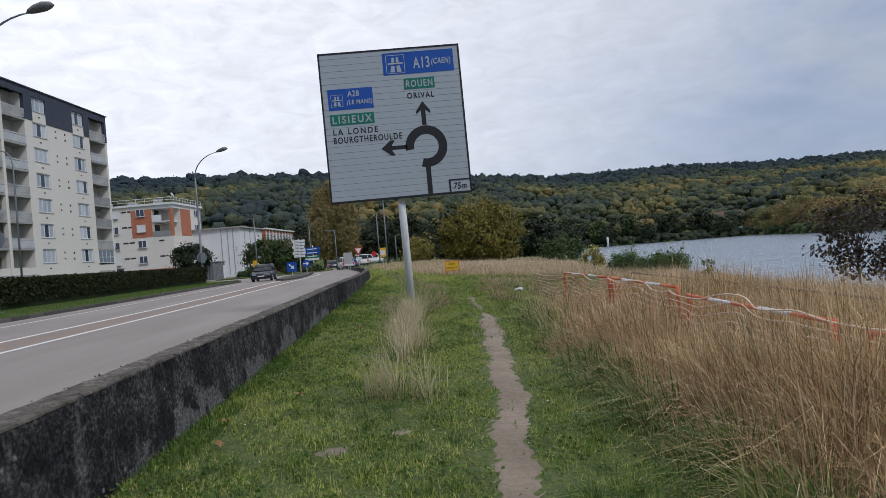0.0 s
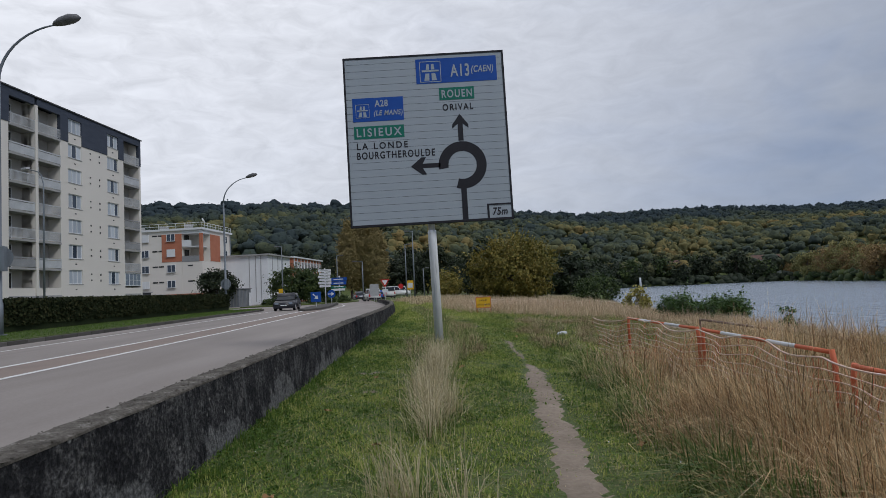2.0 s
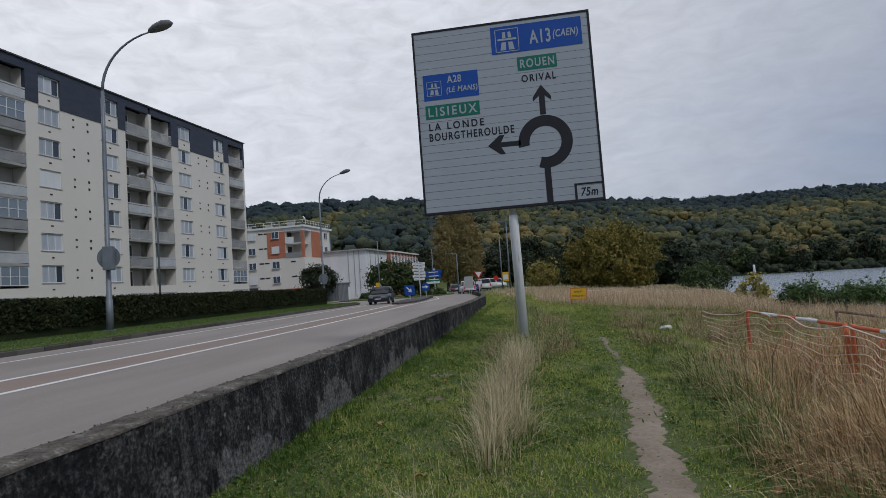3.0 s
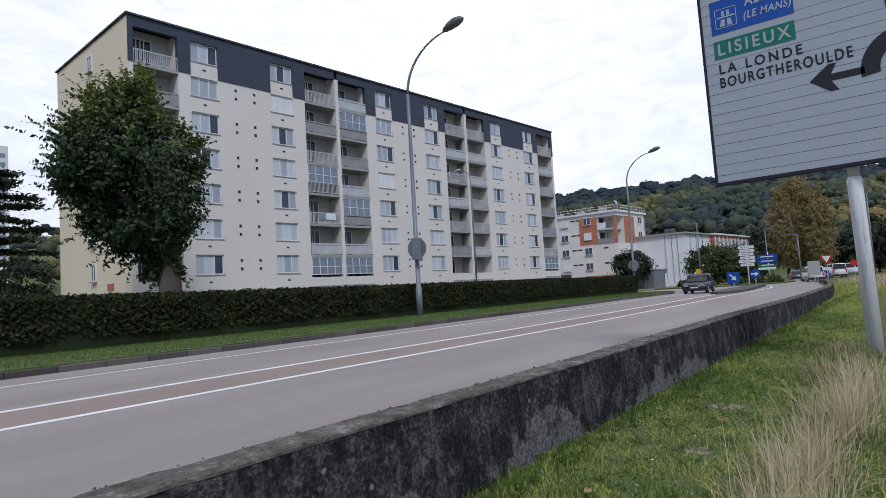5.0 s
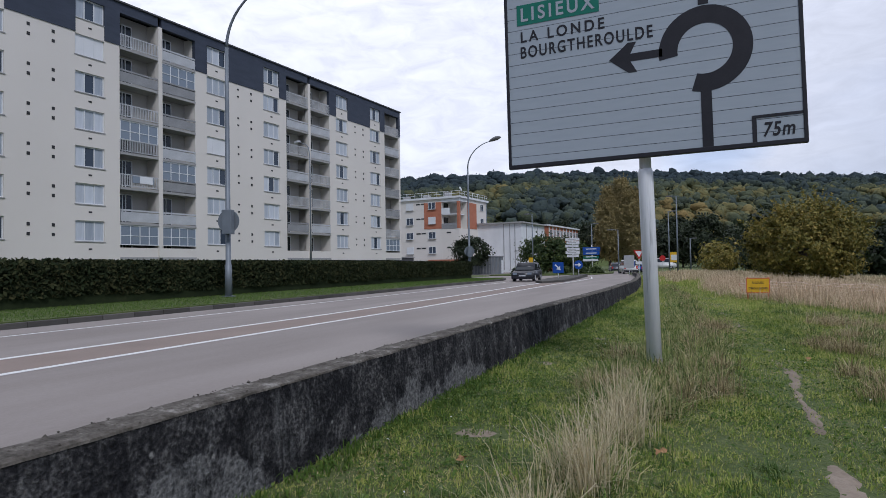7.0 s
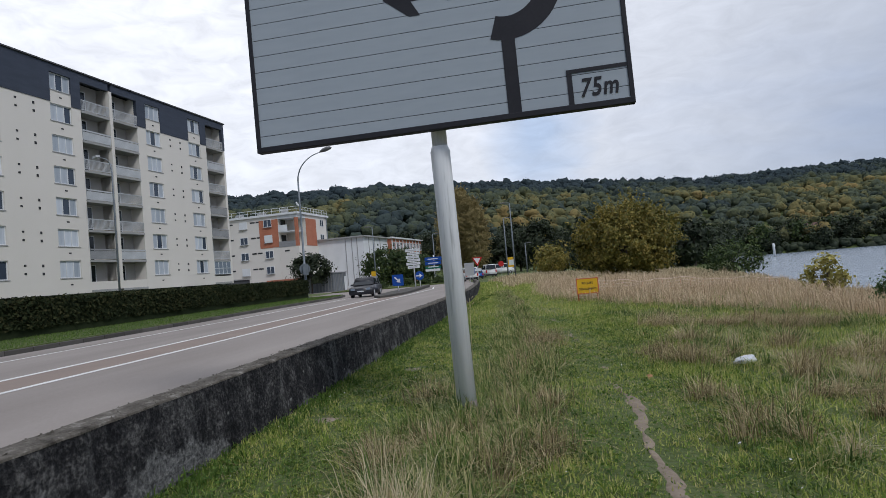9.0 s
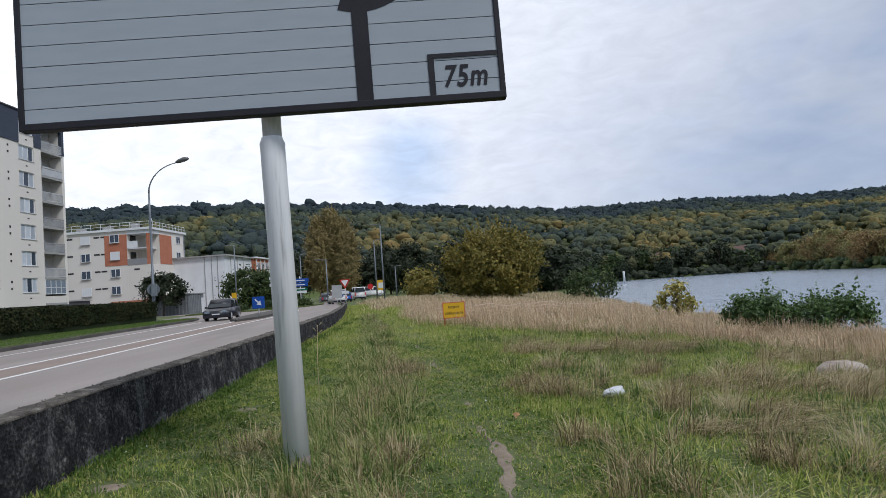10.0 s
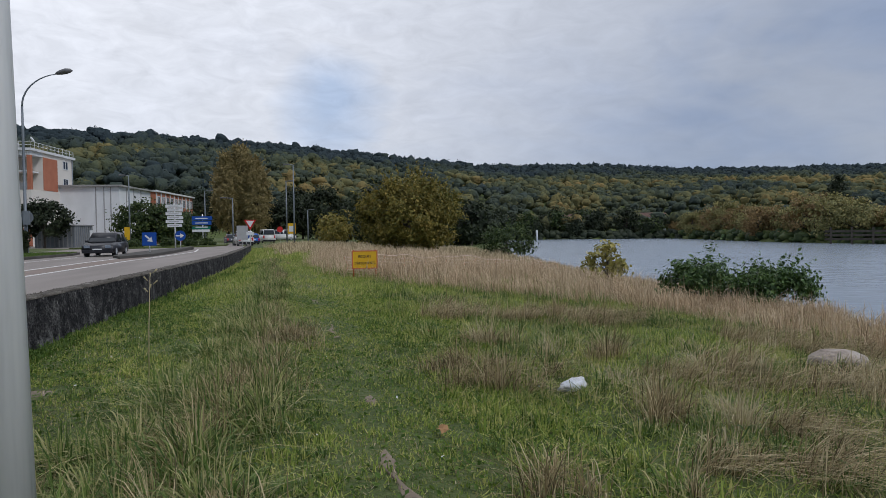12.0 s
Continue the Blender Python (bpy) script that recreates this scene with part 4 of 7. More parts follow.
def lattice(xs, zs, y0, y1):
    """One connected frame: bars along the even gaps of xs and zs, holes in the odd ones."""
    bm = bmesh.new()
    grid = {(i, k, y): bm.verts.new((x, y, z)) for i, x in enumerate(xs) for k, z in enumerate(zs) for y in (y0, y1)}
    solid = {(i, k) for i in range(len(xs) - 1) for k in range(len(zs) - 1) if i % 2 == 0 or k % 2 == 0}
    for i, k in solid:
        q = ((i, k), (i + 1, k), (i + 1, k + 1), (i, k + 1))
        bm.faces.new([grid[(*c, y0)] for c in q])
        bm.faces.new([grid[(*c, y1)] for c in reversed(q)])
        for a, b, di, dk in ((0, 1, 0, -1), (1, 2, 1, 0), (2, 3, 0, 1), (3, 0, -1, 0)):
            if (i + di, k + dk) not in solid:
                bm.faces.new((grid[(*q[b], y0)], grid[(*q[a], y0)], grid[(*q[a], y1)], grid[(*q[b], y1)]))
    for v in [v for v in bm.verts if not v.link_faces]:
        bm.verts.remove(v)
    bmesh.ops.recalc_face_normals(bm, faces=bm.faces)
    return bm


def window_meshes(w, h, n_mullions=2):
    xs = [0, 0.07]
    for k in range(1, n_mullions + 1):
        xs += [w * k / (n_mullions + 1) - 0.035, w * k / (n_mullions + 1) + 0.035]
    fb = lattice(xs + [w - 0.07, w], [0, 0.08, h - 0.08, h], 0.10, 0.20)
    return (mesh_of("window", fb, M["white"]), mesh_of("pane", a_box(0.06, 0.150, 0.07, w - 0.06, 0.158, h - 0.07), M["pane"]),
            mesh_of("curtain", a_box(0.07, 0.142, 0.08, w * 0.33, 0.148, h - 0.08), M["curtain"]), mesh_of("sill", a_box(-0.06, -0.05, -0.07, w + 0.06, 0.14, 0.0), M["grey"]),
            mesh_of("shutter", a_box(0.07, 0.112, 0.08, w - 0.07, 0.14, h - 0.08), M["white"]))


def apartment_building():
    t = thing("apartment_building", "long seven-storey cream apartment block with dark cladding on top", "apartment building", pose(-40.6, 26.4, 0.0, 0, 0, 85.63))
    L, D, base, clad, top = 54.0, 14.6, 2.36, 18.5, 21.75
    wb, sb = bmesh.new(), bmesh.new()
    edges = [(0, 0.35), (3.45, 4.4), (6.55, 11.1), (13.25, 14.45), (21.3, 22.55), (24.7, 29.3), (31.45, 32.45), (39.3, 40.5), (42.65, 47.15), (49.3, 50.35), (53.6, L)]
    for a, b in edges:
        box(wb, a, 0, base, b, 0.3, clad)
        box(sb, a, -0.06, clad, b, 0.3, top)
    for x in WIN_X:
        z = base
        for f in FLOORS:
            box(wb, x, 0, z, x + WIN_W, 0.3, f)
            z = f + WIN_H
        box(sb, x, -0.055, z, x + WIN_W, 0.3, top)
    for a, b in BAYS:
        box(sb, a, -0.05, 21.0, b, 0.3, top)
        box(wb, a, 0.01, base, b, 0.3, 3.3)
    for a, b in ((17.7, 18.05), (35.7, 36.05)):
        box(wb, a, -0.12, base + 0.2, b, 1.3, 21.0)
    for a, b in BAYS:
        box(wb, a - 0.02, 0.3, base, a, 1.32, 21.2)
        box(wb, b, 0.3, base, b + 0.02, 1.32, 21.2)
    box(wb, 0, D - 0.3, base, L, D, top)
    box(wb, L - 0.25, 0.3, base, L, D - 0.3, top)
    part("wall", wb, M["render"], t, "cream rendered wall")
    part("cladding", sb, M["slate"], t, "dark blue-grey attic cladding")
    part("gable_wall", a_box(0.0, 0.3, 1.2, 0.3, D - 0.3, 21.6), M["gable"], t, "ochre rendered end wall")
    part("gable_wall", a_box(-0.02, 0.02, 1.2, 0.0, D, 21.7), M["gable"], t, "ochre rendered end wall")
    part("basement", a_box(0.4, 0.6, 0.2, L - 0.4, D - 0.6, base), M["dark"], t, "dark recessed basement")
    for k in range(8):
        part("pier", a_box(1 + k * 7.3, 0.3, 0.2, 1.6 + k * 7.3, 0.58, base), M["grey"], t)
    part("inner_wall", a_box(0.4, 1.32, base, L - 0.4, 1.5, 21.3), M["bay"], t)
    part("roof", a_box(-0.15, -0.18, top, L + 0.15, D + 0.1, top + 0.12), M["roof"], t, "flat roof edge")
    for x, y in ((6.0, 3.0), (13.5, 2.6), (32.0, 2.6), (49.5, 2.6), (3.0, 5.0)):
        c = part("chimney", a_box(x, y, top + 0.1, x + 0.7, y + 0.7, top + 0.75, 0.02), M["grey"], t)
        part("chimney_cap", a_tube([(x + 0.35, y + 0.35, top + 0.75), (x + 0.35, y + 0.35, top + 1.0), (x + 0.35, y + 0.35, top + 1.05)], [0.22, 0.22, 0.3], 10), M["roof"], c)
    ant = part("antenna", a_tube([(47.5, 4, top + 0.1), (47.5, 4, top + 1.6)], 0.03, 6), M["lamp_post"], t)
    part("aerial_bar", a_tube([(46.6, 4, top + 1.5), (48.4, 4, top + 1.45)], 0.025, 6), M["lamp_post"], ant)
    frame_me, pane_me, curtain_me, sill_me, shutter_me = window_meshes(WIN_W, WIN_H)
    pick = random.Random(3)
    for ci, x in enumerate(WIN_X):
        for fi, f in enumerate(FLOORS):
            w = part("window", frame_me, None, t, at=Matrix.Translation((x, 0, f)))
            part("pane", pane_me, None, w)
            part("sill", sill_me, None, w)
            if (ci, fi) in ((2, 3), (1, 5)):
                part("shutter", shutter_me, None, w, "lowered white shutter")
            else:
                part("curtain", curtain_me, None, w)
                for k in range(pick.choice((1, 1, 2))):
                    part("curtain", curtain_me, None, w, at=Matrix.Translation((WIN_W * (0.34, 0.65)[(k + ci + fi) % 2] - 0.02, 0, 0)))
    # balconies
    bw = 3.25
    slab_me = mesh_of("balcony", a_box(0, -0.08, -0.2, bw, 1.34, 0.0), M["grey"])
    xs = []
    for k in range(24):
        x = 0.04 + k * (bw - 0.08) / 23
        xs += [x - 0.02, x + 0.02]
    rail_me = mesh_of("railing", lattice(xs, [0.08, 0.14, 0.93, 1.0], -0.05, -0.01), M["rail"])
    panel_me = mesh_of("railing_panel", box(box(bmesh.new(), 0.02, -0.06, 0.05, bw - 0.02, -0.02, 0.78), 0.02, -0.08, 0.84, bw - 0.02, 0.0, 0.97), M["rail2"])
    pale_me = mesh_of("railing_panel", box(box(bmesh.new(), 0.02, -0.06, 0.05, bw - 0.02, -0.02, 0.78), 0.02, -0.08, 0.84, bw - 0.02, 0.0, 0.97), M["rail"])
    door_me = mesh_of("balcony_door", a_box(0.25, 1.27, 0.05, 1.85, 1.315, 2.2), M["glass"])
    db = lattice([0.21, 0.29, 0.71, 0.79, 1.01, 1.09, 1.28, 1.36, 1.81, 1.89], [0.02, 0.10, 2.2, 2.28], 1.24, 1.30)
    door_frame_me = mesh_of("door_frame", db, M["white"])
    xs = []
    for k in range(5):
        xs += [0.03 + k * (bw - 0.06) / 4 - 0.03, 0.03 + k * (bw - 0.06) / 4 + 0.03]
    gb = lattice(xs, [0.92, 0.98, 1.6, 1.65, 2.36, 2.44], -0.03, 0.03)
    glaze_frame_me = mesh_of("veranda_frame", gb, M["white"])
    glaze_me = mesh_of("veranda_glass", a_box(0.03, 0.0, 0.9, bw - 0.03, 0.008, 2.4), M["glaze"])
    glazed = {(1, 3), (1, 0), (2, 5), (2, 2), (2, 0), (5, 0)}
    for bi, (a, b) in enumerate(BAYS):
        for fi, f in enumerate(FLOORS):
            z = f - 1.12
            sx = (b - a) / bw
            at = Matrix.Translation((a, 0, z)) @ Matrix.Diagonal((sx, 1, 1, 1))
            s = part("balcony", slab_me, None, t, at=at)
            if fi > 0:
                part("railing", pick.choice((rail_me, rail_me, pale_me, panel_me)), None, s)
            part("balcony_door", door_me, None, s)
            part("door_frame", door_frame_me, None, s)
            if (bi, fi) in glazed:
                part("veranda_frame", glaze_frame_me, None, s, "white glazed-in veranda")
                part("veranda_glass", glaze_me, None, s)
    part("awning_cloth", a_box(15.4, -0.14, 8.25, 17.2, -0.10, 8.75), M["glaze"], t, "blue and white cloth hung on a balcony")
    part("awning_cloth", a_box(16.0, -0.16, 8.25, 17.1, -0.15, 8.8), M["white"], t, "blue and white cloth hung on a balcony")
    vb = bmesh.new()
    for fi, f in enumerate(FLOORS):
        for x in WIN_X:
            box(vb, x + 0.95, -0.02, f - 0.62, x + 1.2, 0.02, f - 0.5)
        if fi < 6:
            for x in (7.9, 9.5, 26.0, 27.6, 44.0, 45.6):
                for dz in (0.35, 1.0):
                    box(vb, x, -0.02, f + dz - (0.06 if x % 2 > 1 else 0), x + 0.2, 0.02, f + dz + 0.16)
    tagged(part("vent_grille", vb, M["joint"], t), kind="stuff")
    gfm, gpm, _, gsm, _ = window_meshes(0.9, 1.3, 1)
    for f in FLOORS:
        w = part("window", gfm, None, t, at=Matrix.Translation((-0.22, 7.4, f)) @ pose(0, 0, 0, 0, 0, -90))
        part("pane", gpm, None, w)
        part("sill", gsm, None, w)
    pl = part("name_plate", a_box(-0.06, 3.2, 2.9, -0.022, 4.4, 3.4), M["brick"], t, "small orange-lettered plate")
    return t


apartment_building()


# ---- orange and white block ----
def brick_building():
    t = thing("brick_building", "five-storey white block with orange brick-faced panels", "apartment building", pose(-40.3, 110, 0.0, 0, 0, 85.63))
    X, Y, H = 12.0, 17.0, 13.6
    wb = bmesh.new()
    # walls round a corner balcony recess
    box(wb, 0, 3.6, 0, X, Y, H)
    box(wb, 3.2, 0, 0, X, 3.58, H)
    box(wb, 0.0, 0.0, 0, 3.18, 3.58, 8.1)
    part("wall", wb, M["render"], t)
    part("ceiling_slab", a_box(0, 0, 13.0, 3.19, 3.59, 13.59), M["white"], t)
    part("corner_pier", a_box(0.0, 0.0, 8.1, 0.5, 0.5, 13.0), M["brick"], t)
    part("orange_panel", a_box(-0.05, 3.6, 8.2, -0.005, 7.2, 13.0), M["brick"], t, "orange brick panel")
    part("orange_panel", a_box(3.2, -0.05, 8.2, 7.2, -0.005, 13.0), M["brick"], t, "orange brick panel")
    part("orange_panel", a_box(-0.05, 0.0, 0.1, -0.005, 6.5, 2.6), M["brick"], t, "orange brick panel")
    part("balcony_front", a_box(-0.04, 0.5, 8.1, 0.0, 3.6, 9.1), M["rail2"], t)
    part("balcony_front", a_box(-0.04, 1.9, 10.8, 0.0, 3.6, 11.9), M["white"], t)
    part("balcony_slab", a_box(0, 0.5, 10.65, 3.1, 3.5, 10.82), M["white"], t)
    part("balcony_door", a_box(0.9, 3.52, 8.3, 2.5, 3.59, 10.3), M["glass"], t)
    part("balcony_door", a_box(0.9, 3.52, 11.0, 2.5, 3.59, 12.9), M["glass"], t)
    fm, pm, _, sm, sh = window_meshes(1.5, 1.3, 1)
    for k in range(5):
        for y, skip in ((6.3, ()), (11.0, ()), (15.6, ())):
            w = part("window", fm, None, t, at=Matrix.Translation((-0.21, y, 1.0 + 2.7 * k)) @ pose(0, 0, 0, 0, 0, -90))
            part("pane", pm, None, w)
            part("sill", sm, None, w)
            if (k + int(y)) % 3 == 0:
                part("shutter", sh, None, w, "lowered white shutter")
        for y in (2.6, 7.8, 8.9, 13.2):
            if k < 3 or y > 5:
                part("vent_slot", a_box(-0.03, y - 0.9, 1.9 + 2.7 * k, 0.0, y, 2.15 + 2.7 * k), M["joint"], t)
        w = part("window", fm, None, t, at=Matrix.Translation((8.8, -0.21, 1.0 + 2.7 * k)))
        part("pane", pm, None, w)
    part("roof", a_box(-0.3, -0.3, H, X + 0.3, Y + 0.3, H + 0.35), M["white"], t, "white roof slab")
    for a, b in (((-0.1, -0.1), (-0.1, Y)), ((-0.1, -0.1), (X, -0.1))):
        rail = part("roof_railing", a_tube([(*a, H + 1.25), (*b, H + 1.25)], 0.035, 6), M["white"], t)
        part("mid_rail", a_tube([(*a, H + 0.8), (*b, H + 0.8)], 0.03, 6), M["white"], rail)
        for k in range(12):
            x, y = a[0] + (b[0] - a[0]) * k / 11, a[1] + (b[1] - a[1]) * k / 11
            part("upright", a_tube([(x, y, H + 0.35), (x, y, H + 1.25)], 0.03, 6), M["white"], rail)
    for x, y, w, h in ((2, 3, 1.0, 1.0), (3, 8, 1.2, 0.8), (3, 12.5, 1.1, 0.9)):
        part("roof_vent", a_box(x, y, H + 0.35, x + w, y + w, H + 0.35 + h, 0.03), M["grey"], t)
    dish = bmesh.new()
    bmesh.ops.create_uvsphere(dish, u_segments=14, v_segments=8, radius=0.45)
    part("satellite_dish", dish, M["white"], t, at=pose(0.5, -0.1, H + 1.6, 60, 0, 20) @ Matrix.Diagonal((1, 1, 0.35, 1)))
    part("downpipe", a_tube([(11.6, -0.12, 0.3), (11.6, -0.12, H)], 0.08, 8), M["lamp_post"], t)
    return t


brick_building()


def white_building():
    t = thing("white_building", "low plain white building with a thin flat roof", "building", pose(-31.0, 117, 0.0, 0, 0, 85.63))
    part("wall", a_box(0, 0, 0, 13.0, 22, 9.05), M["white"], t)
    part("roof", a_box(-0.5, -0.5, 9.05, 13.3, 22.4, 9.3), M["grey"], t)
    for y in (9.5, 10.6):
        part("window", a_box(-0.04, y, 6.0, -0.004, y + 0.5, 7.4), M["glass"], t)
    part("window", a_box(-0.04, 16.0, 3.0, -0.004, 16.6, 4.4), M["glass"], t)
    for y in (1.2, 2.2, 3.4):
        part("downpipe", a_box(-0.08, y, 0.5, -0.005, y + 0.1, 9.0), M["grey"], t)
    for x in (2.5, 5.5, 8.5):
        part("downpipe", a_box(x, -0.08, 0.5, x + 0.12, -0.005, 9.0), M["grey"], t)
    part("roof_vent", a_box(3, 9, 9.3, 4, 10, 10.05, 0.03), M["grey"], t)
    t = thing("brick_terrace", "long orange brick wing with white piers and windows", "building", pose(-29.7, 131.5, 0.0, 0, 0, 85.63))
    part("wall", a_box(0, 0, 0, 22, 12, 9.2), M["brick"], t)
    part("roof", a_box(-0.3, -0.4, 9.2, 22.3, 12.2, 9.5), M["white"], t)
    fm, pm, _, sm, sh = window_meshes(1.3, 1.6, 1)
    for k in range(9):
        part("white_pier", a_box(0.5 + k * 2.4, -0.08, 0.3, 0.95 + k * 2.4, -0.004, 9.1), M["white"], t)
        for z in (1.0, 4.0, 6.9):
            w = part("window", fm, None, t, at=Matrix.Translation((1.05 + k * 2.4, -0.21, z)))
            part("pane", pm, None, w)


white_building()


def shed():
    t = thing("metal_shed", "low blue-grey corrugated metal shed with a flat roof", "shed", pose(-30.2, 97.5, 0.0, 0, 0, 85.63))
    part("wall", a_box(0, 0, 0, 5.0, 4.6, 2.75), M["lamp_post"], t)
    part("roof", a_box(-0.15, -0.15, 2.75, 5.15, 4.75, 2.9), M["rail2"], t)
    for k in range(9):
        part("rib", a_box(0.2 + k * 0.55, -0.06, 0.1, 0.34 + k * 0.55, -0.003, 2.7), M["rail2"], t)
        part("rib", a_box(-0.06, 0.2 + k * 0.5, 0.1, -0.003, 0.34 + k * 0.5, 2.7), M["rail2"], t)
    part("door", a_box(4.0, -0.09, 0.1, 4.8, -0.062, 2.2), M["white"], t)
    # low dark outbuilding beyond the hedge
    t = thing("low_garage", "low dark garage with a flat roof beyond the hedge", "garage", pose(-45.5, 95, 0.0, 0, 0, 85.63))
    part("wall", a_box(0, 0, 0, 6, 7, 2.9), M["roof"], t)
    part("roof", a_box(-0.2, -0.2, 2.9, 6.2, 7.2, 3.05), M["grey"], t)
    # tower seen past the gable
    t = thing("tower_block", "distant pale tower block with roof masts", "building", pose(-236, 68, 0, 0, 0, 85.63))
    part("wall", a_box(0, 0, 0, 12, 14, 58), M["white"], t)
    for k in range(18):
        part("window_band", a_box(0.8, -0.05, 3 + 3 * k, 11.2, -0.003, 4.5 + 3 * k), M["glaze"], t)
        part("window_band", a_box(-0.05, 0.8, 3 + 3 * k, -0.003, 13.2, 4.5 + 3 * k), M["glaze"], t)
    for x in (3, 5, 8):
        part("mast", a_tube([(x, 3, 58), (x, 3, 64)], 0.2, 6), M["lamp_post"], t)


shed()

# trees of the town
tree("lime_tree", "broad dense dark green tree in front of the flats", (-30.4, 23.4), 14, (2.95, 2.95, 5.1), 2.3, LEAF["lime"], 330, 70, 0.85, 0.135, 0.62, lo=-0.95, sprays=15, taper=True, lean=(-1.15, -0.85), top=LEAF["lime_top"])
cedar = thing("cedar_tree", "dark spreading cedar with layered boughs", "tree", pose(-70, 26.5, float(ground(-70, 26.5)) - 0.05))
part("trunk", a_tube([(0, 0, 0), (0.1, 0, 7), (0, 0, 15)], [0.6, 0.45, 0.1], 10), M["bark"], cedar)
for k in range(26):
    a, z = k * 2.4, 4.5 + k * 0.42
    r = float(np.interp(z, [4.5, 7, 10, 13, 15.5], [4.0, 6.3, 6.0, 4.2, 1.2])) * float(rng.uniform(0.75, 1.05))
    part("bough", a_tube([(0, 0, z - 0.5), (0.5 * r * math.cos(a), 0.5 * r * math.sin(a), z), (r * math.cos(a), r * math.sin(a), z - 0.1)], [0.16, 0.1, 0.03], 5), M["bark"], cedar)
    q = rng.uniform(0.2, 1.05, 420)
    w = rng.normal(0, 1, (420, 3)) * np.array([0.75, 0.75, 0.14])
    spots = np.stack([q * r * math.cos(a), q * r * math.sin(a), np.full(420, z)], 1) + w * (1.1 - 0.3 * q)[:, None]
    tagged(part("needles", leaf_mesh("needles", spots, 0.24, LEAF["dark"], 0.6, np.broadcast_to(np.array([0.0, 0.0, 1.0]), spots.shape)), None, cedar), kind="stuff")
tree("cypress_shrub", "dense dark green conifer behind the hedge", (-62.5, 27), 6, (2.3, 2.3, 2.8), 0.3, LEAF["dark"], 50, 90, 0.9, 0.16, 0.15)
tree("round_tree", "small round clipped dark tree by the lamp", (-32.5, 95), 5.5, (2.6, 2.6, 2.1), 1.4, LEAF["dark"], 60, 90, 0.8, 0.2, 0.12)
for x, y, s in ((-21.9, 95, 1.05), (-19.2, 95, 1.0), (-17.0, 97, 0.8)):
    tree("garden_tree", "bushy green and brown garden tree at the corner", (x, y), 5, (2.6 * s, 2.6 * s, 2.4 * s), 0.5, LEAF["green"], 70, 80, 0.9, 0.17, 0.12, group="corner planting")
for x, y, s in ((-21.5, 87, 0.8), (-19.8, 86, 0.6), (-16.5, 86, 0.7), (-14.5, 88, 0.6), (-13.0, 90, 0.7), (-23.5, 89, 0.7)):
    tree("round_shrub", "low clipped shrub in the corner bed", (x, y), 1.2, (s, s, s * 0.75), 0.05, LEAF["green"], 24, 60, 0.4, 0.11, 0.04, category="shrub", group="corner bed shrubs")
for x, y, h, w in ((-20.3, 150, 18.5, 2.9), (-17.6, 151, 20.3, 3.0), (-14.8, 150, 17.5, 3.0)):
    tree("poplar_tree", "tall upright poplar turning yellow-brown", (x, y), h, (w * 0.88, w * 0.88, h * 0.46), h * 0.06, LEAF["poplar"], 480, 48, 0.8, 0.17, 0.35, sprays=4, group="poplars by the roundabout")
for x, y, h, w in ((-0.9, 160, 12.3, 4.0), (-6, 172, 11, 3.6), (5, 170, 9, 3.6), (-11, 168, 9, 4), (-28, 165, 12, 4.5), (-36, 170, 13, 5), (-9, 185, 14, 5), (9, 128, 5, 3), (2.2, 118, 4, 2.4), (-3, 188, 11, 5)):
    tree("roundabout_tree", "dark rounded tree beyond the roundabout", (x, y), h, (w, w, h * 0.45), h * 0.08, LEAF["dark"] if h > 6 else LEAF["ochre"], 70, 60, 1.6, 0.36, 0.25, group="trees beyond the roundabout")


# ---- street furniture toward the roundabout ----
def mast_lamp(x, y, h, arm, head):
    t = thing("street_lamp", "slender grey street lamp near the roundabout", "street lamp", pose(x, y, float(ground(x, y)) - 0.02, 0, 0, head), "street lamps near the roundabout")
    part("post", a_tube([(0, 0, 0), (0, 0, h * 0.5), (0, 0, h)], [0.11, 0.09, 0.06], 8), M["lamp_post"], t)
    part("arm", a_tube([(-0.1, 0, h), (arm, 0, h + 0.1)], 0.05, 6), M["lamp_post"], t)
    part("head", a_box(arm - 0.1, -0.15, h + 0.02, arm + 0.55, 0.15, h + 0.16, 0.03), M["lamp_head"], t)
    return t


for x, y, h, a, hd in ((-22.06, 92, 8.5, 0.5, 180), (-17.1, 110, 7.9, 0.6, 0), (-10.9, 95, 6.0, 0.9, 180), (-4.7, 100, 8.5, 0.5, 0), (-3.0, 88, 9.4, 0.6, 180), (-2.1, 105, 4.8, 0.4, 0)):
    mast_lamp(x, y, h, a, hd)
lamp = thing("street_lamp", "grey lamp with a slanting arm in front of the flats", "street lamp", pose(-32.6, 55, 0.8, 0, 0, 150), "street lamps along the hedge")
part("post", a_tube([(0, 0, 0), (0, 0, 8), (0, 0, 11.0), (0.3, 0, 11.8), (0.9, 0, 12.2), (2.6, 0, 12.7)], [0.09, 0.075, 0.055, 0.05, 0.045, 0.04], 8), M["lamp_post"], lamp)
part("head", a_box(2.4, -0.16, 12.62, 3.3, 0.16, 12.82, 0.04), M["rail"], lamp, "pale lamp head")

M["sign_red"] = material("sign_red", [(0.45, 0.02, 0.02), (0.55, 0.035, 0.03)], 2, 12, rough=0.5, bump=0.03)
M["sign_yellow"] = material("sign_yellow", [(0.62, 0.36, 0.012), (0.72, 0.44, 0.02)], 1.5, 12, rough=0.55, bump=0.05)
M["sign_back"] = material("sign_back", [(0.33, 0.34, 0.34), (0.42, 0.43, 0.43)], 2, 12, rough=0.55, bump=0.03)


def disc(bm, r, y0, y1, n=24, z=0.0):
    return tube(bm, [(0, y0, z), (0, y1, z)], r, n)


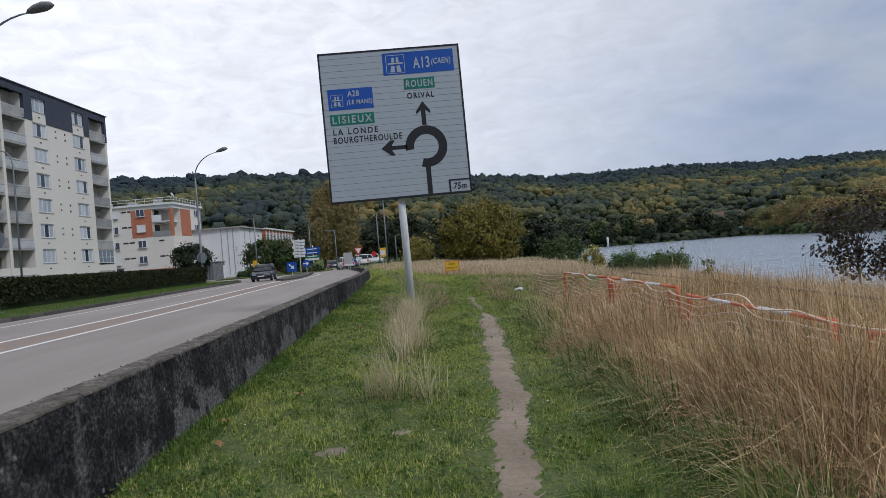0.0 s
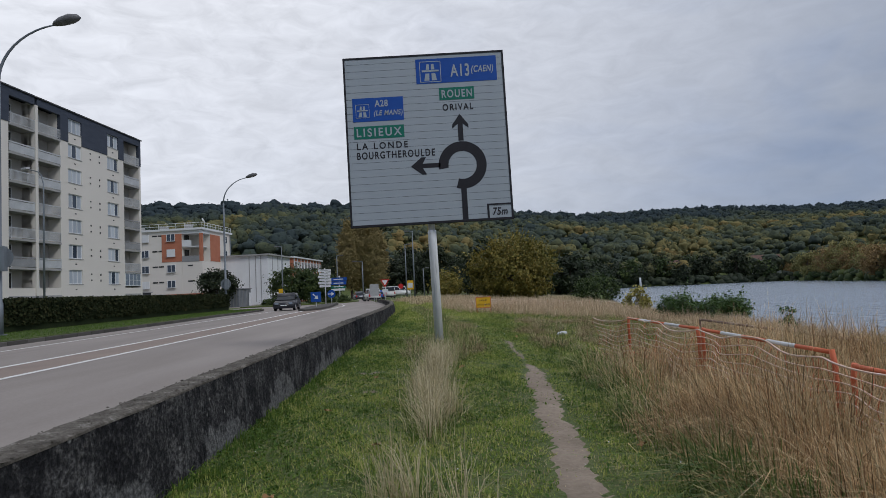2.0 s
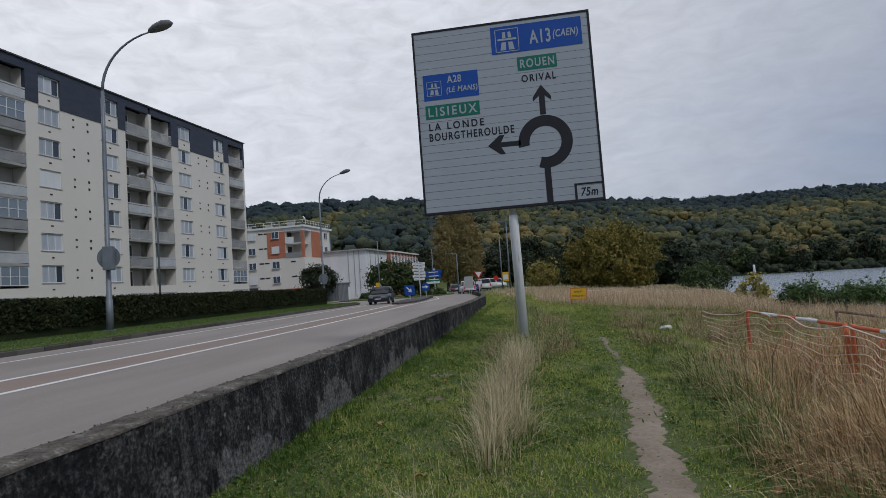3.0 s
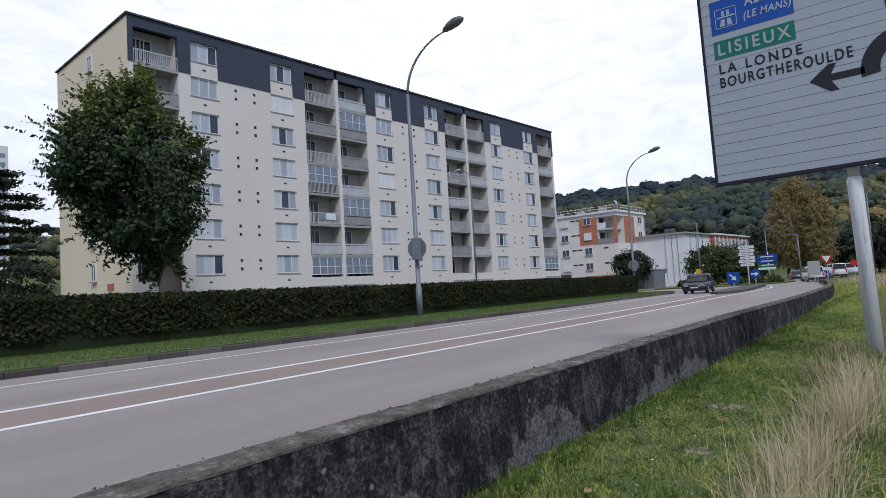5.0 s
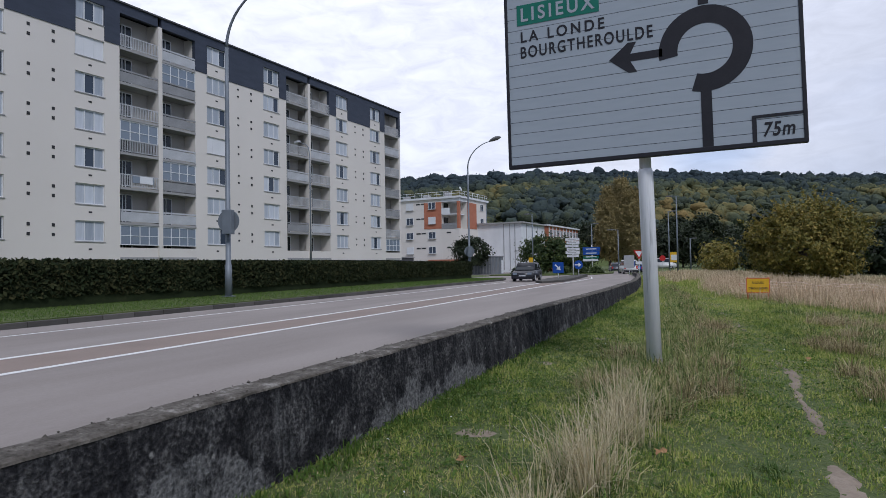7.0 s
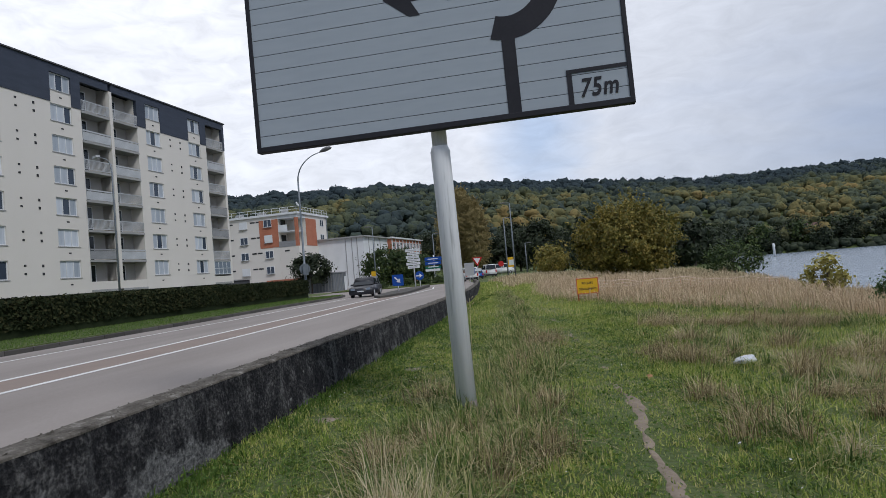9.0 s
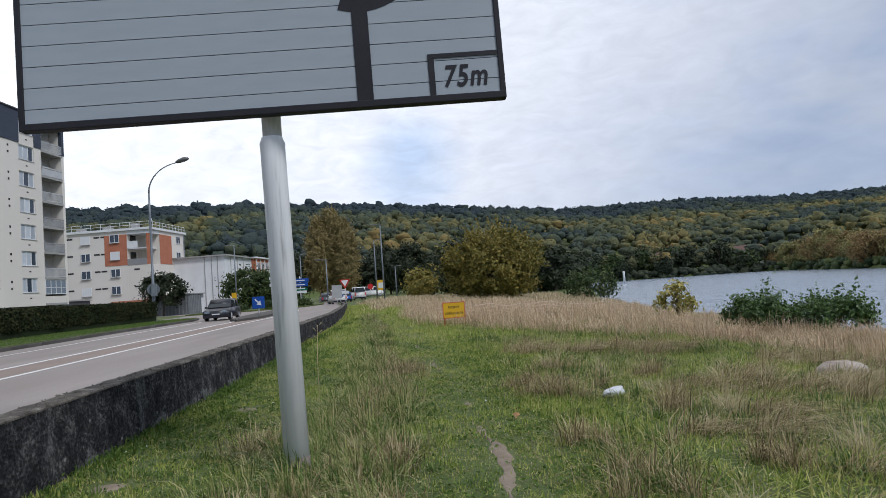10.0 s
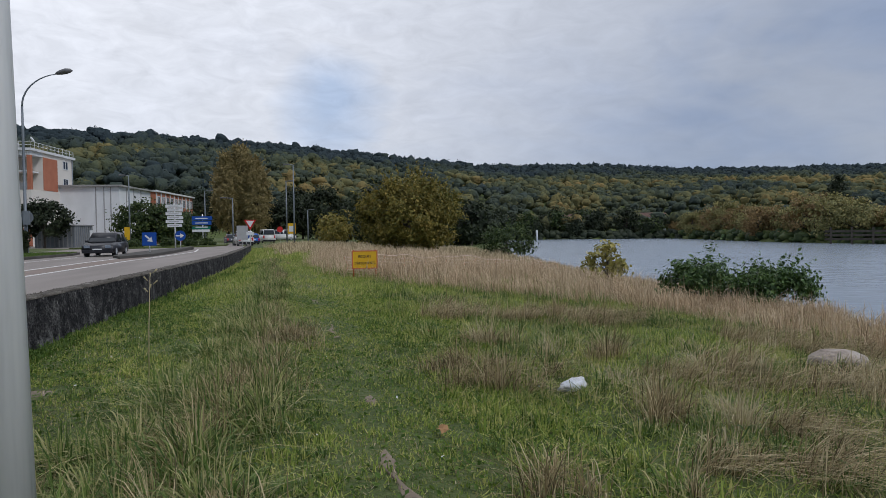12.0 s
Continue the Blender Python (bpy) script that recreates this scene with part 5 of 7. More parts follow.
def post_sign(name, label, x, y, height, plates, post_r=0.035, group=""):
    """A post with plates: (name, mesh, material, label)."""
    t = thing(name, label, "road sign", pose(x, y, float(road_z(y) if x < -2 else ground(x, y)) - 0.03), group)
    part("post", a_tube([(0, 0, 0), (0, 0, height)], post_r, 8), M["galv"], t)
    for nm, bm, mat, lab in plates:
        part(nm, bm, mat, t, lab)
    return t


def tri(bm, s, y0, y1, z):
    fr = [bm.verts.new(p) for p in ((-s, y0, z), (s, y0, z), (0, y0, z - s * 1.73))]
    bk = [bm.verts.new((v.co.x, y1, v.co.z)) for v in fr]
    bm.faces.new(fr[::-1])
    bm.faces.new(bk)
    for i in range(3):
        bm.faces.new((fr[i], fr[(i + 1) % 3], bk[(i + 1) % 3], bk[i]))
    return bm


post_sign("yield_sign", "red and white give-way triangle on a grey post", -5.14, 66, 2.5, [("triangle", tri(bmesh.new(), 0.48, -0.06, -0.04, 2.5), M["sign_red"], "red border"), ("triangle_centre", tri(bmesh.new(), 0.31, -0.066, -0.062, 2.42), M["white"], "white centre"), ("distance_plate", a_box(-0.3, -0.06, 1.25, 0.3, -0.04, 1.5), M["white"], "")])
ab = bmesh.new()
slab(ab, [(-0.35, -0.05), (0.0, -0.05), (0.0, -0.2), (0.3, 0.0), (0.0, 0.2), (0.0, 0.05), (-0.35, 0.05)], 0, 0.004)
arrow_me = mesh_of("arrow", ab, M["white"])
isl = post_sign("arrow_sign", "blue square arrow sign standing on the traffic island", -10.59, 58, 1.3, [("square", a_box(-0.45, -0.06, 0.62, 0.45, -0.03, 1.5, 0.02), M["sign_blue"], "blue square")])
part("arrow", arrow_me, None, isl, at=pose(0, -0.066, 1.07, 90, 0, 0) @ pose(0, 0, 0, 0, 0, -45))
rnd = post_sign("arrow_sign", "round blue arrow sign on a grey post", -10.94, 68, 1.4, [("disc", disc(bmesh.new(), 0.42, -0.06, -0.035, 24, 1.3), M["sign_blue"], "blue disc")])
part("arrow", arrow_me, None, rnd, at=pose(0, -0.066, 1.3, 90, 0, 0))
stack = post_sign("fingerpost", "post with a stack of white direction arrows", -12.29, 72, 4.2, [], 0.06)
for k in range(6):
    part("direction_plate", a_box(-0.75 if k % 2 else -0.62, -0.08, 2.1 + k * 0.34, 0.7 if k % 3 else 0.6, -0.06, 2.37 + k * 0.34), M["white"], stack)
    part("writing_bar", a_box(-0.5, -0.086, 2.2 + k * 0.34, 0.35, -0.081, 2.27 + k * 0.34), M["sign_back"], stack)
bd = post_sign("direction_board", "blue and green direction arrows on a post by the roundabout", -13.92, 92, 3.9, [], 0.07)
for k, (mt, z) in enumerate((("sign_blue", 3.15), ("sign_blue", 2.6), ("sign_green", 2.1), ("white", 1.75))):
    part("direction_plate", a_box(-1.2, -0.1, z, 1.1 - 0.1 * k, -0.07, z + (0.48 if k < 2 else 0.3)), M[mt], bd)
    if k < 3:
        part("writing_bar", a_box(-0.8, -0.106, z + 0.17, 0.6, -0.101, z + 0.29), M["white"], bd)
post_sign("crossing_sign", "blue square crossing sign on a post", -8.0, 85, 1.7, [("square", a_box(-0.35, -0.06, 0.95, 0.35, -0.04, 1.65), M["sign_blue"], "blue square"), ("triangle_centre", tri(bmesh.new(), 0.2, -0.066, -0.062, 1.45), M["white"], "")])
post_sign("advert_board", "yellow and white board strapped to a lamp post", -4.35, 104.6, 2.9, [("board", a_box(-0.55, -0.08, 1.4, 0.55, -0.05, 2.9), M["sign_yellow"], "yellow board"), ("board_centre", a_box(-0.4, -0.09, 1.7, 0.4, -0.082, 2.5), M["white"], "")])
post_sign("sign_back_board", "plain grey back of a road sign on two posts", -7.7, 80, 1.6, [("board", a_box(-0.55, -0.05, 0.85, 0.55, -0.02, 2.3), M["sign_back"], "")])
post_sign("no_entry_sign", "small red round sign on a post near the roundabout", -5.6, 100, 2.2, [("disc", disc(bmesh.new(), 0.4, -0.06, -0.04, 20, 2.0), M["sign_red"], "")])
post_sign("advert_board", "orange board on a post beside the lamp", -22.2, 91.5, 2.4, [("board", a_box(-0.3, -0.08, 0.9, 0.3, -0.05, 2.4), M["sign_yellow"], "yellow board")])
# round plate and box on the lamp posts
for lx, ly, lz in ((-17.3, 28.0, 3.3), (-20.15, 62.7, 2.7)):
    t = thing("round_sign", "round traffic sign seen from behind on a lamp post", "road sign", pose(lx, ly, lz + float(road_z(ly)), 0, 0, 12))
    part("disc", disc(bmesh.new(), 0.48, 0.15, 0.18, 28), M["lamp_post"], t)
    part("plate", a_box(-0.1, -0.2, -0.55, 0.3, 0.12, 0.45, 0.02), M["lamp_post"], t)

# traffic island and corner verge
ib = bmesh.new()
slab(ib, [(-9.6, 49), (-9.0, 53), (-9.6, 60), (-10.6, 68), (-11.4, 75), (-12.0, 75), (-11.8, 66), (-11.4, 58), (-10.6, 51)], 0.0, 0.36)
structure("traffic_island", ib, M["kerb"], "low kerbed traffic island", category="traffic island")
cbm = bmesh.new()
slab(cbm, [(-26, 85), (-18, 83.5), (-12.5, 87), (-11.5, 94), (-13, 105), (-27, 105)], -0.05, 0.2)
structure("planted_corner", cbm, M["soil"], "planted corner bed", category="verge")


# ---- vehicles ----
def vehicle(name, label, m, paint, length=4.1, width=1.74, height=1.48, van=False):
    t = thing(name, label, "van" if van else "car", m, "vehicles near the roundabout")
    w, h, l = width / 2, height, length
    belt = h * 0.58
    bm = bmesh.new()
    prof = [(0, 0.28), (0, belt * 0.72), (0.05 * l, belt * 0.86), (0.24 * l if not van else 0.16 * l, belt), (0.96 * l, belt * 1.03), (l, belt * 0.85), (l, 0.3), (0.93 * l, 0.2), (0.06 * l, 0.2)]
    left, right = [bm.verts.new((-w, y, z)) for y, z in prof], [bm.verts.new((w, y, z)) for y, z in prof]
    bm.faces.new(left)
    bm.faces.new(right[::-1])
    for i in range(len(prof)):
        j = (i + 1) % len(prof)
        bm.faces.new((left[j], left[i], right[i], right[j]))
    bmesh.ops.recalc_face_normals(bm, faces=bm.faces)
    bmesh.ops.bevel(bm, geom=list(bm.edges), offset=0.06, segments=2, affect="EDGES")
    part("body", bm, paint, t, smooth=True)
    a, b, c, d = (0.14, 0.26, 0.95, 0.985) if van else (0.24, 0.40, 0.84, 0.97)
    cab = [(a * l, belt * 0.98), (b * l, h - 0.03), ((b + 0.06) * l, h), (c * l, h - 0.01), (d * l, belt * 1.0)]
    bm = bmesh.new()
    inset = [0.06, 0.18, 0.2, 0.18, 0.07]
    left, right = [bm.verts.new((-w + i, y, z)) for (y, z), i in zip(cab, inset)], [bm.verts.new((w - i, y, z)) for (y, z), i in zip(cab, inset)]
    bm.faces.new(left)
    bm.faces.new(right[::-1])
    for i in range(len(cab)):
        j = (i + 1) % len(cab)
        bm.faces.new((left[j], left[i], right[i], right[j]))
    bmesh.ops.recalc_face_normals(bm, faces=bm.faces)
    bmesh.ops.bevel(bm, geom=list(bm.edges), offset=0.04, segments=2, affect="EDGES")
    part("cabin", bm, paint, t, smooth=True)

    def quad(nm, pts):
        q = bmesh.new()
        q.faces.new([q.verts.new(p) for p in pts])
        ex = bmesh.ops.extrude_face_region(q, geom=list(q.faces))
        cen = Vector((0, l / 2, belt))
        for v in [v for v in ex["geom"] if isinstance(v, bmesh.types.BMVert)]:
            v.co += (v.co - cen).normalized() * 0.012
        bmesh.ops.recalc_face_normals(q, faces=q.faces)
        part(nm, q, M["glass"], t)

    y0, y1 = (a + 0.012) * l, (b - 0.004) * l
    quad("windscreen", [(-w + 0.14, y0, belt * 1.06), (w - 0.14, y0, belt * 1.06), (w - 0.24, y1, h - 0.09), (-w + 0.24, y1, h - 0.09)])
    y0, y1 = (d - 0.004) * l, (c + 0.012) * l
    quad("rear_window", [(w - 0.16, y0 + 0.01, belt * 1.07), (-w + 0.16, y0 + 0.01, belt * 1.07), (-w + 0.26, y1 + 0.02, h - 0.12), (w - 0.26, y1 + 0.02, h - 0.12)])
    for s in (-1, 1):
        for u0, u1 in ((b - 0.06, b + 0.2), (b + 0.22, c - 0.03)):
            quad("side_window", [(s * (w - 0.06), u0 * l, belt * 1.06), (s * (w - 0.06), u1 * l, belt * 1.06), (s * (w - 0.165), (u1 - 0.01) * l, h - 0.13), (s * (w - 0.165), (u0 + 0.07) * l, h - 0.13)])
        for u in (0.19, 0.80):
            wh = part("wheel", a_tube([(s * (w - 0.19), u * l, 0.31), (s * (w + 0.01), u * l, 0.31)], 0.31, 18), M["sign_black"], t, "black tyre")
            part("rim", a_tube([(s * (w + 0.011), u * l, 0.31), (s * (w + 0.02), u * l, 0.31)], 0.19, 14), M["rail"], wh)
        part("headlight", a_box(s * (w - 0.3) - 0.16, -0.03, belt * 0.62, s * (w - 0.3) + 0.16, 0.06, belt * 0.80, 0.02), M["glaze"], t)
        part("tail_light", a_box(s * (w - 0.16) - 0.1, l - 0.06, belt * 0.6, s * (w - 0.16) + 0.1, l + 0.025, belt * 0.95, 0.02), M["sign_red"], t)
        part("mirror", a_box(s * (w + 0.08) - 0.09, (a + 0.1) * l, belt * 1.02, s * (w + 0.08) + 0.09, (a + 0.1) * l + 0.12, belt * 1.16, 0.02), paint, t)
    part("number_plate", a_box(-0.26, l + 0.0, 0.55, 0.26, l + 0.025, 0.67), M["white"], t)
    part("number_plate", a_box(-0.26, -0.025, 0.38, 0.26, 0.0, 0.49), M["white"], t)
    part("bumper", a_box(-w + 0.03, -0.05, 0.22, w - 0.03, 0.1, 0.42, 0.03), M["sign_black"], t)
    part("bumper", a_box(-w + 0.03, l - 0.1, 0.24, w - 0.03, l + 0.04, 0.46, 0.03), M["sign_black"], t)
    return t


def car_paint(name, c):
    m = material(name, [tuple(v * 0.9 for v in c), c], 2, 20, rough=0.3, bump=0.0, spec=0.5)
    return m


P_WHITE, P_BLUE, P_DARK, P_GREY = car_paint("white_car_paint", (0.72, 0.72, 0.71)), car_paint("blue_car_paint", (0.012, 0.10, 0.42)), car_paint("black_car_paint", (0.02, 0.021, 0.026)), car_paint("grey_car_paint", (0.12, 0.13, 0.15))
rz = lambda y: float(road_z(y))
vehicle("minivan", "white minivan seen from behind in the lane", pose(-10.0, 95, rz(92), 0, 0, 196), P_WHITE, 4.4, 1.8, 1.8, True)
vehicle("car", "bright blue hatchback ahead in the lane", pose(-10.4, 104.5, rz(100), 0, 0, 198), P_BLUE)
vehicle("car", "black hatchback coming down the far lane", pose(-12.6, 54.5, rz(55), 0, 0, 5), P_DARK)
vehicle("car", "dark grey car waiting near the roundabout", pose(-14.0, 112, rz(100), 0, 0, 195), P_GREY)
vehicle("van", "white van waiting near the roundabout", pose(-9.6, 118, rz(110), 0, 0, 195), P_WHITE, 4.9, 1.95, 2.1, True)
vehicle("van", "white van far off beyond the roundabout", pose(-6.4, 150, 0.0, 0, 0, 90), P_WHITE, 5.2, 2.0, 2.3, True)
vehicle("car", "parked white car behind the hedge", pose(-33.6, 70, 0.35, 0, 0, 90), P_WHITE)


# ---- wooded hills ----
def ball(sub):
    bm = bmesh.new()
    bmesh.ops.create_icosphere(bm, subdivisions=sub, radius=1.0)
    v = np.array([x.co[:] for x in bm.verts])
    f = np.array([[x.index for x in q.verts] for q in bm.faces])
    bm.free()
    return v, f


def woods(name, pos, radius, sub, mat):
    """Lumpy tree crowns, joined."""
    v, f = ball(sub)
    n = len(pos)
    ph = rng.uniform(0, 6.28, (n, 1, 3))
    d = np.broadcast_to(v[None], (n, *v.shape))
    bulge = 1 + 0.19 * np.sin(d * 4.3 + ph).sum(-1, keepdims=True) / 1.5 + 0.16 * np.sin(d[..., [1, 2, 0]] * 8.7 + ph * 2).sum(-1, keepdims=True) / 1.5
    r = radius[:, None, None] * np.array([1, 1, 0.85])
    verts = (pos[:, None, :] + d * bulge * r).reshape(-1, 3)
    faces = (f[None] + (np.arange(n) * len(v))[:, None, None]).reshape(-1, 3)
    return tagged(new(name, grid_mesh(name, verts, faces, mat, True)), "autumn woods of green, olive and ochre crowns on the hillside", "woods", kind="stuff")


az = np.radians(rng.uniform(-78, 58, 40000))
rr = np.sqrt(rng.uniform(240 ** 2, 1010 ** 2, 40000))
wx, wy = rr * np.sin(az), 8 + rr * np.cos(az)
h = hill(wx, wy)
ok = (rr > np.interp(np.degrees(az), SHORE_AZ, SHORE_R) + 14) & (h < 69.35) & (rng.random(40000) < np.where(np.degrees(az) < -32, 0.15, 0.9))
wx, wy, rr, h = wx[ok], wy[ok], rr[ok], h[ok]
rad = rng.uniform(2.2, 4.0, len(wx)) * (0.8 + 0.4 * rng.random(len(wx))) * np.where(h < 12, 0.7, 1.0)
pos = np.stack([wx, wy, h + rad * 0.9 + rng.uniform(1, 5.5, len(wx))], 1)
near = (rr < 620) & (np.degrees(np.arctan2(wx, wy)) > -30)
kk = rng.normal(size=(len(pos), 7, 3))
kk /= np.linalg.norm(kk, axis=2, keepdims=True)
kk[..., 2] = np.abs(kk[..., 2]) * 1.1 - 0.2
kk[..., 1] -= 0.4
tuft = (pos[:, None, :] + kk * (rad[:, None, None] * rng.uniform(0.82, 1.08, (len(pos), 7, 1)))).reshape(-1, 3)
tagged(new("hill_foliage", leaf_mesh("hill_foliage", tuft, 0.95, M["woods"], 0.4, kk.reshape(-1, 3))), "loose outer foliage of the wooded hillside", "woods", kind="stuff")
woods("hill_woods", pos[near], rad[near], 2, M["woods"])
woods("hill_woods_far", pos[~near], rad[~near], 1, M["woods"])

# scrub along the far waterline
sa = np.radians(np.concatenate([rng.uniform(9, 31, 420), rng.uniform(30, 56, 420)]))
sr = np.interp(np.degrees(sa), SHORE_AZ, SHORE_R) + rng.uniform(1, 9, len(sa))
sx_, sy_ = sr * np.sin(sa), 8 + sr * np.cos(sa)
srad = rng.uniform(0.6, 1.9, len(sa))
scrub = np.stack([sx_, sy_, ground(sx_, sy_) + srad * 0.4], 1)
woods("shore_scrub", scrub[:420], srad[:420], 2, LEAF["dark"])
woods("spit_scrub", scrub[420:], srad[420:] * 0.8, 2, LEAF["green"])

# trees of the opposite bank and the spit
LEAF["russet"] = material("russet_bank_leaves", [(0.15, 0.10, 0.045), (0.27, 0.18, 0.075), (0.36, 0.26, 0.11)], 0.1, 2, rough=0.6, bump=0, island=True, translucent=0.2)
for k in range(44):
    deg = 30.6 + 21.0 * (k + float(rng.uniform(-0.4, 0.4))) / 43
    a, back = radians(deg), float(rng.uniform(5, 22))
    r = float(np.interp(deg, SHORE_AZ, SHORE_R)) + back
    hgt = float(np.interp(deg, [30.5, 32, 34, 36, 37.5, 39.5, 41, 43, 44.5, 47, 52], [6.5, 9.5, 12.0, 9.5, 8.0, 11.0, 12.2, 9.0, 7.5, 9.5, 10.0])) * float(rng.uniform(0.82, 1.04))
    x, y = r * math.sin(a), 8 + r * math.cos(a)
    w = hgt * 0.46
    tree("willow_tree", "rounded yellow-green bank tree above the water" if k % 3 else "rounded russet bank tree above the water", (x, y), hgt, (w, w, hgt * 0.46), hgt * 0.02, LEAF["willow"] if k % 3 else LEAF["russet"], 34, 60, 1.9, 0.34, 0.25, group="trees on the far bank")
a = radians(41.8)
tree("bank_poplar", "slim dark poplar standing over the bank trees", (205 * math.sin(a), 8 + 205 * math.cos(a)), 17, (2.2, 2.2, 8.0), 0.5, LEAF["dark"], 90, 40, 1.0, 0.32, 0.3)
for k in range(34):
    a = radians(float(rng.uniform(10, 30)))
    r = float(np.interp(math.degrees(a), SHORE_AZ, SHORE_R)) + float(rng.uniform(5, 26))
    hgt = float(rng.uniform(6, 13))
    x, y = r * math.sin(a), 8 + r * math.cos(a)
    tree("bank_tree", "dark green tree on the opposite bank", (x, y), hgt, (hgt * 0.45, hgt * 0.45, hgt * 0.46), 0.2, LEAF["dark"] if k % 3 else LEAF["green"], 40, 30, 2.2, 0.6, 0.25, group="trees on the far bank")
M["tile"] = material("roof_tiles", [(0.10, 0.06, 0.05), (0.16, 0.10, 0.08)], 1, 9, bump=0.3)
for a, r, w in ((28.2, 312, 8), (27.0, 318, 5), (21.3, 316, 5), (29.2, 320, 5), (17.8, 318, 6)):
    x, y = r * math.sin(radians(a)), 8 + r * math.cos(radians(a))
    t = thing("riverside_house", "small white house with a pitched roof on the far bank", "house", pose(x, y, float(ground(x, y)) + 4.5, 0, 0, -a), "houses on the far bank")
    part("wall", a_box(-w / 2, -2, -5, w / 2, 4, 3.4), M["white"], t)
    rb = bmesh.new()
    pr = [(-w / 2 - 0.3, -2.4, 3.4), (w / 2 + 0.3, -2.4, 3.4), (w / 2 + 0.3, 4.4, 3.4), (-w / 2 - 0.3, 4.4, 3.4), (-w / 2, 1, 5.6), (w / 2, 1, 5.6)]
    vs = [rb.verts.new(p) for p in pr]
    for q in ((0, 1, 5, 4), (2, 3, 4, 5), (1, 2, 5), (3, 0, 4), (3, 2, 1, 0)):
        rb.faces.new([vs[i] for i in q])
    part("roof", rb, M["tile"], t)
    for k in (-1, 1):
        part("window", a_box(k * w / 4 - 0.5, -2.04, 1.0, k * w / 4 + 0.5, -2.003, 2.2), M["glass"], t)
t = thing("channel_marker", "slim white marker post standing in the river", "marker post", pose(70, 216, -2.8))
part("post", a_tube([(0, 0, 0), (0, 0, 4.2), (0, 0, 4.4)], [0.35, 0.35, 0.2], 10), M["white"], t)
a = radians(44.5)
t = thing("timber_landing", "low weathered timber landing on the far bank", "landing stage", pose(172.5 * math.sin(a), 8 + 172.5 * math.cos(a), -1.6, 0, 0, -44))
for k in range(3):
    part("beam", a_box(-11, -0.2, k * 0.9, 11, 0.2, k * 0.9 + 0.5), M["bark"], t)
for k in range(6):
    part("pile", a_box(-10 + k * 4, -0.5, -2, -9.6 + k * 4, -0.1, 3), M["bark"], t)

for k in range(46):
    y = float(rng.uniform(92, 230))
    x = float(bank_x(y)) - float(rng.uniform(1.0, 34))
    if x < 4 + (y - 92) * 0.02:
        continue
    hgt = float(rng.uniform(3.5, 9))
    tree("bank_tree", "dark green tree along the near bank", (x, y), hgt, (hgt * 0.48, hgt * 0.48, hgt * 0.46), 0.1, LEAF["dark"] if k % 3 else LEAF["green"], 40, 40, 1.6, 0.4, 0.2, group="trees along the near bank")

# the ochre tree and bushes on the near bank
tree("ochre_tree", "broad ochre and green autumn tree on the bank", (8.5, 72), 7.2, (4.3, 4.3, 3.15), 0.3, LEAF["ochre"], 260, 80, 0.9, 0.15, 0.28, lo=-0.95, sprays=4)
tree("bank_shrub", "grey-green shrub beside the ochre tree", (16.4, 66), 3, (2.4, 2.0, 1.3), 0.0, LEAF["green"], 50, 60, 0.7, 0.12, 0.08, category="shrub")
tree("bank_shrub", "small brown shrub at the field edge", (1.5, 95), 3, (1.8, 1.8, 1.5), 0.1, LEAF["ochre"], 40, 60, 0.6, 0.14, 0.08, category="shrub")


# ---- grass ----
def path_x(y):
    return np.interp(y, [-2, 4.4, 6.5, 11.2, 12.7, 14.8, 16.7, 20.3, 26, 40, 60], [0.25, 0.81, 1.13, 1.56, 1.68, 1.74, 1.78, 1.60, 1.05, -0.1, -2.2])


def bumps(x, y, s, seed=0.0):
    """Smooth cheap variation in 0..1."""
    a = np.sin(x * s + seed) * np.sin(y * s * 0.9 + 1.3 * seed + 0.5 * x * s) + 0.6 * np.sin(x * s * 2.3 + 2 * seed - y * s) * np.sin(y * s * 2.1 - seed)
    return np.clip(0.5 + a * 0.32, 0, 1)


def bare(x, y):
    """How bare the trodden line is, 0..1."""
    wid = np.interp(y, [-2, 4, 9, 12.6, 13.4, 14.2, 15, 16.6, 18, 24, 27], [0.17, 0.145, 0.17, 0.18, 0.04, 0.06, 0.09, 0.08, 0.05, 0.04, 0.03]) * (0.75 + 0.5 * bumps(x * 0 + 1, y, 2.2, 0.4))
    wid = np.where(y > 17.2, wid * (bumps(x * 0 + 2, y, 2.6, 1.1) > 0.5), wid)
    d = np.abs(x - path_x(y) - 0.03 * np.sin(y * 3.1) - 0.03 * np.sin(y * 9.1) * np.sign(x - path_x(y)))
    b = (d < wid) & (rng.random(np.shape(x)) < np.where(y > 14, 0.7, 0.95))
    for cx, cy, r in ((-0.35, 5.6, 0.13), (0.15, 5.9, 0.09), (0.1, 6.6, 0.09), (-0.9, 13.3, 0.2), (-0.7, 11.6, 0.15), (-1.2, 16.8, 0.14), (-0.9, 19.5, 0.16)):
        b = b | ((((x - cx) / 1.5) ** 2 + ((y - cy) * 0.8) ** 2 < (r * (0.5 + 0.9 * bumps(x, y, 17, cx))) ** 2) & (rng.random(np.shape(x)) < 0.85))
    return b


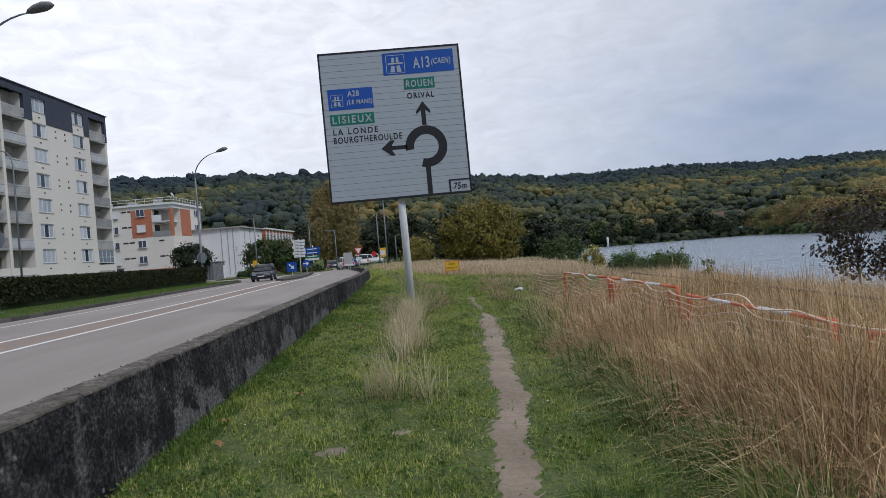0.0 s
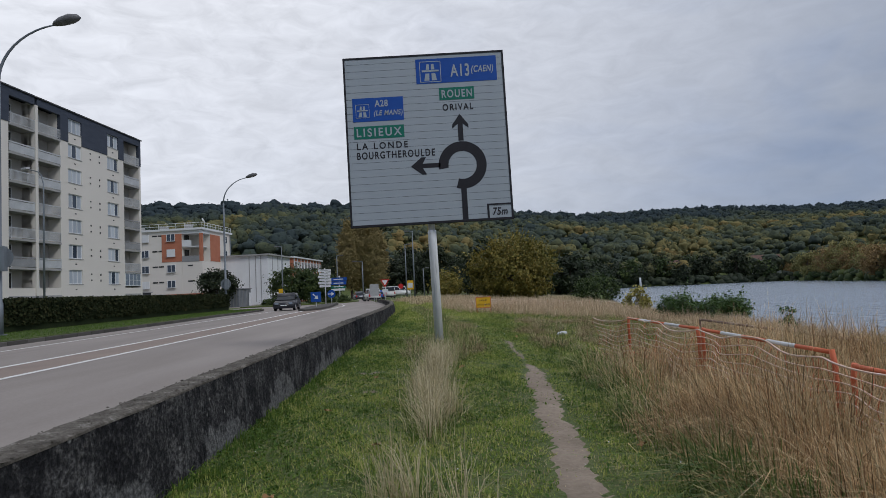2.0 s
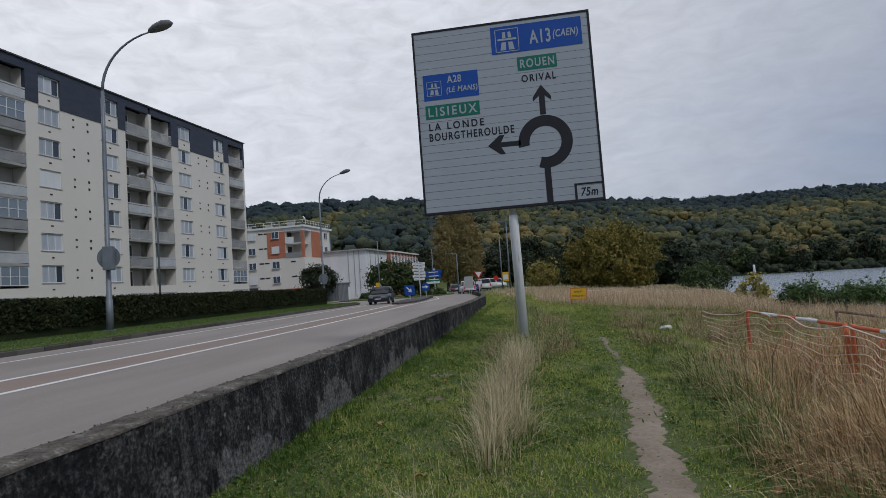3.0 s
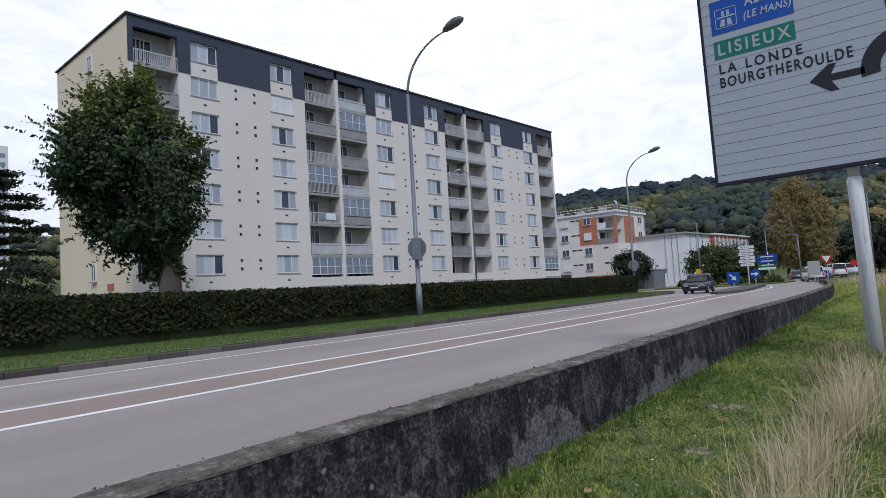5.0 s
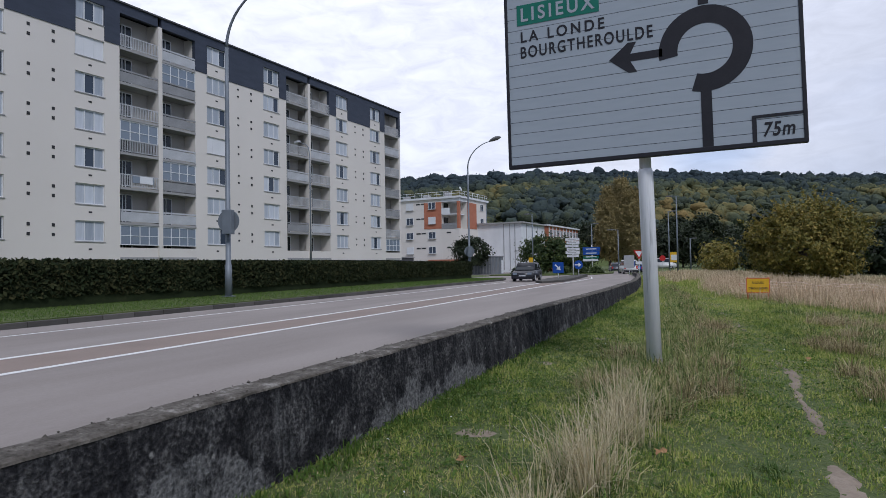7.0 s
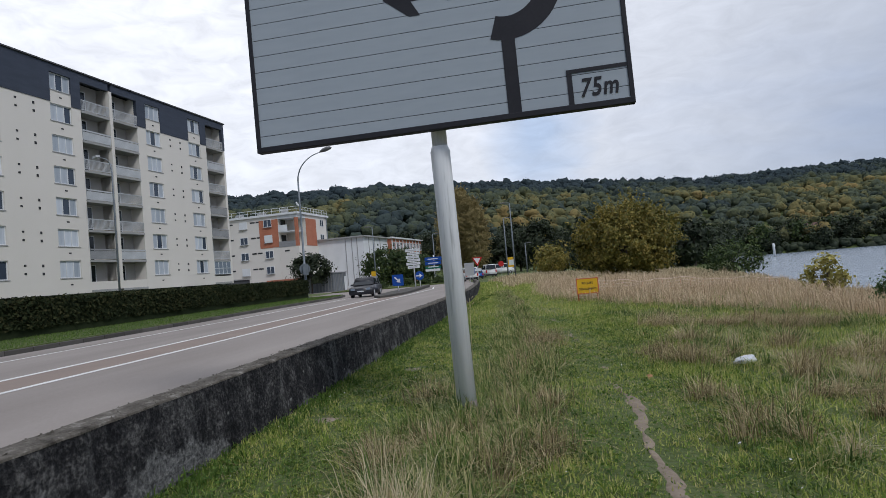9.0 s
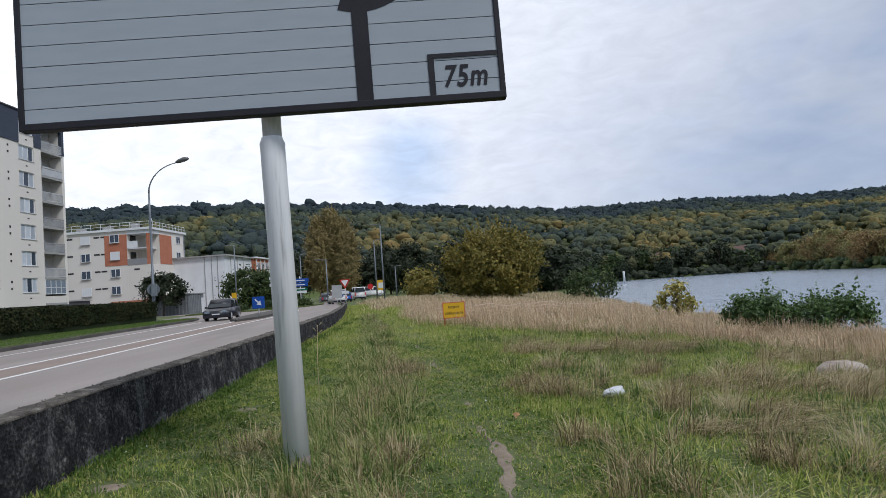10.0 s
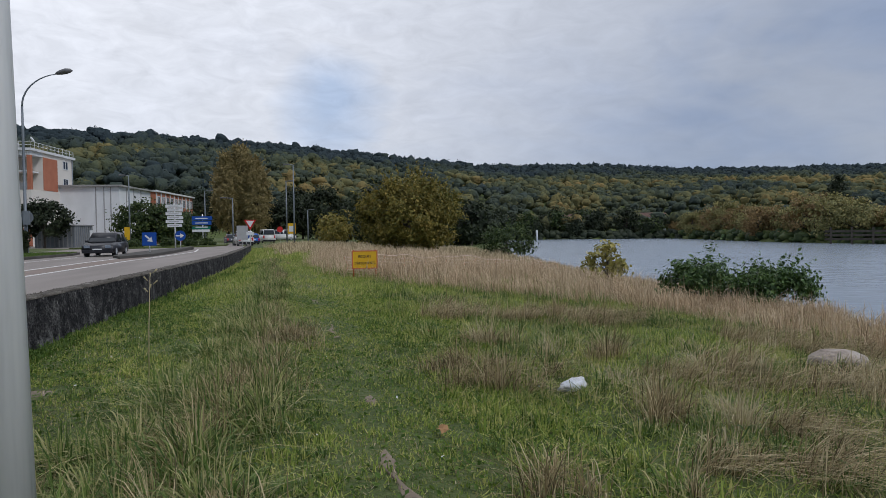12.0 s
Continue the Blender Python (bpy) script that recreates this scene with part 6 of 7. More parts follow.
GRASS = {
    "lawn": material("short_green_grass", [(0.08, 0.14, 0.026), (0.22, 0.305, 0.054), (0.41, 0.44, 0.115), (0.57, 0.50, 0.23)], 0.55, 6, rough=0.7, bump=0, island=True, translucent=0.28, spec=0.2, vary=0.6),
    "green": material("long_green_grass", [(0.055, 0.105, 0.024), (0.16, 0.235, 0.054), (0.34, 0.355, 0.13), (0.54, 0.48, 0.25)], 0.6, 6, rough=0.65, bump=0, island=True, translucent=0.28, spec=0.2, vary=0.8),
    "dry": material("dry_straw_grass", [(0.26, 0.20, 0.115), (0.46, 0.365, 0.22), (0.63, 0.51, 0.33), (0.74, 0.62, 0.43)], 0.5, 6, rough=0.75, bump=0, island=True, translucent=0.28, spec=0.2, vary=0.8),
    "weed": material("dark_green_weeds", [(0.05, 0.10, 0.018), (0.09, 0.16, 0.028), (0.15, 0.22, 0.045)], 1.5, 9, rough=0.6, bump=0, island=True, translucent=0.35, spec=0.2, vary=0.8),
    "pink": material("dry_pinkish_grass", [(0.29, 0.21, 0.125), (0.50, 0.375, 0.24), (0.66, 0.515, 0.35), (0.76, 0.63, 0.45)], 0.4, 5, rough=0.75, bump=0, island=True, translucent=0.28, spec=0.2, vary=0.7),
    "rust": material("russet_dead_stalks", [(0.17, 0.102, 0.053), (0.42, 0.265, 0.136), (0.66, 0.455, 0.245), (0.82, 0.64, 0.39)], 0.8, 6, rough=0.8, bump=0, island=True, translucent=0.2, spec=0.1, vary=0.8),
    "blade": material("broad_green_blades", [(0.05, 0.098, 0.024), (0.105, 0.17, 0.038), (0.20, 0.265, 0.075)], 0.8, 6, rough=0.5, bump=0, island=True, translucent=0.28, spec=0.3, vary=0.8),
    "tan": material("weathered_brown_grass", [(0.10, 0.080, 0.042), (0.25, 0.195, 0.100), (0.45, 0.36, 0.20), (0.64, 0.54, 0.34)], 0.5, 6, rough=0.75, bump=0, island=True, translucent=0.28, spec=0.2, vary=0.8),
    "pale": material("pale_straw_tufts", [(0.38, 0.32, 0.18), (0.56, 0.48, 0.30), (0.66, 0.58, 0.40)], 0.8, 6, rough=0.75, bump=0, island=True, translucent=0.28, spec=0.2, vary=0.8),
}


def blades(name, label, x, y, height, width, lean, mat, curved=True, base=None, way=None, fine=False):
    """Grass blades: a bent strip each, or a single triangle."""
    n = len(x)
    z = ground(x, y) if base is None else base
    a = rng.uniform(0, 2 * np.pi, n)
    width = np.broadcast_to(width, (n,))
    sx, sy = np.cos(a) * width, np.sin(a) * width
    b = rng.uniform(0, 2 * np.pi, n) if way is None else way
    k = np.abs(rng.normal(0, 1, n)) * lean * height
    lx, ly = np.cos(b) * k, np.sin(b) * k
    root = np.stack([x, y, z - 0.01], 1)
    side = np.stack([sx, sy, np.zeros(n)], 1)
    up = np.stack([np.zeros(n), np.zeros(n), height], 1)
    out = np.stack([lx, ly, np.zeros(n)], 1)
    bend = np.clip(k / np.maximum(height, 1e-4), 0, 1.6)[:, None]
    tip = root + up * (1 - 0.42 * bend) + out
    if not curved:
        v = np.stack([root - side, root + side, tip], 1).reshape(-1, 3)
        f = np.arange(3 * n).reshape(-1, 3)
    elif not fine:
        mid = root + up * (0.62 - 0.12 * bend) + out * 0.3
        v = np.stack([root - side, root + side, mid - side * 0.9, mid + side * 0.9, tip], 1).reshape(-1, 3)
        i = (np.arange(n) * 5)[:, None]
        f = np.concatenate([i + [[0, 1, 3]], i + [[0, 3, 2]], i + [[2, 3, 4]]], 0)
    else:
        low, mid = root + up * (0.42 - 0.05 * bend) + out * 0.14, root + up * (0.78 - 0.2 * bend) + out * 0.5
        v = np.stack([root - side, root + side, low - side, low + side, mid - side * 0.75, mid + side * 0.75, tip], 1).reshape(-1, 3)
        i = (np.arange(n) * 7)[:, None]
        f = np.concatenate([i + [[0, 1, 3]], i + [[0, 3, 2]], i + [[2, 3, 5]], i + [[2, 5, 4]], i + [[4, 5, 6]]], 0)
    return tagged(new(name, grid_mesh(name, v, f, mat)), label, "grass", kind="stuff")


def scatter(n, x0, x1, y0, y1):
    return rng.uniform(x0, x1, n), rng.uniform(y0, y1, n)


def clumps(name, label, cx, cy, per, radius, height, mat, width=0.004, lean=0.3, sweep=0.6, fine=False):
    """Tufts: per blades round each centre, splaying outward and swept one way."""
    n = len(cx)
    r = np.abs(rng.normal(0, 1, (n, per))) * np.asarray(radius).reshape(-1, 1)
    a = rng.uniform(0, 2 * np.pi, (n, per))
    x, y = (cx[:, None] + r * np.cos(a)).ravel(), (cy[:, None] + r * np.sin(a)).ravel()
    h = (np.asarray(height).reshape(-1, 1) * rng.uniform(0.45, 1.12, (n, per))).ravel()
    s = rng.uniform(0, 2 * np.pi, (n, 1)) * 0.55 + 1.4
    f = sweep * rng.uniform(0.2, 1.5, (n, 1))
    jx, jy = rng.normal(0, 0.45, (2, n, per))
    way = np.arctan2(np.sin(a) + f * np.sin(s) + jy, np.cos(a) + f * np.cos(s) + jx).ravel()
    keep = x > wall_x(y) + 0.05
    return blades(name, label, x[keep], y[keep], h[keep], width * rng.uniform(0.6, 1.3, keep.sum()), lean, mat, way=way[keep], fine=fine)


# the trodden line
ys = np.arange(-2, 13.4, 0.07)
cols = np.linspace(-1, 1, 9)
PX = path_x(ys)[:, None] + 0.03 * np.sin(ys * 3.1)[:, None] + 0.02 * np.sin(ys[:, None] * 7.7 + cols[None, :] * 2) + cols[None, :] * np.interp(ys, [-2, 4, 12, 13.4], [0.25, 0.21, 0.25, 0.06])[:, None]
PY = np.broadcast_to(ys[:, None], PX.shape)
PZ = ground(PX, PY) + 0.008 - 0.035 * np.abs(cols[None, :]) ** 3 + 0.004 * np.sin(PX * 57 - PY * 43) + 0.006 * np.sin(PX * 31 + PY * 17)
pi = (np.arange(len(ys) - 1)[:, None] * 9 + np.arange(8)[None, :]).ravel()
structure("footpath", grid_mesh("footpath", np.stack([PX, PY, PZ], -1).reshape(-1, 3), np.stack([pi, pi + 1, pi + 10, pi + 9], 1), M["path"], True), None, "narrow trodden earth path through the grass", category="path")

for y0, y1, w in ((14.2, 15.5, 0.13), (15.5, 17.7, 0.12), (18.6, 19.0, 0.06), (21.4, 22.4, 0.07), (25.0, 25.8, 0.08)):
    yy = np.arange(y0, y1, 0.07)
    taper = np.sin(np.linspace(0.02, 3.12, len(yy)))[:, None] ** 0.5
    QX = path_x(yy)[:, None] + 0.03 * np.sin(yy * 3.1)[:, None] + 0.02 * np.sin(yy[:, None] * 9.7 + cols[None, :] * 2) + cols[None, :] * w * taper * (0.72 + 0.3 * np.sin(yy * 9.3 + 1.0) * np.sin(yy * 4.1))[:, None]
    QY = np.broadcast_to(yy[:, None], QX.shape)
    QZ = ground(QX, QY) + 0.008 - 0.035 * np.abs(cols[None, :]) ** 3 + 0.006 * np.sin(QX * 31 + QY * 17)
    qi = (np.arange(len(yy) - 1)[:, None] * 9 + np.arange(8)[None, :]).ravel()
    structure("footpath_patch", grid_mesh("footpath_patch", np.stack([QX, QY, QZ], -1).reshape(-1, 3), np.stack([qi, qi + 1, qi + 10, qi + 9], 1), M["path"], True), None, "worn patch of bare earth on the path", category="path")

# scuffed bare spots in the lawn
for cx0, cy0, r0 in ((-0.35, 5.6, 0.13), (0.15, 5.9, 0.09), (0.1, 6.6, 0.09), (-0.9, 13.3, 0.17), (-0.7, 11.6, 0.13), (-1.2, 16.8, 0.13), (-0.9, 19.5, 0.14)):
    sb = bmesh.new()
    rings = [[sb.verts.new((cx0, cy0, zg(cx0, cy0) + 0.006))] * 20]
    for f in (0.5, 1.0):
        row = []
        for k in range(20):
            w = 2 * math.pi * k / 20
            rad_k = r0 * f * (1 + 0.35 * noise.noise((math.cos(w) * 1.6 + cx0, math.sin(w) * 1.6 + cy0, 1.0)))
            px_, py_ = cx0 + 1.5 * rad_k * math.cos(w), cy0 + 1.15 * rad_k * math.sin(w)
            row.append(sb.verts.new((px_, py_, zg(px_, py_) + (0.006 if f < 1 else -0.012))))
        rings.append(row)
    for k in range(20):
        j = (k + 1) % 20
        sb.faces.new((rings[0][0], rings[1][k], rings[1][j]))
        sb.faces.new((rings[1][k], rings[2][k], rings[2][j], rings[1][j]))
    structure("bare_patch", sb, M["path"], "scuffed bare earth spot in the lawn", True, category="path")

# short lawn between wall and thicket
for x0, x1, y0, y1, dens, hmin, hmax, wd in ((-1.8, 3.0, 1.5, 13.5, 4700, 0.02, 0.062, 0.0062), (-1.8, 3.2, 13.5, 26, 4300, 0.02, 0.065, 0.0068), (-2.4, 4.5, 26, 42, 900, 0.05, 0.12, 0.009), (-6, 6, 42, 75, 260, 0.08, 0.2, 0.02)):
    x, y = scatter(int((x1 - x0) * (y1 - y0) * dens), x0, x1, y0, y1)
    keep = (x > wall_x(y) + 0.03) & ~bare(x, y) & (rng.random(len(x)) < (0.6 + 0.4 * bumps(x, y, 1.7, 0.7)) * (0.6 + 0.5 * bumps(x, y, 11.0, 1.9)))
    x, y = x[keep], y[keep]
    hh = rng.uniform(hmin, hmax, len(x)) * (0.5 + 1.0 * bumps(x, y, 2.4, 2.0)) * (0.5 + 1.1 * bumps(x, y, 11.0, 1.9)) * np.where(np.abs(x - path_x(y)) < 0.3, 0.75, 1.0)
    blades("short_grass", "short green grass between the wall and the path", x, y, hh, wd, 1.0, GRASS["lawn"], False)

x, y = scatter(110000, -1.6, 3.0, 2, 30)
keep = (bumps(x, y, 2.1, 4.4) * bumps(x, y, 0.7, 1.4) > 0.27) & ~bare(x, y)
x, y = x[keep], y[keep]
blades("dead_turf", "yellowed dead blades in the thin turf", x, y, rng.uniform(0.012, 0.05, len(x)), 0.0045, 1.3, GRASS["dry"], False)
# small bent tufts that break up the turf
cx, cy = scatter(1500, -1.65, 2.6, 2.5, 24)
keep = (bumps(cx, cy, 1.2, 0.9) > 0.42) & (np.abs(cx - path_x(cy)) > 0.35)
cx, cy = cx[keep], cy[keep]
clumps("turf_tufts", "small bent tufts of green grass in the turf", cx, cy, 34, 0.05, rng.uniform(0.05, 0.13, len(cx)), GRASS["blade"], 0.0034, 1.2, 0.8)

# strip along the wall foot, rank and dark green
x, y = scatter(14000, -1.78, -1.4, 1.5, 40)
keep = bumps(x, y, 1.9, 3.3) > 0.4
blades("wall_foot_weeds", "rank green weeds along the wall foot", x[keep], y[keep], rng.uniform(0.03, 0.13, keep.sum()), 0.006, 0.9, GRASS["weed"])
# clover and small broad leaves in the turf
x, y = scatter(150000, -1.75, 3.2, 1.5, 26)
keep = (rng.random(len(x)) < bumps(x, y, 1.4, 0.3) * bumps(x, y, 6.0, 1.3) * np.where(x < -0.6, 2.2, 1.1)) & ~bare(x, y)
x, y = x[keep], y[keep]
cl = np.stack([x, y, ground(x, y) + rng.uniform(0.005, 0.055, len(x))], 1)
up = np.broadcast_to(np.array([0.0, 0.0, 1.0]), cl.shape)
tagged(new("clover_leaves", leaf_mesh("clover_leaves", cl, 0.017, GRASS["weed"], 0.5, up)), "small clover and plantain leaves in the turf", "weeds", kind="stuff")

# tufts along the line of the sign pole
ty = np.concatenate([rng.uniform(6.8, 7.4, 4), rng.uniform(8.8, 9.6, 5), rng.uniform(9.6, 12.6, 24), rng.uniform(12.6, 14.5, 9)])
tx = 0.14 + 0.02 * (ty - 8) + rng.normal(0, 0.11, len(ty))
clumps("straw_tufts", "pale straw tufts in a line before the pole", tx, ty, 62, 0.10, rng.uniform(0.28, 0.66, len(ty)), GRASS["pale"], 0.0023, 0.55, 0.6, True)
clumps("tuft_greens", "green blades at the foot of the straw tufts", tx, ty, 80, 0.15, rng.uniform(0.14, 0.32, len(ty)), GRASS["green"], 0.0038, 1.1, 0.6, True)
# rank strip round the pole: arching green blades, straw swept to one side
ty = np.concatenate([rng.uniform(14.2, 18.5, 80), rng.uniform(18.5, 24, 62), rng.uniform(24, 42, 80)])
mid = np.interp(ty, [13.5, 15.5, 17, 19, 22, 30, 42], [0.22, 0.36, 0.48, 0.6, 0.5, -0.05, -1.3])
tx = mid + np.clip(rng.normal(0, 1, len(ty)), -1.5, 1.3) * np.interp(ty, [14, 15.5, 17, 19, 24], [0.32, 0.40, 0.38, 0.28, 0.2])
tall = np.interp(ty, [14, 17, 20, 24, 40], [0.85, 1.0, 0.95, 0.8, 0.8])
clumps("rank_grass", "knee-high arching green grass round the pole", tx, ty, 120, 0.11, tall * rng.uniform(0.18, 0.40, len(ty)), GRASS["green"], 0.0036, 1.25, 0.9, True)
clumps("rank_blades", "dark green broad blades in the rank grass round the pole", tx[::2], ty[::2], 70, 0.12, tall[::2] * rng.uniform(0.16, 0.34, len(ty[::2])), GRASS["blade"], 0.0056, 1.1, 0.9, True)
sel = rng.random(len(ty)) < 0.42
clumps("rank_straw", "straw stalks swept over in the rank grass round the pole", mid[sel] + np.abs(rng.normal(0.12, 0.22, sel.sum())), ty[sel], 56, 0.08, tall[sel] * rng.uniform(0.24, 0.46, sel.sum()), GRASS["tan"], 0.0024, 1.15, 1.1, True)
cx = np.repeat(np.array([-0.2, 0.05, 0.95, 1.02, -0.15, 0.75, 0.9]), 3) + rng.normal(0, 0.09, 21)
cy = np.repeat(np.array([15.2, 15.6, 15.6, 16.7, 17.3, 19.0, 21.4]), 3) + rng.normal(0, 0.12, 21)
clumps("straw_clumps", "straw-brown dead tussocks in the rank grass round the pole", cx, cy, 150, 0.1, rng.uniform(0.2, 0.38, 21), GRASS["tan"], 0.0024, 1.1, 1.0, True)

# thicket along the barriers
cx, cy = scatter(2500, 2.0, 8.6, 0.8, 15.2)
keep = (cx > np.interp(cy, [1, 4, 8, 14], [2.0, 2.15, 2.4, 2.9]) + rng.normal(0, 0.15, len(cx))) & (cx < 7.6 + 0.9 * np.sin(cy * 1.3)) & (cy < 13.4 + 0.6 * np.sin(cx * 1.7) + 0.1 * cx) & (cy > 1.4 + 0.5 * np.sin(cx * 2.1))
cx, cy = cx[keep], cy[keep]
deep = np.clip((cx - 1.75) / 1.3, 0.35, 1) * np.where((cx > 2.7) & (cx < 3.9), 0.74, 1.0) * np.clip((14.8 - cy) / 2, 0.4, 1) * (0.7 + 0.55 * bumps(cx, cy, 1.5, 2.6))
pick = rng.random(len(cx))
for nm, lab, a0, b0, mt, hh in (("thicket_straw", "tall straw-coloured dead grass by the barriers", 0, 0.16, "dry", 0.92), ("thicket_rust", "russet dead weed stalks by the barriers", 0.16, 0.64, "rust", 0.92), ("thicket_green", "long arching green grass by the barriers", 0.64, 0.84, "green", 0.7), ("thicket_olive", "dull brown grass by the barriers", 0.84, 1.0, "tan", 0.8)):
    s = (pick >= a0) & (pick < b0)
    clumps(nm, lab, cx[s], cy[s], 80, 0.17, hh * deep[s] * rng.uniform(0.5, 1.2, s.sum()), GRASS[mt], 0.0033, 0.85, 0.4)
# bushy mounds of dead stalks in front of the net, higher and lower by turns
fx, fy = scatter(300, 2.3, 3.15, 1.8, 9.0)
mound = (0.6 + 0.6 * bumps(fx, fy, 1.9, 5.1)) * np.interp(fx, [2.4, 2.85], [0.6, 1.0]) * np.interp(fy, [1.8, 3.2, 4.2, 7.5, 8.6], [0.62, 0.72, 1.12, 1.12, 0.85])
clumps("thicket_front", "bushy russet dead stalks leaning on the net", fx, fy, 105, 0.17, mound * rng.uniform(0.45, 0.95, len(fx)), GRASS["rust"], 0.0025, 0.75, 0.35, True)
clumps("thicket_front_straw", "fine brown grass heads among the dead stalks", fx[::2], fy[::2], 60, 0.17, mound[::2] * rng.uniform(0.62, 1.0, len(fx[::2])), GRASS["tan"], 0.0024, 0.6, 0.7, True)
gx_, gy_ = scatter(34, 2.05, 2.6, 3.2, 8)
clumps("arching_grass", "long pale green grass arching out of the thicket", gx_, gy_, 130, 0.13, rng.uniform(0.25, 0.5, 34), GRASS["blade"], 0.0045, 1.2, 0.7, True)
ex, ey = scatter(300, 1.9, 3.0, 2.0, 14)
s = np.abs(ex - np.interp(ey, [1, 4, 8, 14], [2.0, 2.15, 2.4, 2.9])) < 0.3
clumps("edge_grass", "long green grass at the thicket edge", ex[s], ey[s], 90, 0.14, rng.uniform(0.16, 0.44, s.sum()), GRASS["green"], 0.0042, 1.0, 0.6, True)
clumps("edge_blades", "dark green broad-bladed grass at the thicket edge", ex[s][::2], ey[s][::2], 60, 0.14, rng.uniform(0.14, 0.36, len(ex[s][::2])), GRASS["blade"], 0.006, 0.9)

# meadow toward the bank: low green sward, tussocks, and brown grass lying swept over it
EDGE = lambda y: np.interp(y, [14, 18, 20, 26, 34], [2.7, 2.45, 2.35, 1.9, 1.0])
x, y = scatter(210000, 1.8, 12.5, 14, 34)
keep = (x > EDGE(y) - 0.1) & (bumps(x, y, 1.1, 5.0) > 0.10)
x, y = x[keep], y[keep]
blades("meadow_grass", "rough green meadow grass sloping to the river", x, y, rng.uniform(0.04, 0.12, len(x)) * (0.5 + bumps(x, y, 1.6, 1.0)) * (0.5 + bumps(x, y, 7.0, 1.9)), 0.0085, 1.3, GRASS["lawn"], False)
cx, cy = scatter(1250, 2.2, 11.5, 14.3, 30)
s = (cx > EDGE(cy)) & (bumps(cx, cy, 1.5, 0.4) * 0.6 + rng.random(len(cx)) * 0.5 > 0.42)
cx, cy = cx[s], cy[s]
clumps("meadow_tussocks", "arching green tussocks in the meadow", cx, cy, 44, 0.11, rng.uniform(0.08, 0.24, len(cx)) * (0.6 + 0.7 * bumps(cx, cy, 2.1, 3.0)), GRASS["green"], 0.0042, 1.2, 1.0, True)
clumps("meadow_blades", "broad dark green blades in the meadow", cx[::3], cy[::3], 36, 0.12, rng.uniform(0.10, 0.26, len(cx[::3])), GRASS["blade"], 0.0056, 1.2)
# matted brown patches, all combed the same way by wind and flood
cx, cy = scatter(1500, 2.4, 11.8, 14.5, 29)
patch = np.maximum.reduce([np.exp(-(((cx - a) / c) ** 2 + ((cy - b) / d) ** 2)) for a, b, c, d in ((4.1, 17.6, 0.9, 0.6), (5.3, 19.3, 1.3, 0.8), (6.8, 18.6, 1.3, 0.7), (4.4, 15.6, 1.1, 0.8), (6.4, 16.2, 1.0, 0.9), (7.6, 21.2, 1.6, 0.9), (3.1, 19.6, 0.5, 0.9), (5.2, 23.2, 1.4, 0.9), (8.8, 19.0, 1.5, 1.4), (3.4, 23.5, 0.8, 0.9))])
s = (cx > EDGE(cy) + 0.15) & (patch * 0.9 + 0.25 * bumps(cx, cy, 2.3, 1.7) > 0.50 + 0.25 * rng.random(len(cx)))
cx, cy = cx[s], cy[s]
n_c = len(cx)
per = 85
a = rng.uniform(0, 2 * np.pi, (n_c, per))
r = np.abs(rng.normal(0, 0.13, (n_c, per)))
way = (-0.25 + 0.5 * np.sin(cx * 1.1 + cy * 0.7)[:, None] + rng.normal(0, 0.45, (n_c, per))).ravel()
hh = (rng.uniform(0.18, 0.42, (n_c, 1)) * rng.uniform(0.5, 1.15, (n_c, per))).ravel()
blades("matted_grass", "flattened brown dead grass combed over the meadow", (cx[:, None] + r * np.cos(a)).ravel(), (cy[:, None] + r * np.sin(a)).ravel(), hh, 0.0028 * rng.uniform(0.6, 1.3, n_c * per), 1.9, GRASS["tan"], way=way, fine=True)
cx = np.repeat(np.array([2.62, 2.66, 3.9, 3.74, 2.72, 5.1, 2.5, 3.2, 4.4, 3.0, 7.3, 6.0]), 4) + rng.normal(0, 0.14, 48)
cy = np.repeat(np.array([19.2, 17.1, 18.3, 16.4, 15.9, 23.8, 19.9, 21.0, 20.4, 23.0, 17.4, 15.4]), 4) + rng.normal(0, 0.14, 48)
clumps("straw_tussocks", "taller dry tussocks beside the trodden line", cx, cy, 95, 0.10, rng.uniform(0.2, 0.42, 48), GRASS["tan"], 0.0025, 0.95, 0.6, True)
cx, cy = scatter(30, 3.0, 8.0, 15.2, 21)
clumps("pale_tussocks", "pale bleached straw tussocks in the meadow", cx, cy, 90, 0.09, rng.uniform(0.22, 0.4, 30), GRASS["pale"], 0.0024, 0.9, 0.7, True)
# dry belt along the bank and beyond the warning board
cx, cy = scatter(2300, 0.6, 14, 24, 50)
keep = (cx > np.interp(cy, [24, 26, 28, 31, 36, 50], [7.4, 5.6, 4.0, 2.0, 0.9, 0.3]) + rng.normal(0, 0.35, len(cx)))
cx, cy = cx[keep], cy[keep]
clumps("bank_straw", "belt of tall dry pinkish grass along the bank", cx, cy, 56, 0.25, rng.uniform(0.3, 0.74, len(cx)) * (0.5 + 0.9 * bumps(cx, cy, 0.9, 3.1)) * np.interp(cx, [4, 7, 10, 14], [1.0, 1.0, 0.8, 0.55]), GRASS["pink"], 0.0046, 0.62, 0.9)
sel = rng.random(len(cx)) < 0.3
clumps("bank_greens", "green grass mixed into the dry belt", cx[sel], cy[sel], 44, 0.28, rng.uniform(0.14, 0.4, sel.sum()), GRASS["green"], 0.006, 0.9)
cx, cy = scatter(800, -5, 18, 50, 100)
keep = (cx > wall_x(cy) + 2.0) & (cx < bank_x(cy) - 0.5)
clumps("field_straw", "dry grass at the far end of the field", cx[keep], cy[keep], 36, 0.5, rng.uniform(0.3, 0.7, keep.sum()), GRASS["dry"], 0.02, 0.4)
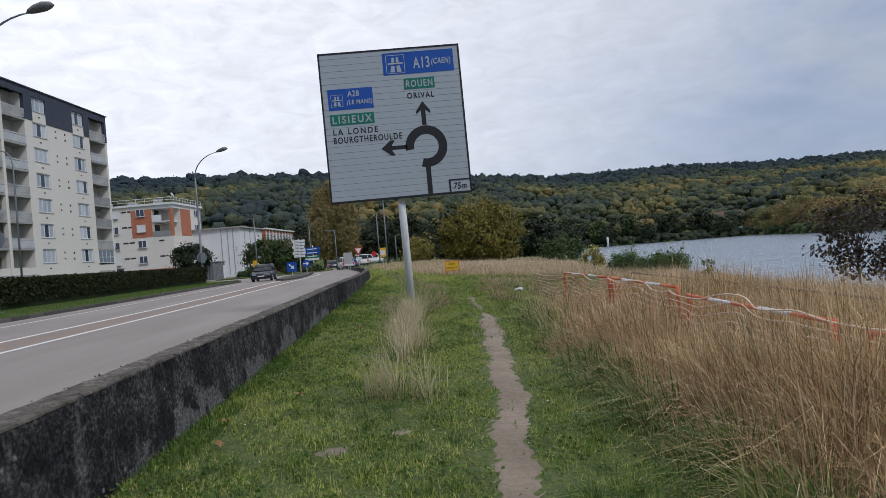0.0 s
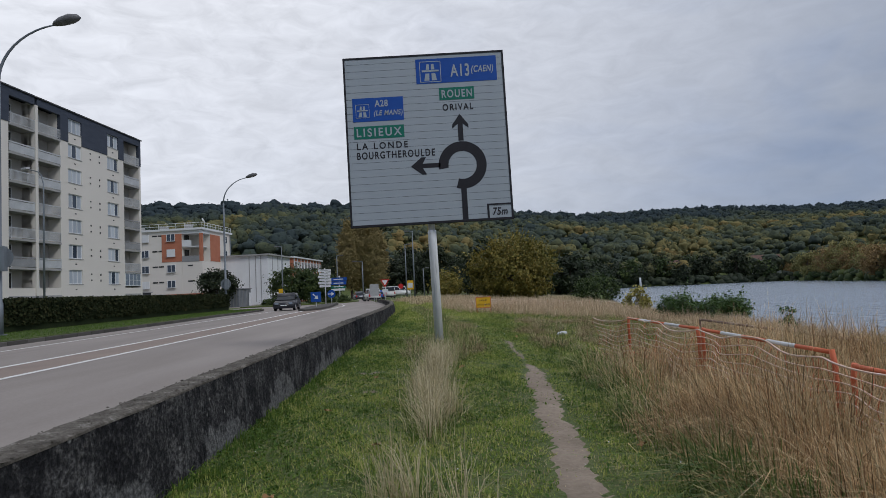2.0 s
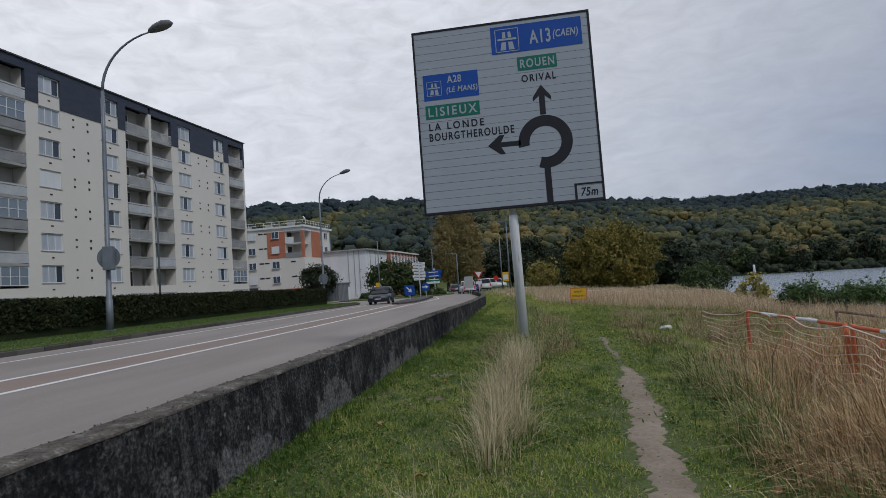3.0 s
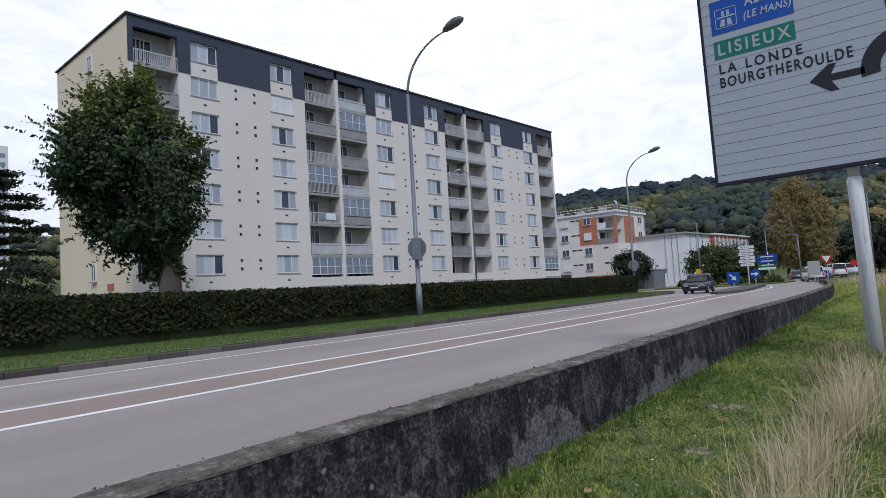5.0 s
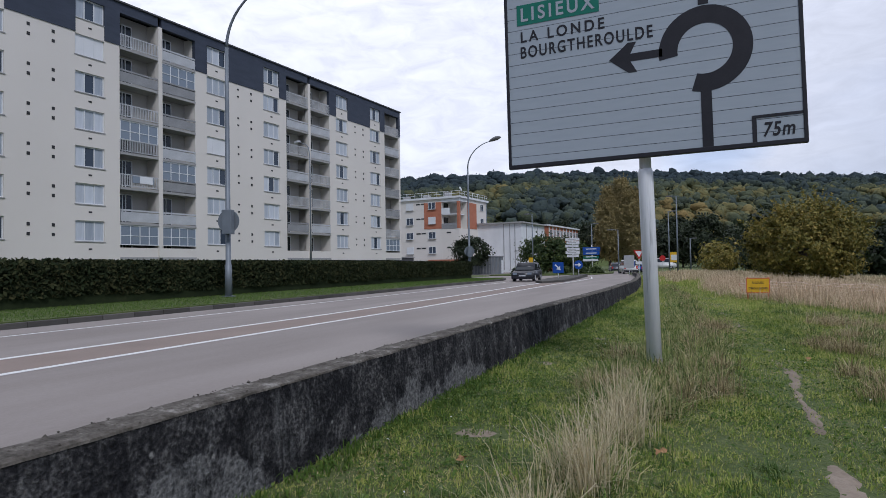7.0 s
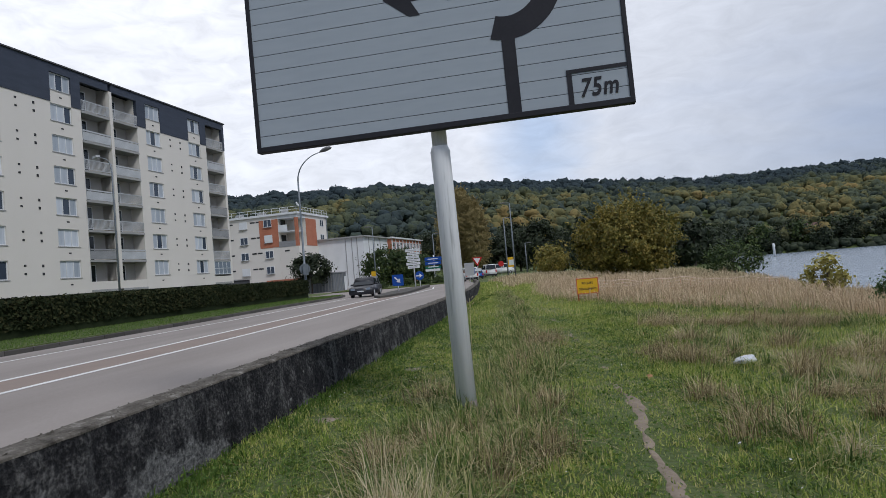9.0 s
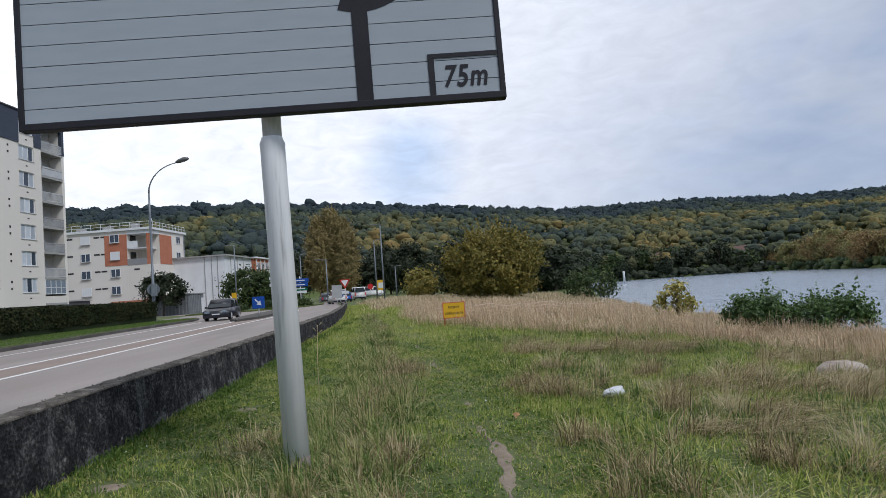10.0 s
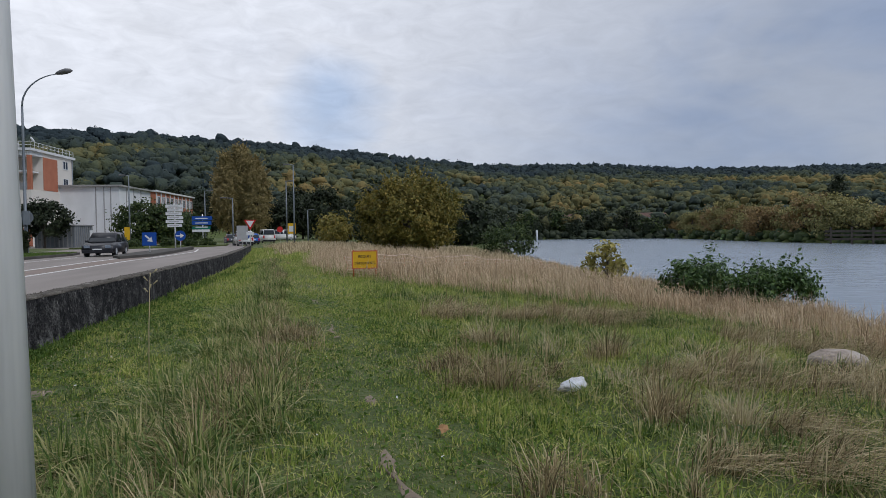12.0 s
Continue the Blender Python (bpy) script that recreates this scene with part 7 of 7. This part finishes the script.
cx, cy = scatter(620, 7.6, 13.2, 12, 26)
keep = cx > np.interp(cy, [12, 20, 26], [8.5, 8.3, 7.4])
clumps("bank_straw_near", "dry grass at the bank edge", cx[keep], cy[keep], 54, 0.2, rng.uniform(0.24, 0.6, keep.sum()), GRASS["pink"], 0.005, 0.6, 0.9)

# verge grass across the road
x, y = scatter(60000, -19.4, -14.4, 2, 62)
keep = x < kerb_x(y) - 0.2
x, y = x[keep], y[keep]
blades("verge_grass", "mown grass verge in front of the hedge", x, y, rng.uniform(0.03, 0.09, len(x)), 0.012, 0.5, GRASS["weed"], False, road_z(y) + 0.17)

# daisies
x, y = scatter(170, -1.5, 3.2, 3, 22)
dz = np.stack([x, y, ground(x, y) + 0.07], 1)
tagged(new("daisies", leaf_mesh("daisies", dz, 0.011, M["white"], 0.4, np.broadcast_to(np.array([0.0, 0.0, 1.0]), dz.shape))), "scattered tiny white daisies in the turf", "flowers", kind="stuff")

# single weed with pale seed heads
t = thing("tall_weed", "single thin weed stalk with pale seed heads", "weed", pose(-0.02, 19.4, float(ground(-0.02, 19.4))))
part("stalk", a_tube([(0, 0, 0), (0.01, 0, 0.5), (0.03, 0, 0.95)], [0.005, 0.004, 0.002], 5), GRASS["pale"], t)
for k in range(6):
    part("seed_head", a_tube([(0.03 + 0.02 * (k % 3 - 1), 0, 0.80 + 0.03 * k), (0.03 + 0.05 * (k % 3 - 1), 0.01, 0.83 + 0.03 * k)], [0.003, 0.007], 6), GRASS["pale"], t)

# bank shrubs
for x, y, rx, rz, k in ((9.25, 26.4, 0.72, 0.50, 60), (10.75, 26.1, 1.0, 0.44, 80)):
    tree("ivy_bush", "low glossy ivy-covered bush at the water's edge", (x, y), 1.2, (rx, 0.6, rz), -0.02, LEAF["ivy"], k, 60, 0.26, 0.046, 0.03, sprays=1, category="bush", lo=-0.4, group="bushes at the water's edge")
tree("yellow_sapling", "small sapling with yellow autumn leaves on the bank", (9.3, 31), 1.3, (0.55, 0.5, 0.52), 0.35, LEAF["yellow"], 26, 22, 0.24, 0.085, 0.025, category="sapling")
tree("dark_shrub", "dark reddish-leaved shrub at the bank", (10.2, 14.2), 2.2, (0.9, 0.9, 1.0), 0.4, LEAF["purple"], 44, 50, 0.34, 0.055, 0.03, category="shrub")
tree("green_sapling", "thin green sapling on the bank", (8.65, 18), 0.9, (0.16, 0.16, 0.3), 0.35, LEAF["ivy"], 10, 20, 0.12, 0.04, 0.012, category="sapling")


# ---- barriers, nets and small things ----
M["orange"] = material("faded_orange_plastic", [(0.50, 0.115, 0.05), (0.62, 0.17, 0.08)], 3, 20, rough=0.6, bump=0.1)
M["net"] = material("bleached_net_cord", [(0.62, 0.44, 0.34), (0.78, 0.66, 0.58)], 3, 20, rough=0.7, bump=0.05)
M["rusty"] = material("rusty_tube", [(0.10, 0.055, 0.038), (0.22, 0.15, 0.12), (0.42, 0.38, 0.35)], 3, 18, rough=0.8, bump=0.3)


def barrier(m, length, label, group="site barriers"):
    t = thing("site_barrier", label, "barrier", m, group)
    for k in range(5):
        part("rail_band", a_tube([(length * k / 5, 0, 0.80), (length * (k + 1) / 5 - 0.005, 0, 0.80)], 0.019, 10), M["orange"] if k % 2 == 0 else M["white"], t, "red and white banded rail")
    for x in (0.0, length):
        part("leg", a_tube([(x, 0.0, 0.82), (x + 0.03 * (1 if x else -1), 0, 0.7), (x + 0.03 * (1 if x else -1), 0.0, 0.02)], 0.022, 8), M["orange"], t)
        part("foot", a_tube([(x, -0.3, 0.02), (x, 0.3, 0.02)], 0.022, 8), M["orange"], t)
    part("low_rail", a_tube([(0, 0, 0.25), (length, 0, 0.25)], 0.018, 8), M["orange"], t)
    return t


barrier(pose(3.42, 13.4, zg(3.4, 12) + 0.0, 0, 0, -89), 2.6, "orange and white tubular barrier draped with net")
barrier(pose(3.50, 10.7, zg(3.5, 9) + 0.02, 0, 0, -92), 2.6, "orange and white tubular barrier leaning in the weeds")
barrier(pose(3.45, 7.9, zg(3.4, 7) - 0.05, 0, 0, -93), 2.6, "orange and white tubular barrier sunk in tall weeds")
barrier(pose(3.36, 5.0, zg(3.4, 4) - 0.08, 0, 0, -90), 2.4, "orange and white tubular barrier sunk in tall weeds")


def net(name, label, points, height, sag, cell_l, cell_h, mat, cord):
    """A draped net of cords, strands as thin ribbons."""
    t = thing(name, label, "safety net")
    seg = [np.linalg.norm(np.subtract(b, a)) for a, b in zip(points, points[1:])]
    total = sum(seg)

    def at(s, v):
        s0 = s
        for (a, b), d in zip(zip(points, points[1:]), seg):
            if s <= d or b is points[-1]:
                f = min(s / d, 1.0)
                p = [a[i] + (b[i] - a[i]) * f for i in range(3)]
                break
            s -= d
        w = 0.05 * math.sin(s0 * 3.1 + v * 4) + 0.03 * math.sin(s0 * 7.3 - v * 9)
        drop = sag * (0.5 + 0.5 * math.sin(s0 * 2.2 + 1)) * (1 - v * 0.4)
        return (p[0] + w - 0.05 * (1 - v), p[1], p[2] + v * height - drop * v + 0.03 * math.sin(s0 * 5 + v * 3))

    n_h, n_s = int(height / cell_h), int(total / cell_l)
    for k in range(n_h + 1):
        bm = a_tube([at(total * i / (n_s * 2), k / n_h) for i in range(n_s * 2 + 1)], cord * (1.6 if k in (0, n_h) else 1.0), 4)
        part("strand", bm, mat, t)
    cb = bmesh.new()
    for i in range(n_s + 1):
        tube(cb, [at(total * i / n_s, k / n_h) for k in range(n_h + 1)], cord * 0.55, 3)
    tagged(part("cross_cord", cb, M["orange"], t), kind="stuff")
    return t


net("safety_net", "torn orange and white plastic net over the barriers", [(3.0, 13.9, zg(3, 13.8) + 0.0), (3.3, 13.4, zg(3.4, 13.3)), (3.34, 10.7, zg(3.4, 10.7)), (3.32, 8.0, zg(3.4, 8)), (3.2, 5.0, zg(3.3, 5)), (3.18, 2.5, zg(3.3, 2.5))], 0.82, 0.08, 0.12, 0.075, M["net"], 0.005)
net("safety_net", "faded net strung behind the warning board", [(1.8, 31.4, zg(1.8, 31)), (5.0, 33.5, zg(5, 33)), (9.5, 35.5, zg(9.5, 35))], 0.62, 0.12, 0.4, 0.10, M["net"], 0.007)
rail = thing("rusty_guardrail", "rusty tube rail on posts at the bank edge", "guardrail")
for a, b in (((5.9, 16.5), (6.2, 12.0)), ((6.2, 12.0), (6.1, 7.5)), ((6.1, 7.5), (5.6, 3.0))):
    part("rail", a_tube([(*a, zg(*a) + 0.56), (*b, zg(*b) + 0.56)], 0.025, 8), M["rusty"], rail)
    part("rail_post", a_tube([(*a, zg(*a) - 0.1), (*a, zg(*a) + 0.56)], 0.025, 8), M["rusty"], rail)

# warning board
wy0 = 31.0
t = thing("warning_sign", "yellow warning board with black lettering on short posts", "warning sign", pose(2.28, wy0, zg(2.28, wy0), 0, 0, 1))
zb = 0.26
part("board", a_box(-0.33, -0.015, zb, 0.33, 0.0, zb + 0.47, 0.006), M["sign_yellow"], t, "yellow board")
bf = bmesh.new()
for q in ((-0.345, zb - 0.012, 0.345, zb + 0.012), (-0.345, zb + 0.458, 0.345, zb + 0.482), (-0.345, zb, -0.32, zb + 0.47), (0.32, zb, 0.345, zb + 0.47)):
    box(bf, q[0], -0.022, q[1], q[2], 0.004, q[3])
part("board_frame", bf, M["orange"], t, "orange edging")


def flat_words(text, width, height, parent, z, y):
    cu = bpy.data.curves.new("text", "FONT")
    cu.body, cu.offset = text, 0.012
    ob = bpy.data.objects.new("text", cu)
    me = bpy.data.meshes.new_from_object(ob)
    bpy.data.objects.remove(ob)
    co = np.empty(len(me.vertices) * 3, np.float32)
    me.vertices.foreach_get("co", co)
    co = co.reshape(-1, 3)
    lo, hi = co.min(0), co.max(0)
    co = np.stack([((co[:, 0] - lo[0]) / (hi[0] - lo[0]) - 0.5) * width, np.full(len(co), y), ((co[:, 1] - lo[1]) / (hi[1] - lo[1]) - 0.5) * height + z], 1)
    me.vertices.foreach_set("co", co.astype(np.float32).ravel())
    letters(me, M["sign_black"], parent, None)


flat_words("RISQUES", 0.34, 0.085, t, zb + 0.32, -0.019)
flat_words("D'ÉBOULEMENTS", 0.54, 0.085, t, zb + 0.15, -0.019)
for x in (-0.3, 0.3):
    part("post", a_tube([(x, 0.03, -0.1), (x, 0.03, zb + 0.5)], 0.018, 8), M["orange"], t)

# stone, plastic bag, fallen leaves
M["stone"] = material("pale_limestone", [(0.20, 0.16, 0.13), (0.36, 0.31, 0.265), (0.50, 0.45, 0.40)], 5, 26, bump=1.0)
M["plastic"] = material("crumpled_white_plastic", [(0.50, 0.53, 0.57), (0.72, 0.74, 0.77)], 9, 40, rough=0.4, bump=0.6)


def lump(name, label, category, x, y, size, mat, dz, turn=0.0, rough_amp=0.16):
    bm = bmesh.new()
    bmesh.ops.create_icosphere(bm, subdivisions=3, radius=1.0)
    for v in bm.verts:
        v.co *= 1 + rough_amp * noise.noise(v.co * 1.7 + Vector((x, y, 0))) + rough_amp * 0.4 * noise.noise(v.co * 5)
        v.co.x *= size[0]
        v.co.y *= size[1]
        v.co.z = max(v.co.z, -0.6) * size[2]
    ob = new(name, mesh_of(name, bm, mat, True))
    ob.matrix_basis = pose(x, y, zg(x, y) + dz, 0, 0, turn)
    return tagged(ob, label, category)


lump("flat_stone", "pale flat limestone block lying in the grass", "stone", 6.62, 19.75, (0.32, 0.21, 0.12), M["stone"], 0.10, 8, 0.24)
lump("plastic_bag", "crumpled white plastic bag in the grass", "litter", 3.42, 19.05, (0.16, 0.07, 0.055), M["plastic"], 0.06, 32, 0.35)
M["fallen"] = material("fallen_leaf", [(0.22, 0.12, 0.05), (0.36, 0.21, 0.10)], 4, 25, bump=0.2, objects=True)
lb = bmesh.new()
ring = [lb.verts.new((0.05 * r * math.cos(a), 0.05 * r * math.sin(a), 0.012 * math.sin(3 * a))) for a, r in ((2 * math.pi * k / 15, (1.0, 0.6, 0.8)[k % 3]) for k in range(15))]
mid = lb.verts.new((0, 0, 0.0))
for i in range(15):
    lb.faces.new((ring[i], ring[(i + 1) % 15], mid))
leaf_me = mesh_of("fallen_leaf", lb, M["fallen"])
for i, (x, y) in enumerate(((2.05, 5.9), (2.1, 17.9), (-1.25, 5.9), (-0.9, 7.4), (-1.0, 10.2), (-0.3, 8.6), (1.9, 8.3), (-0.7, 12.5), (0.6, 13.1), (2.3, 11.0), (2.6, 21.5), (-1.4, 6.6))):
    ob = new("fallen_leaf", leaf_me)
    ob.matrix_basis = pose(x, y, zg(x, y) + 0.055, 14, -10, 47 * i)
    tagged(ob, "curled brown fallen leaf lying on the grass", "leaf", "fallen leaves")
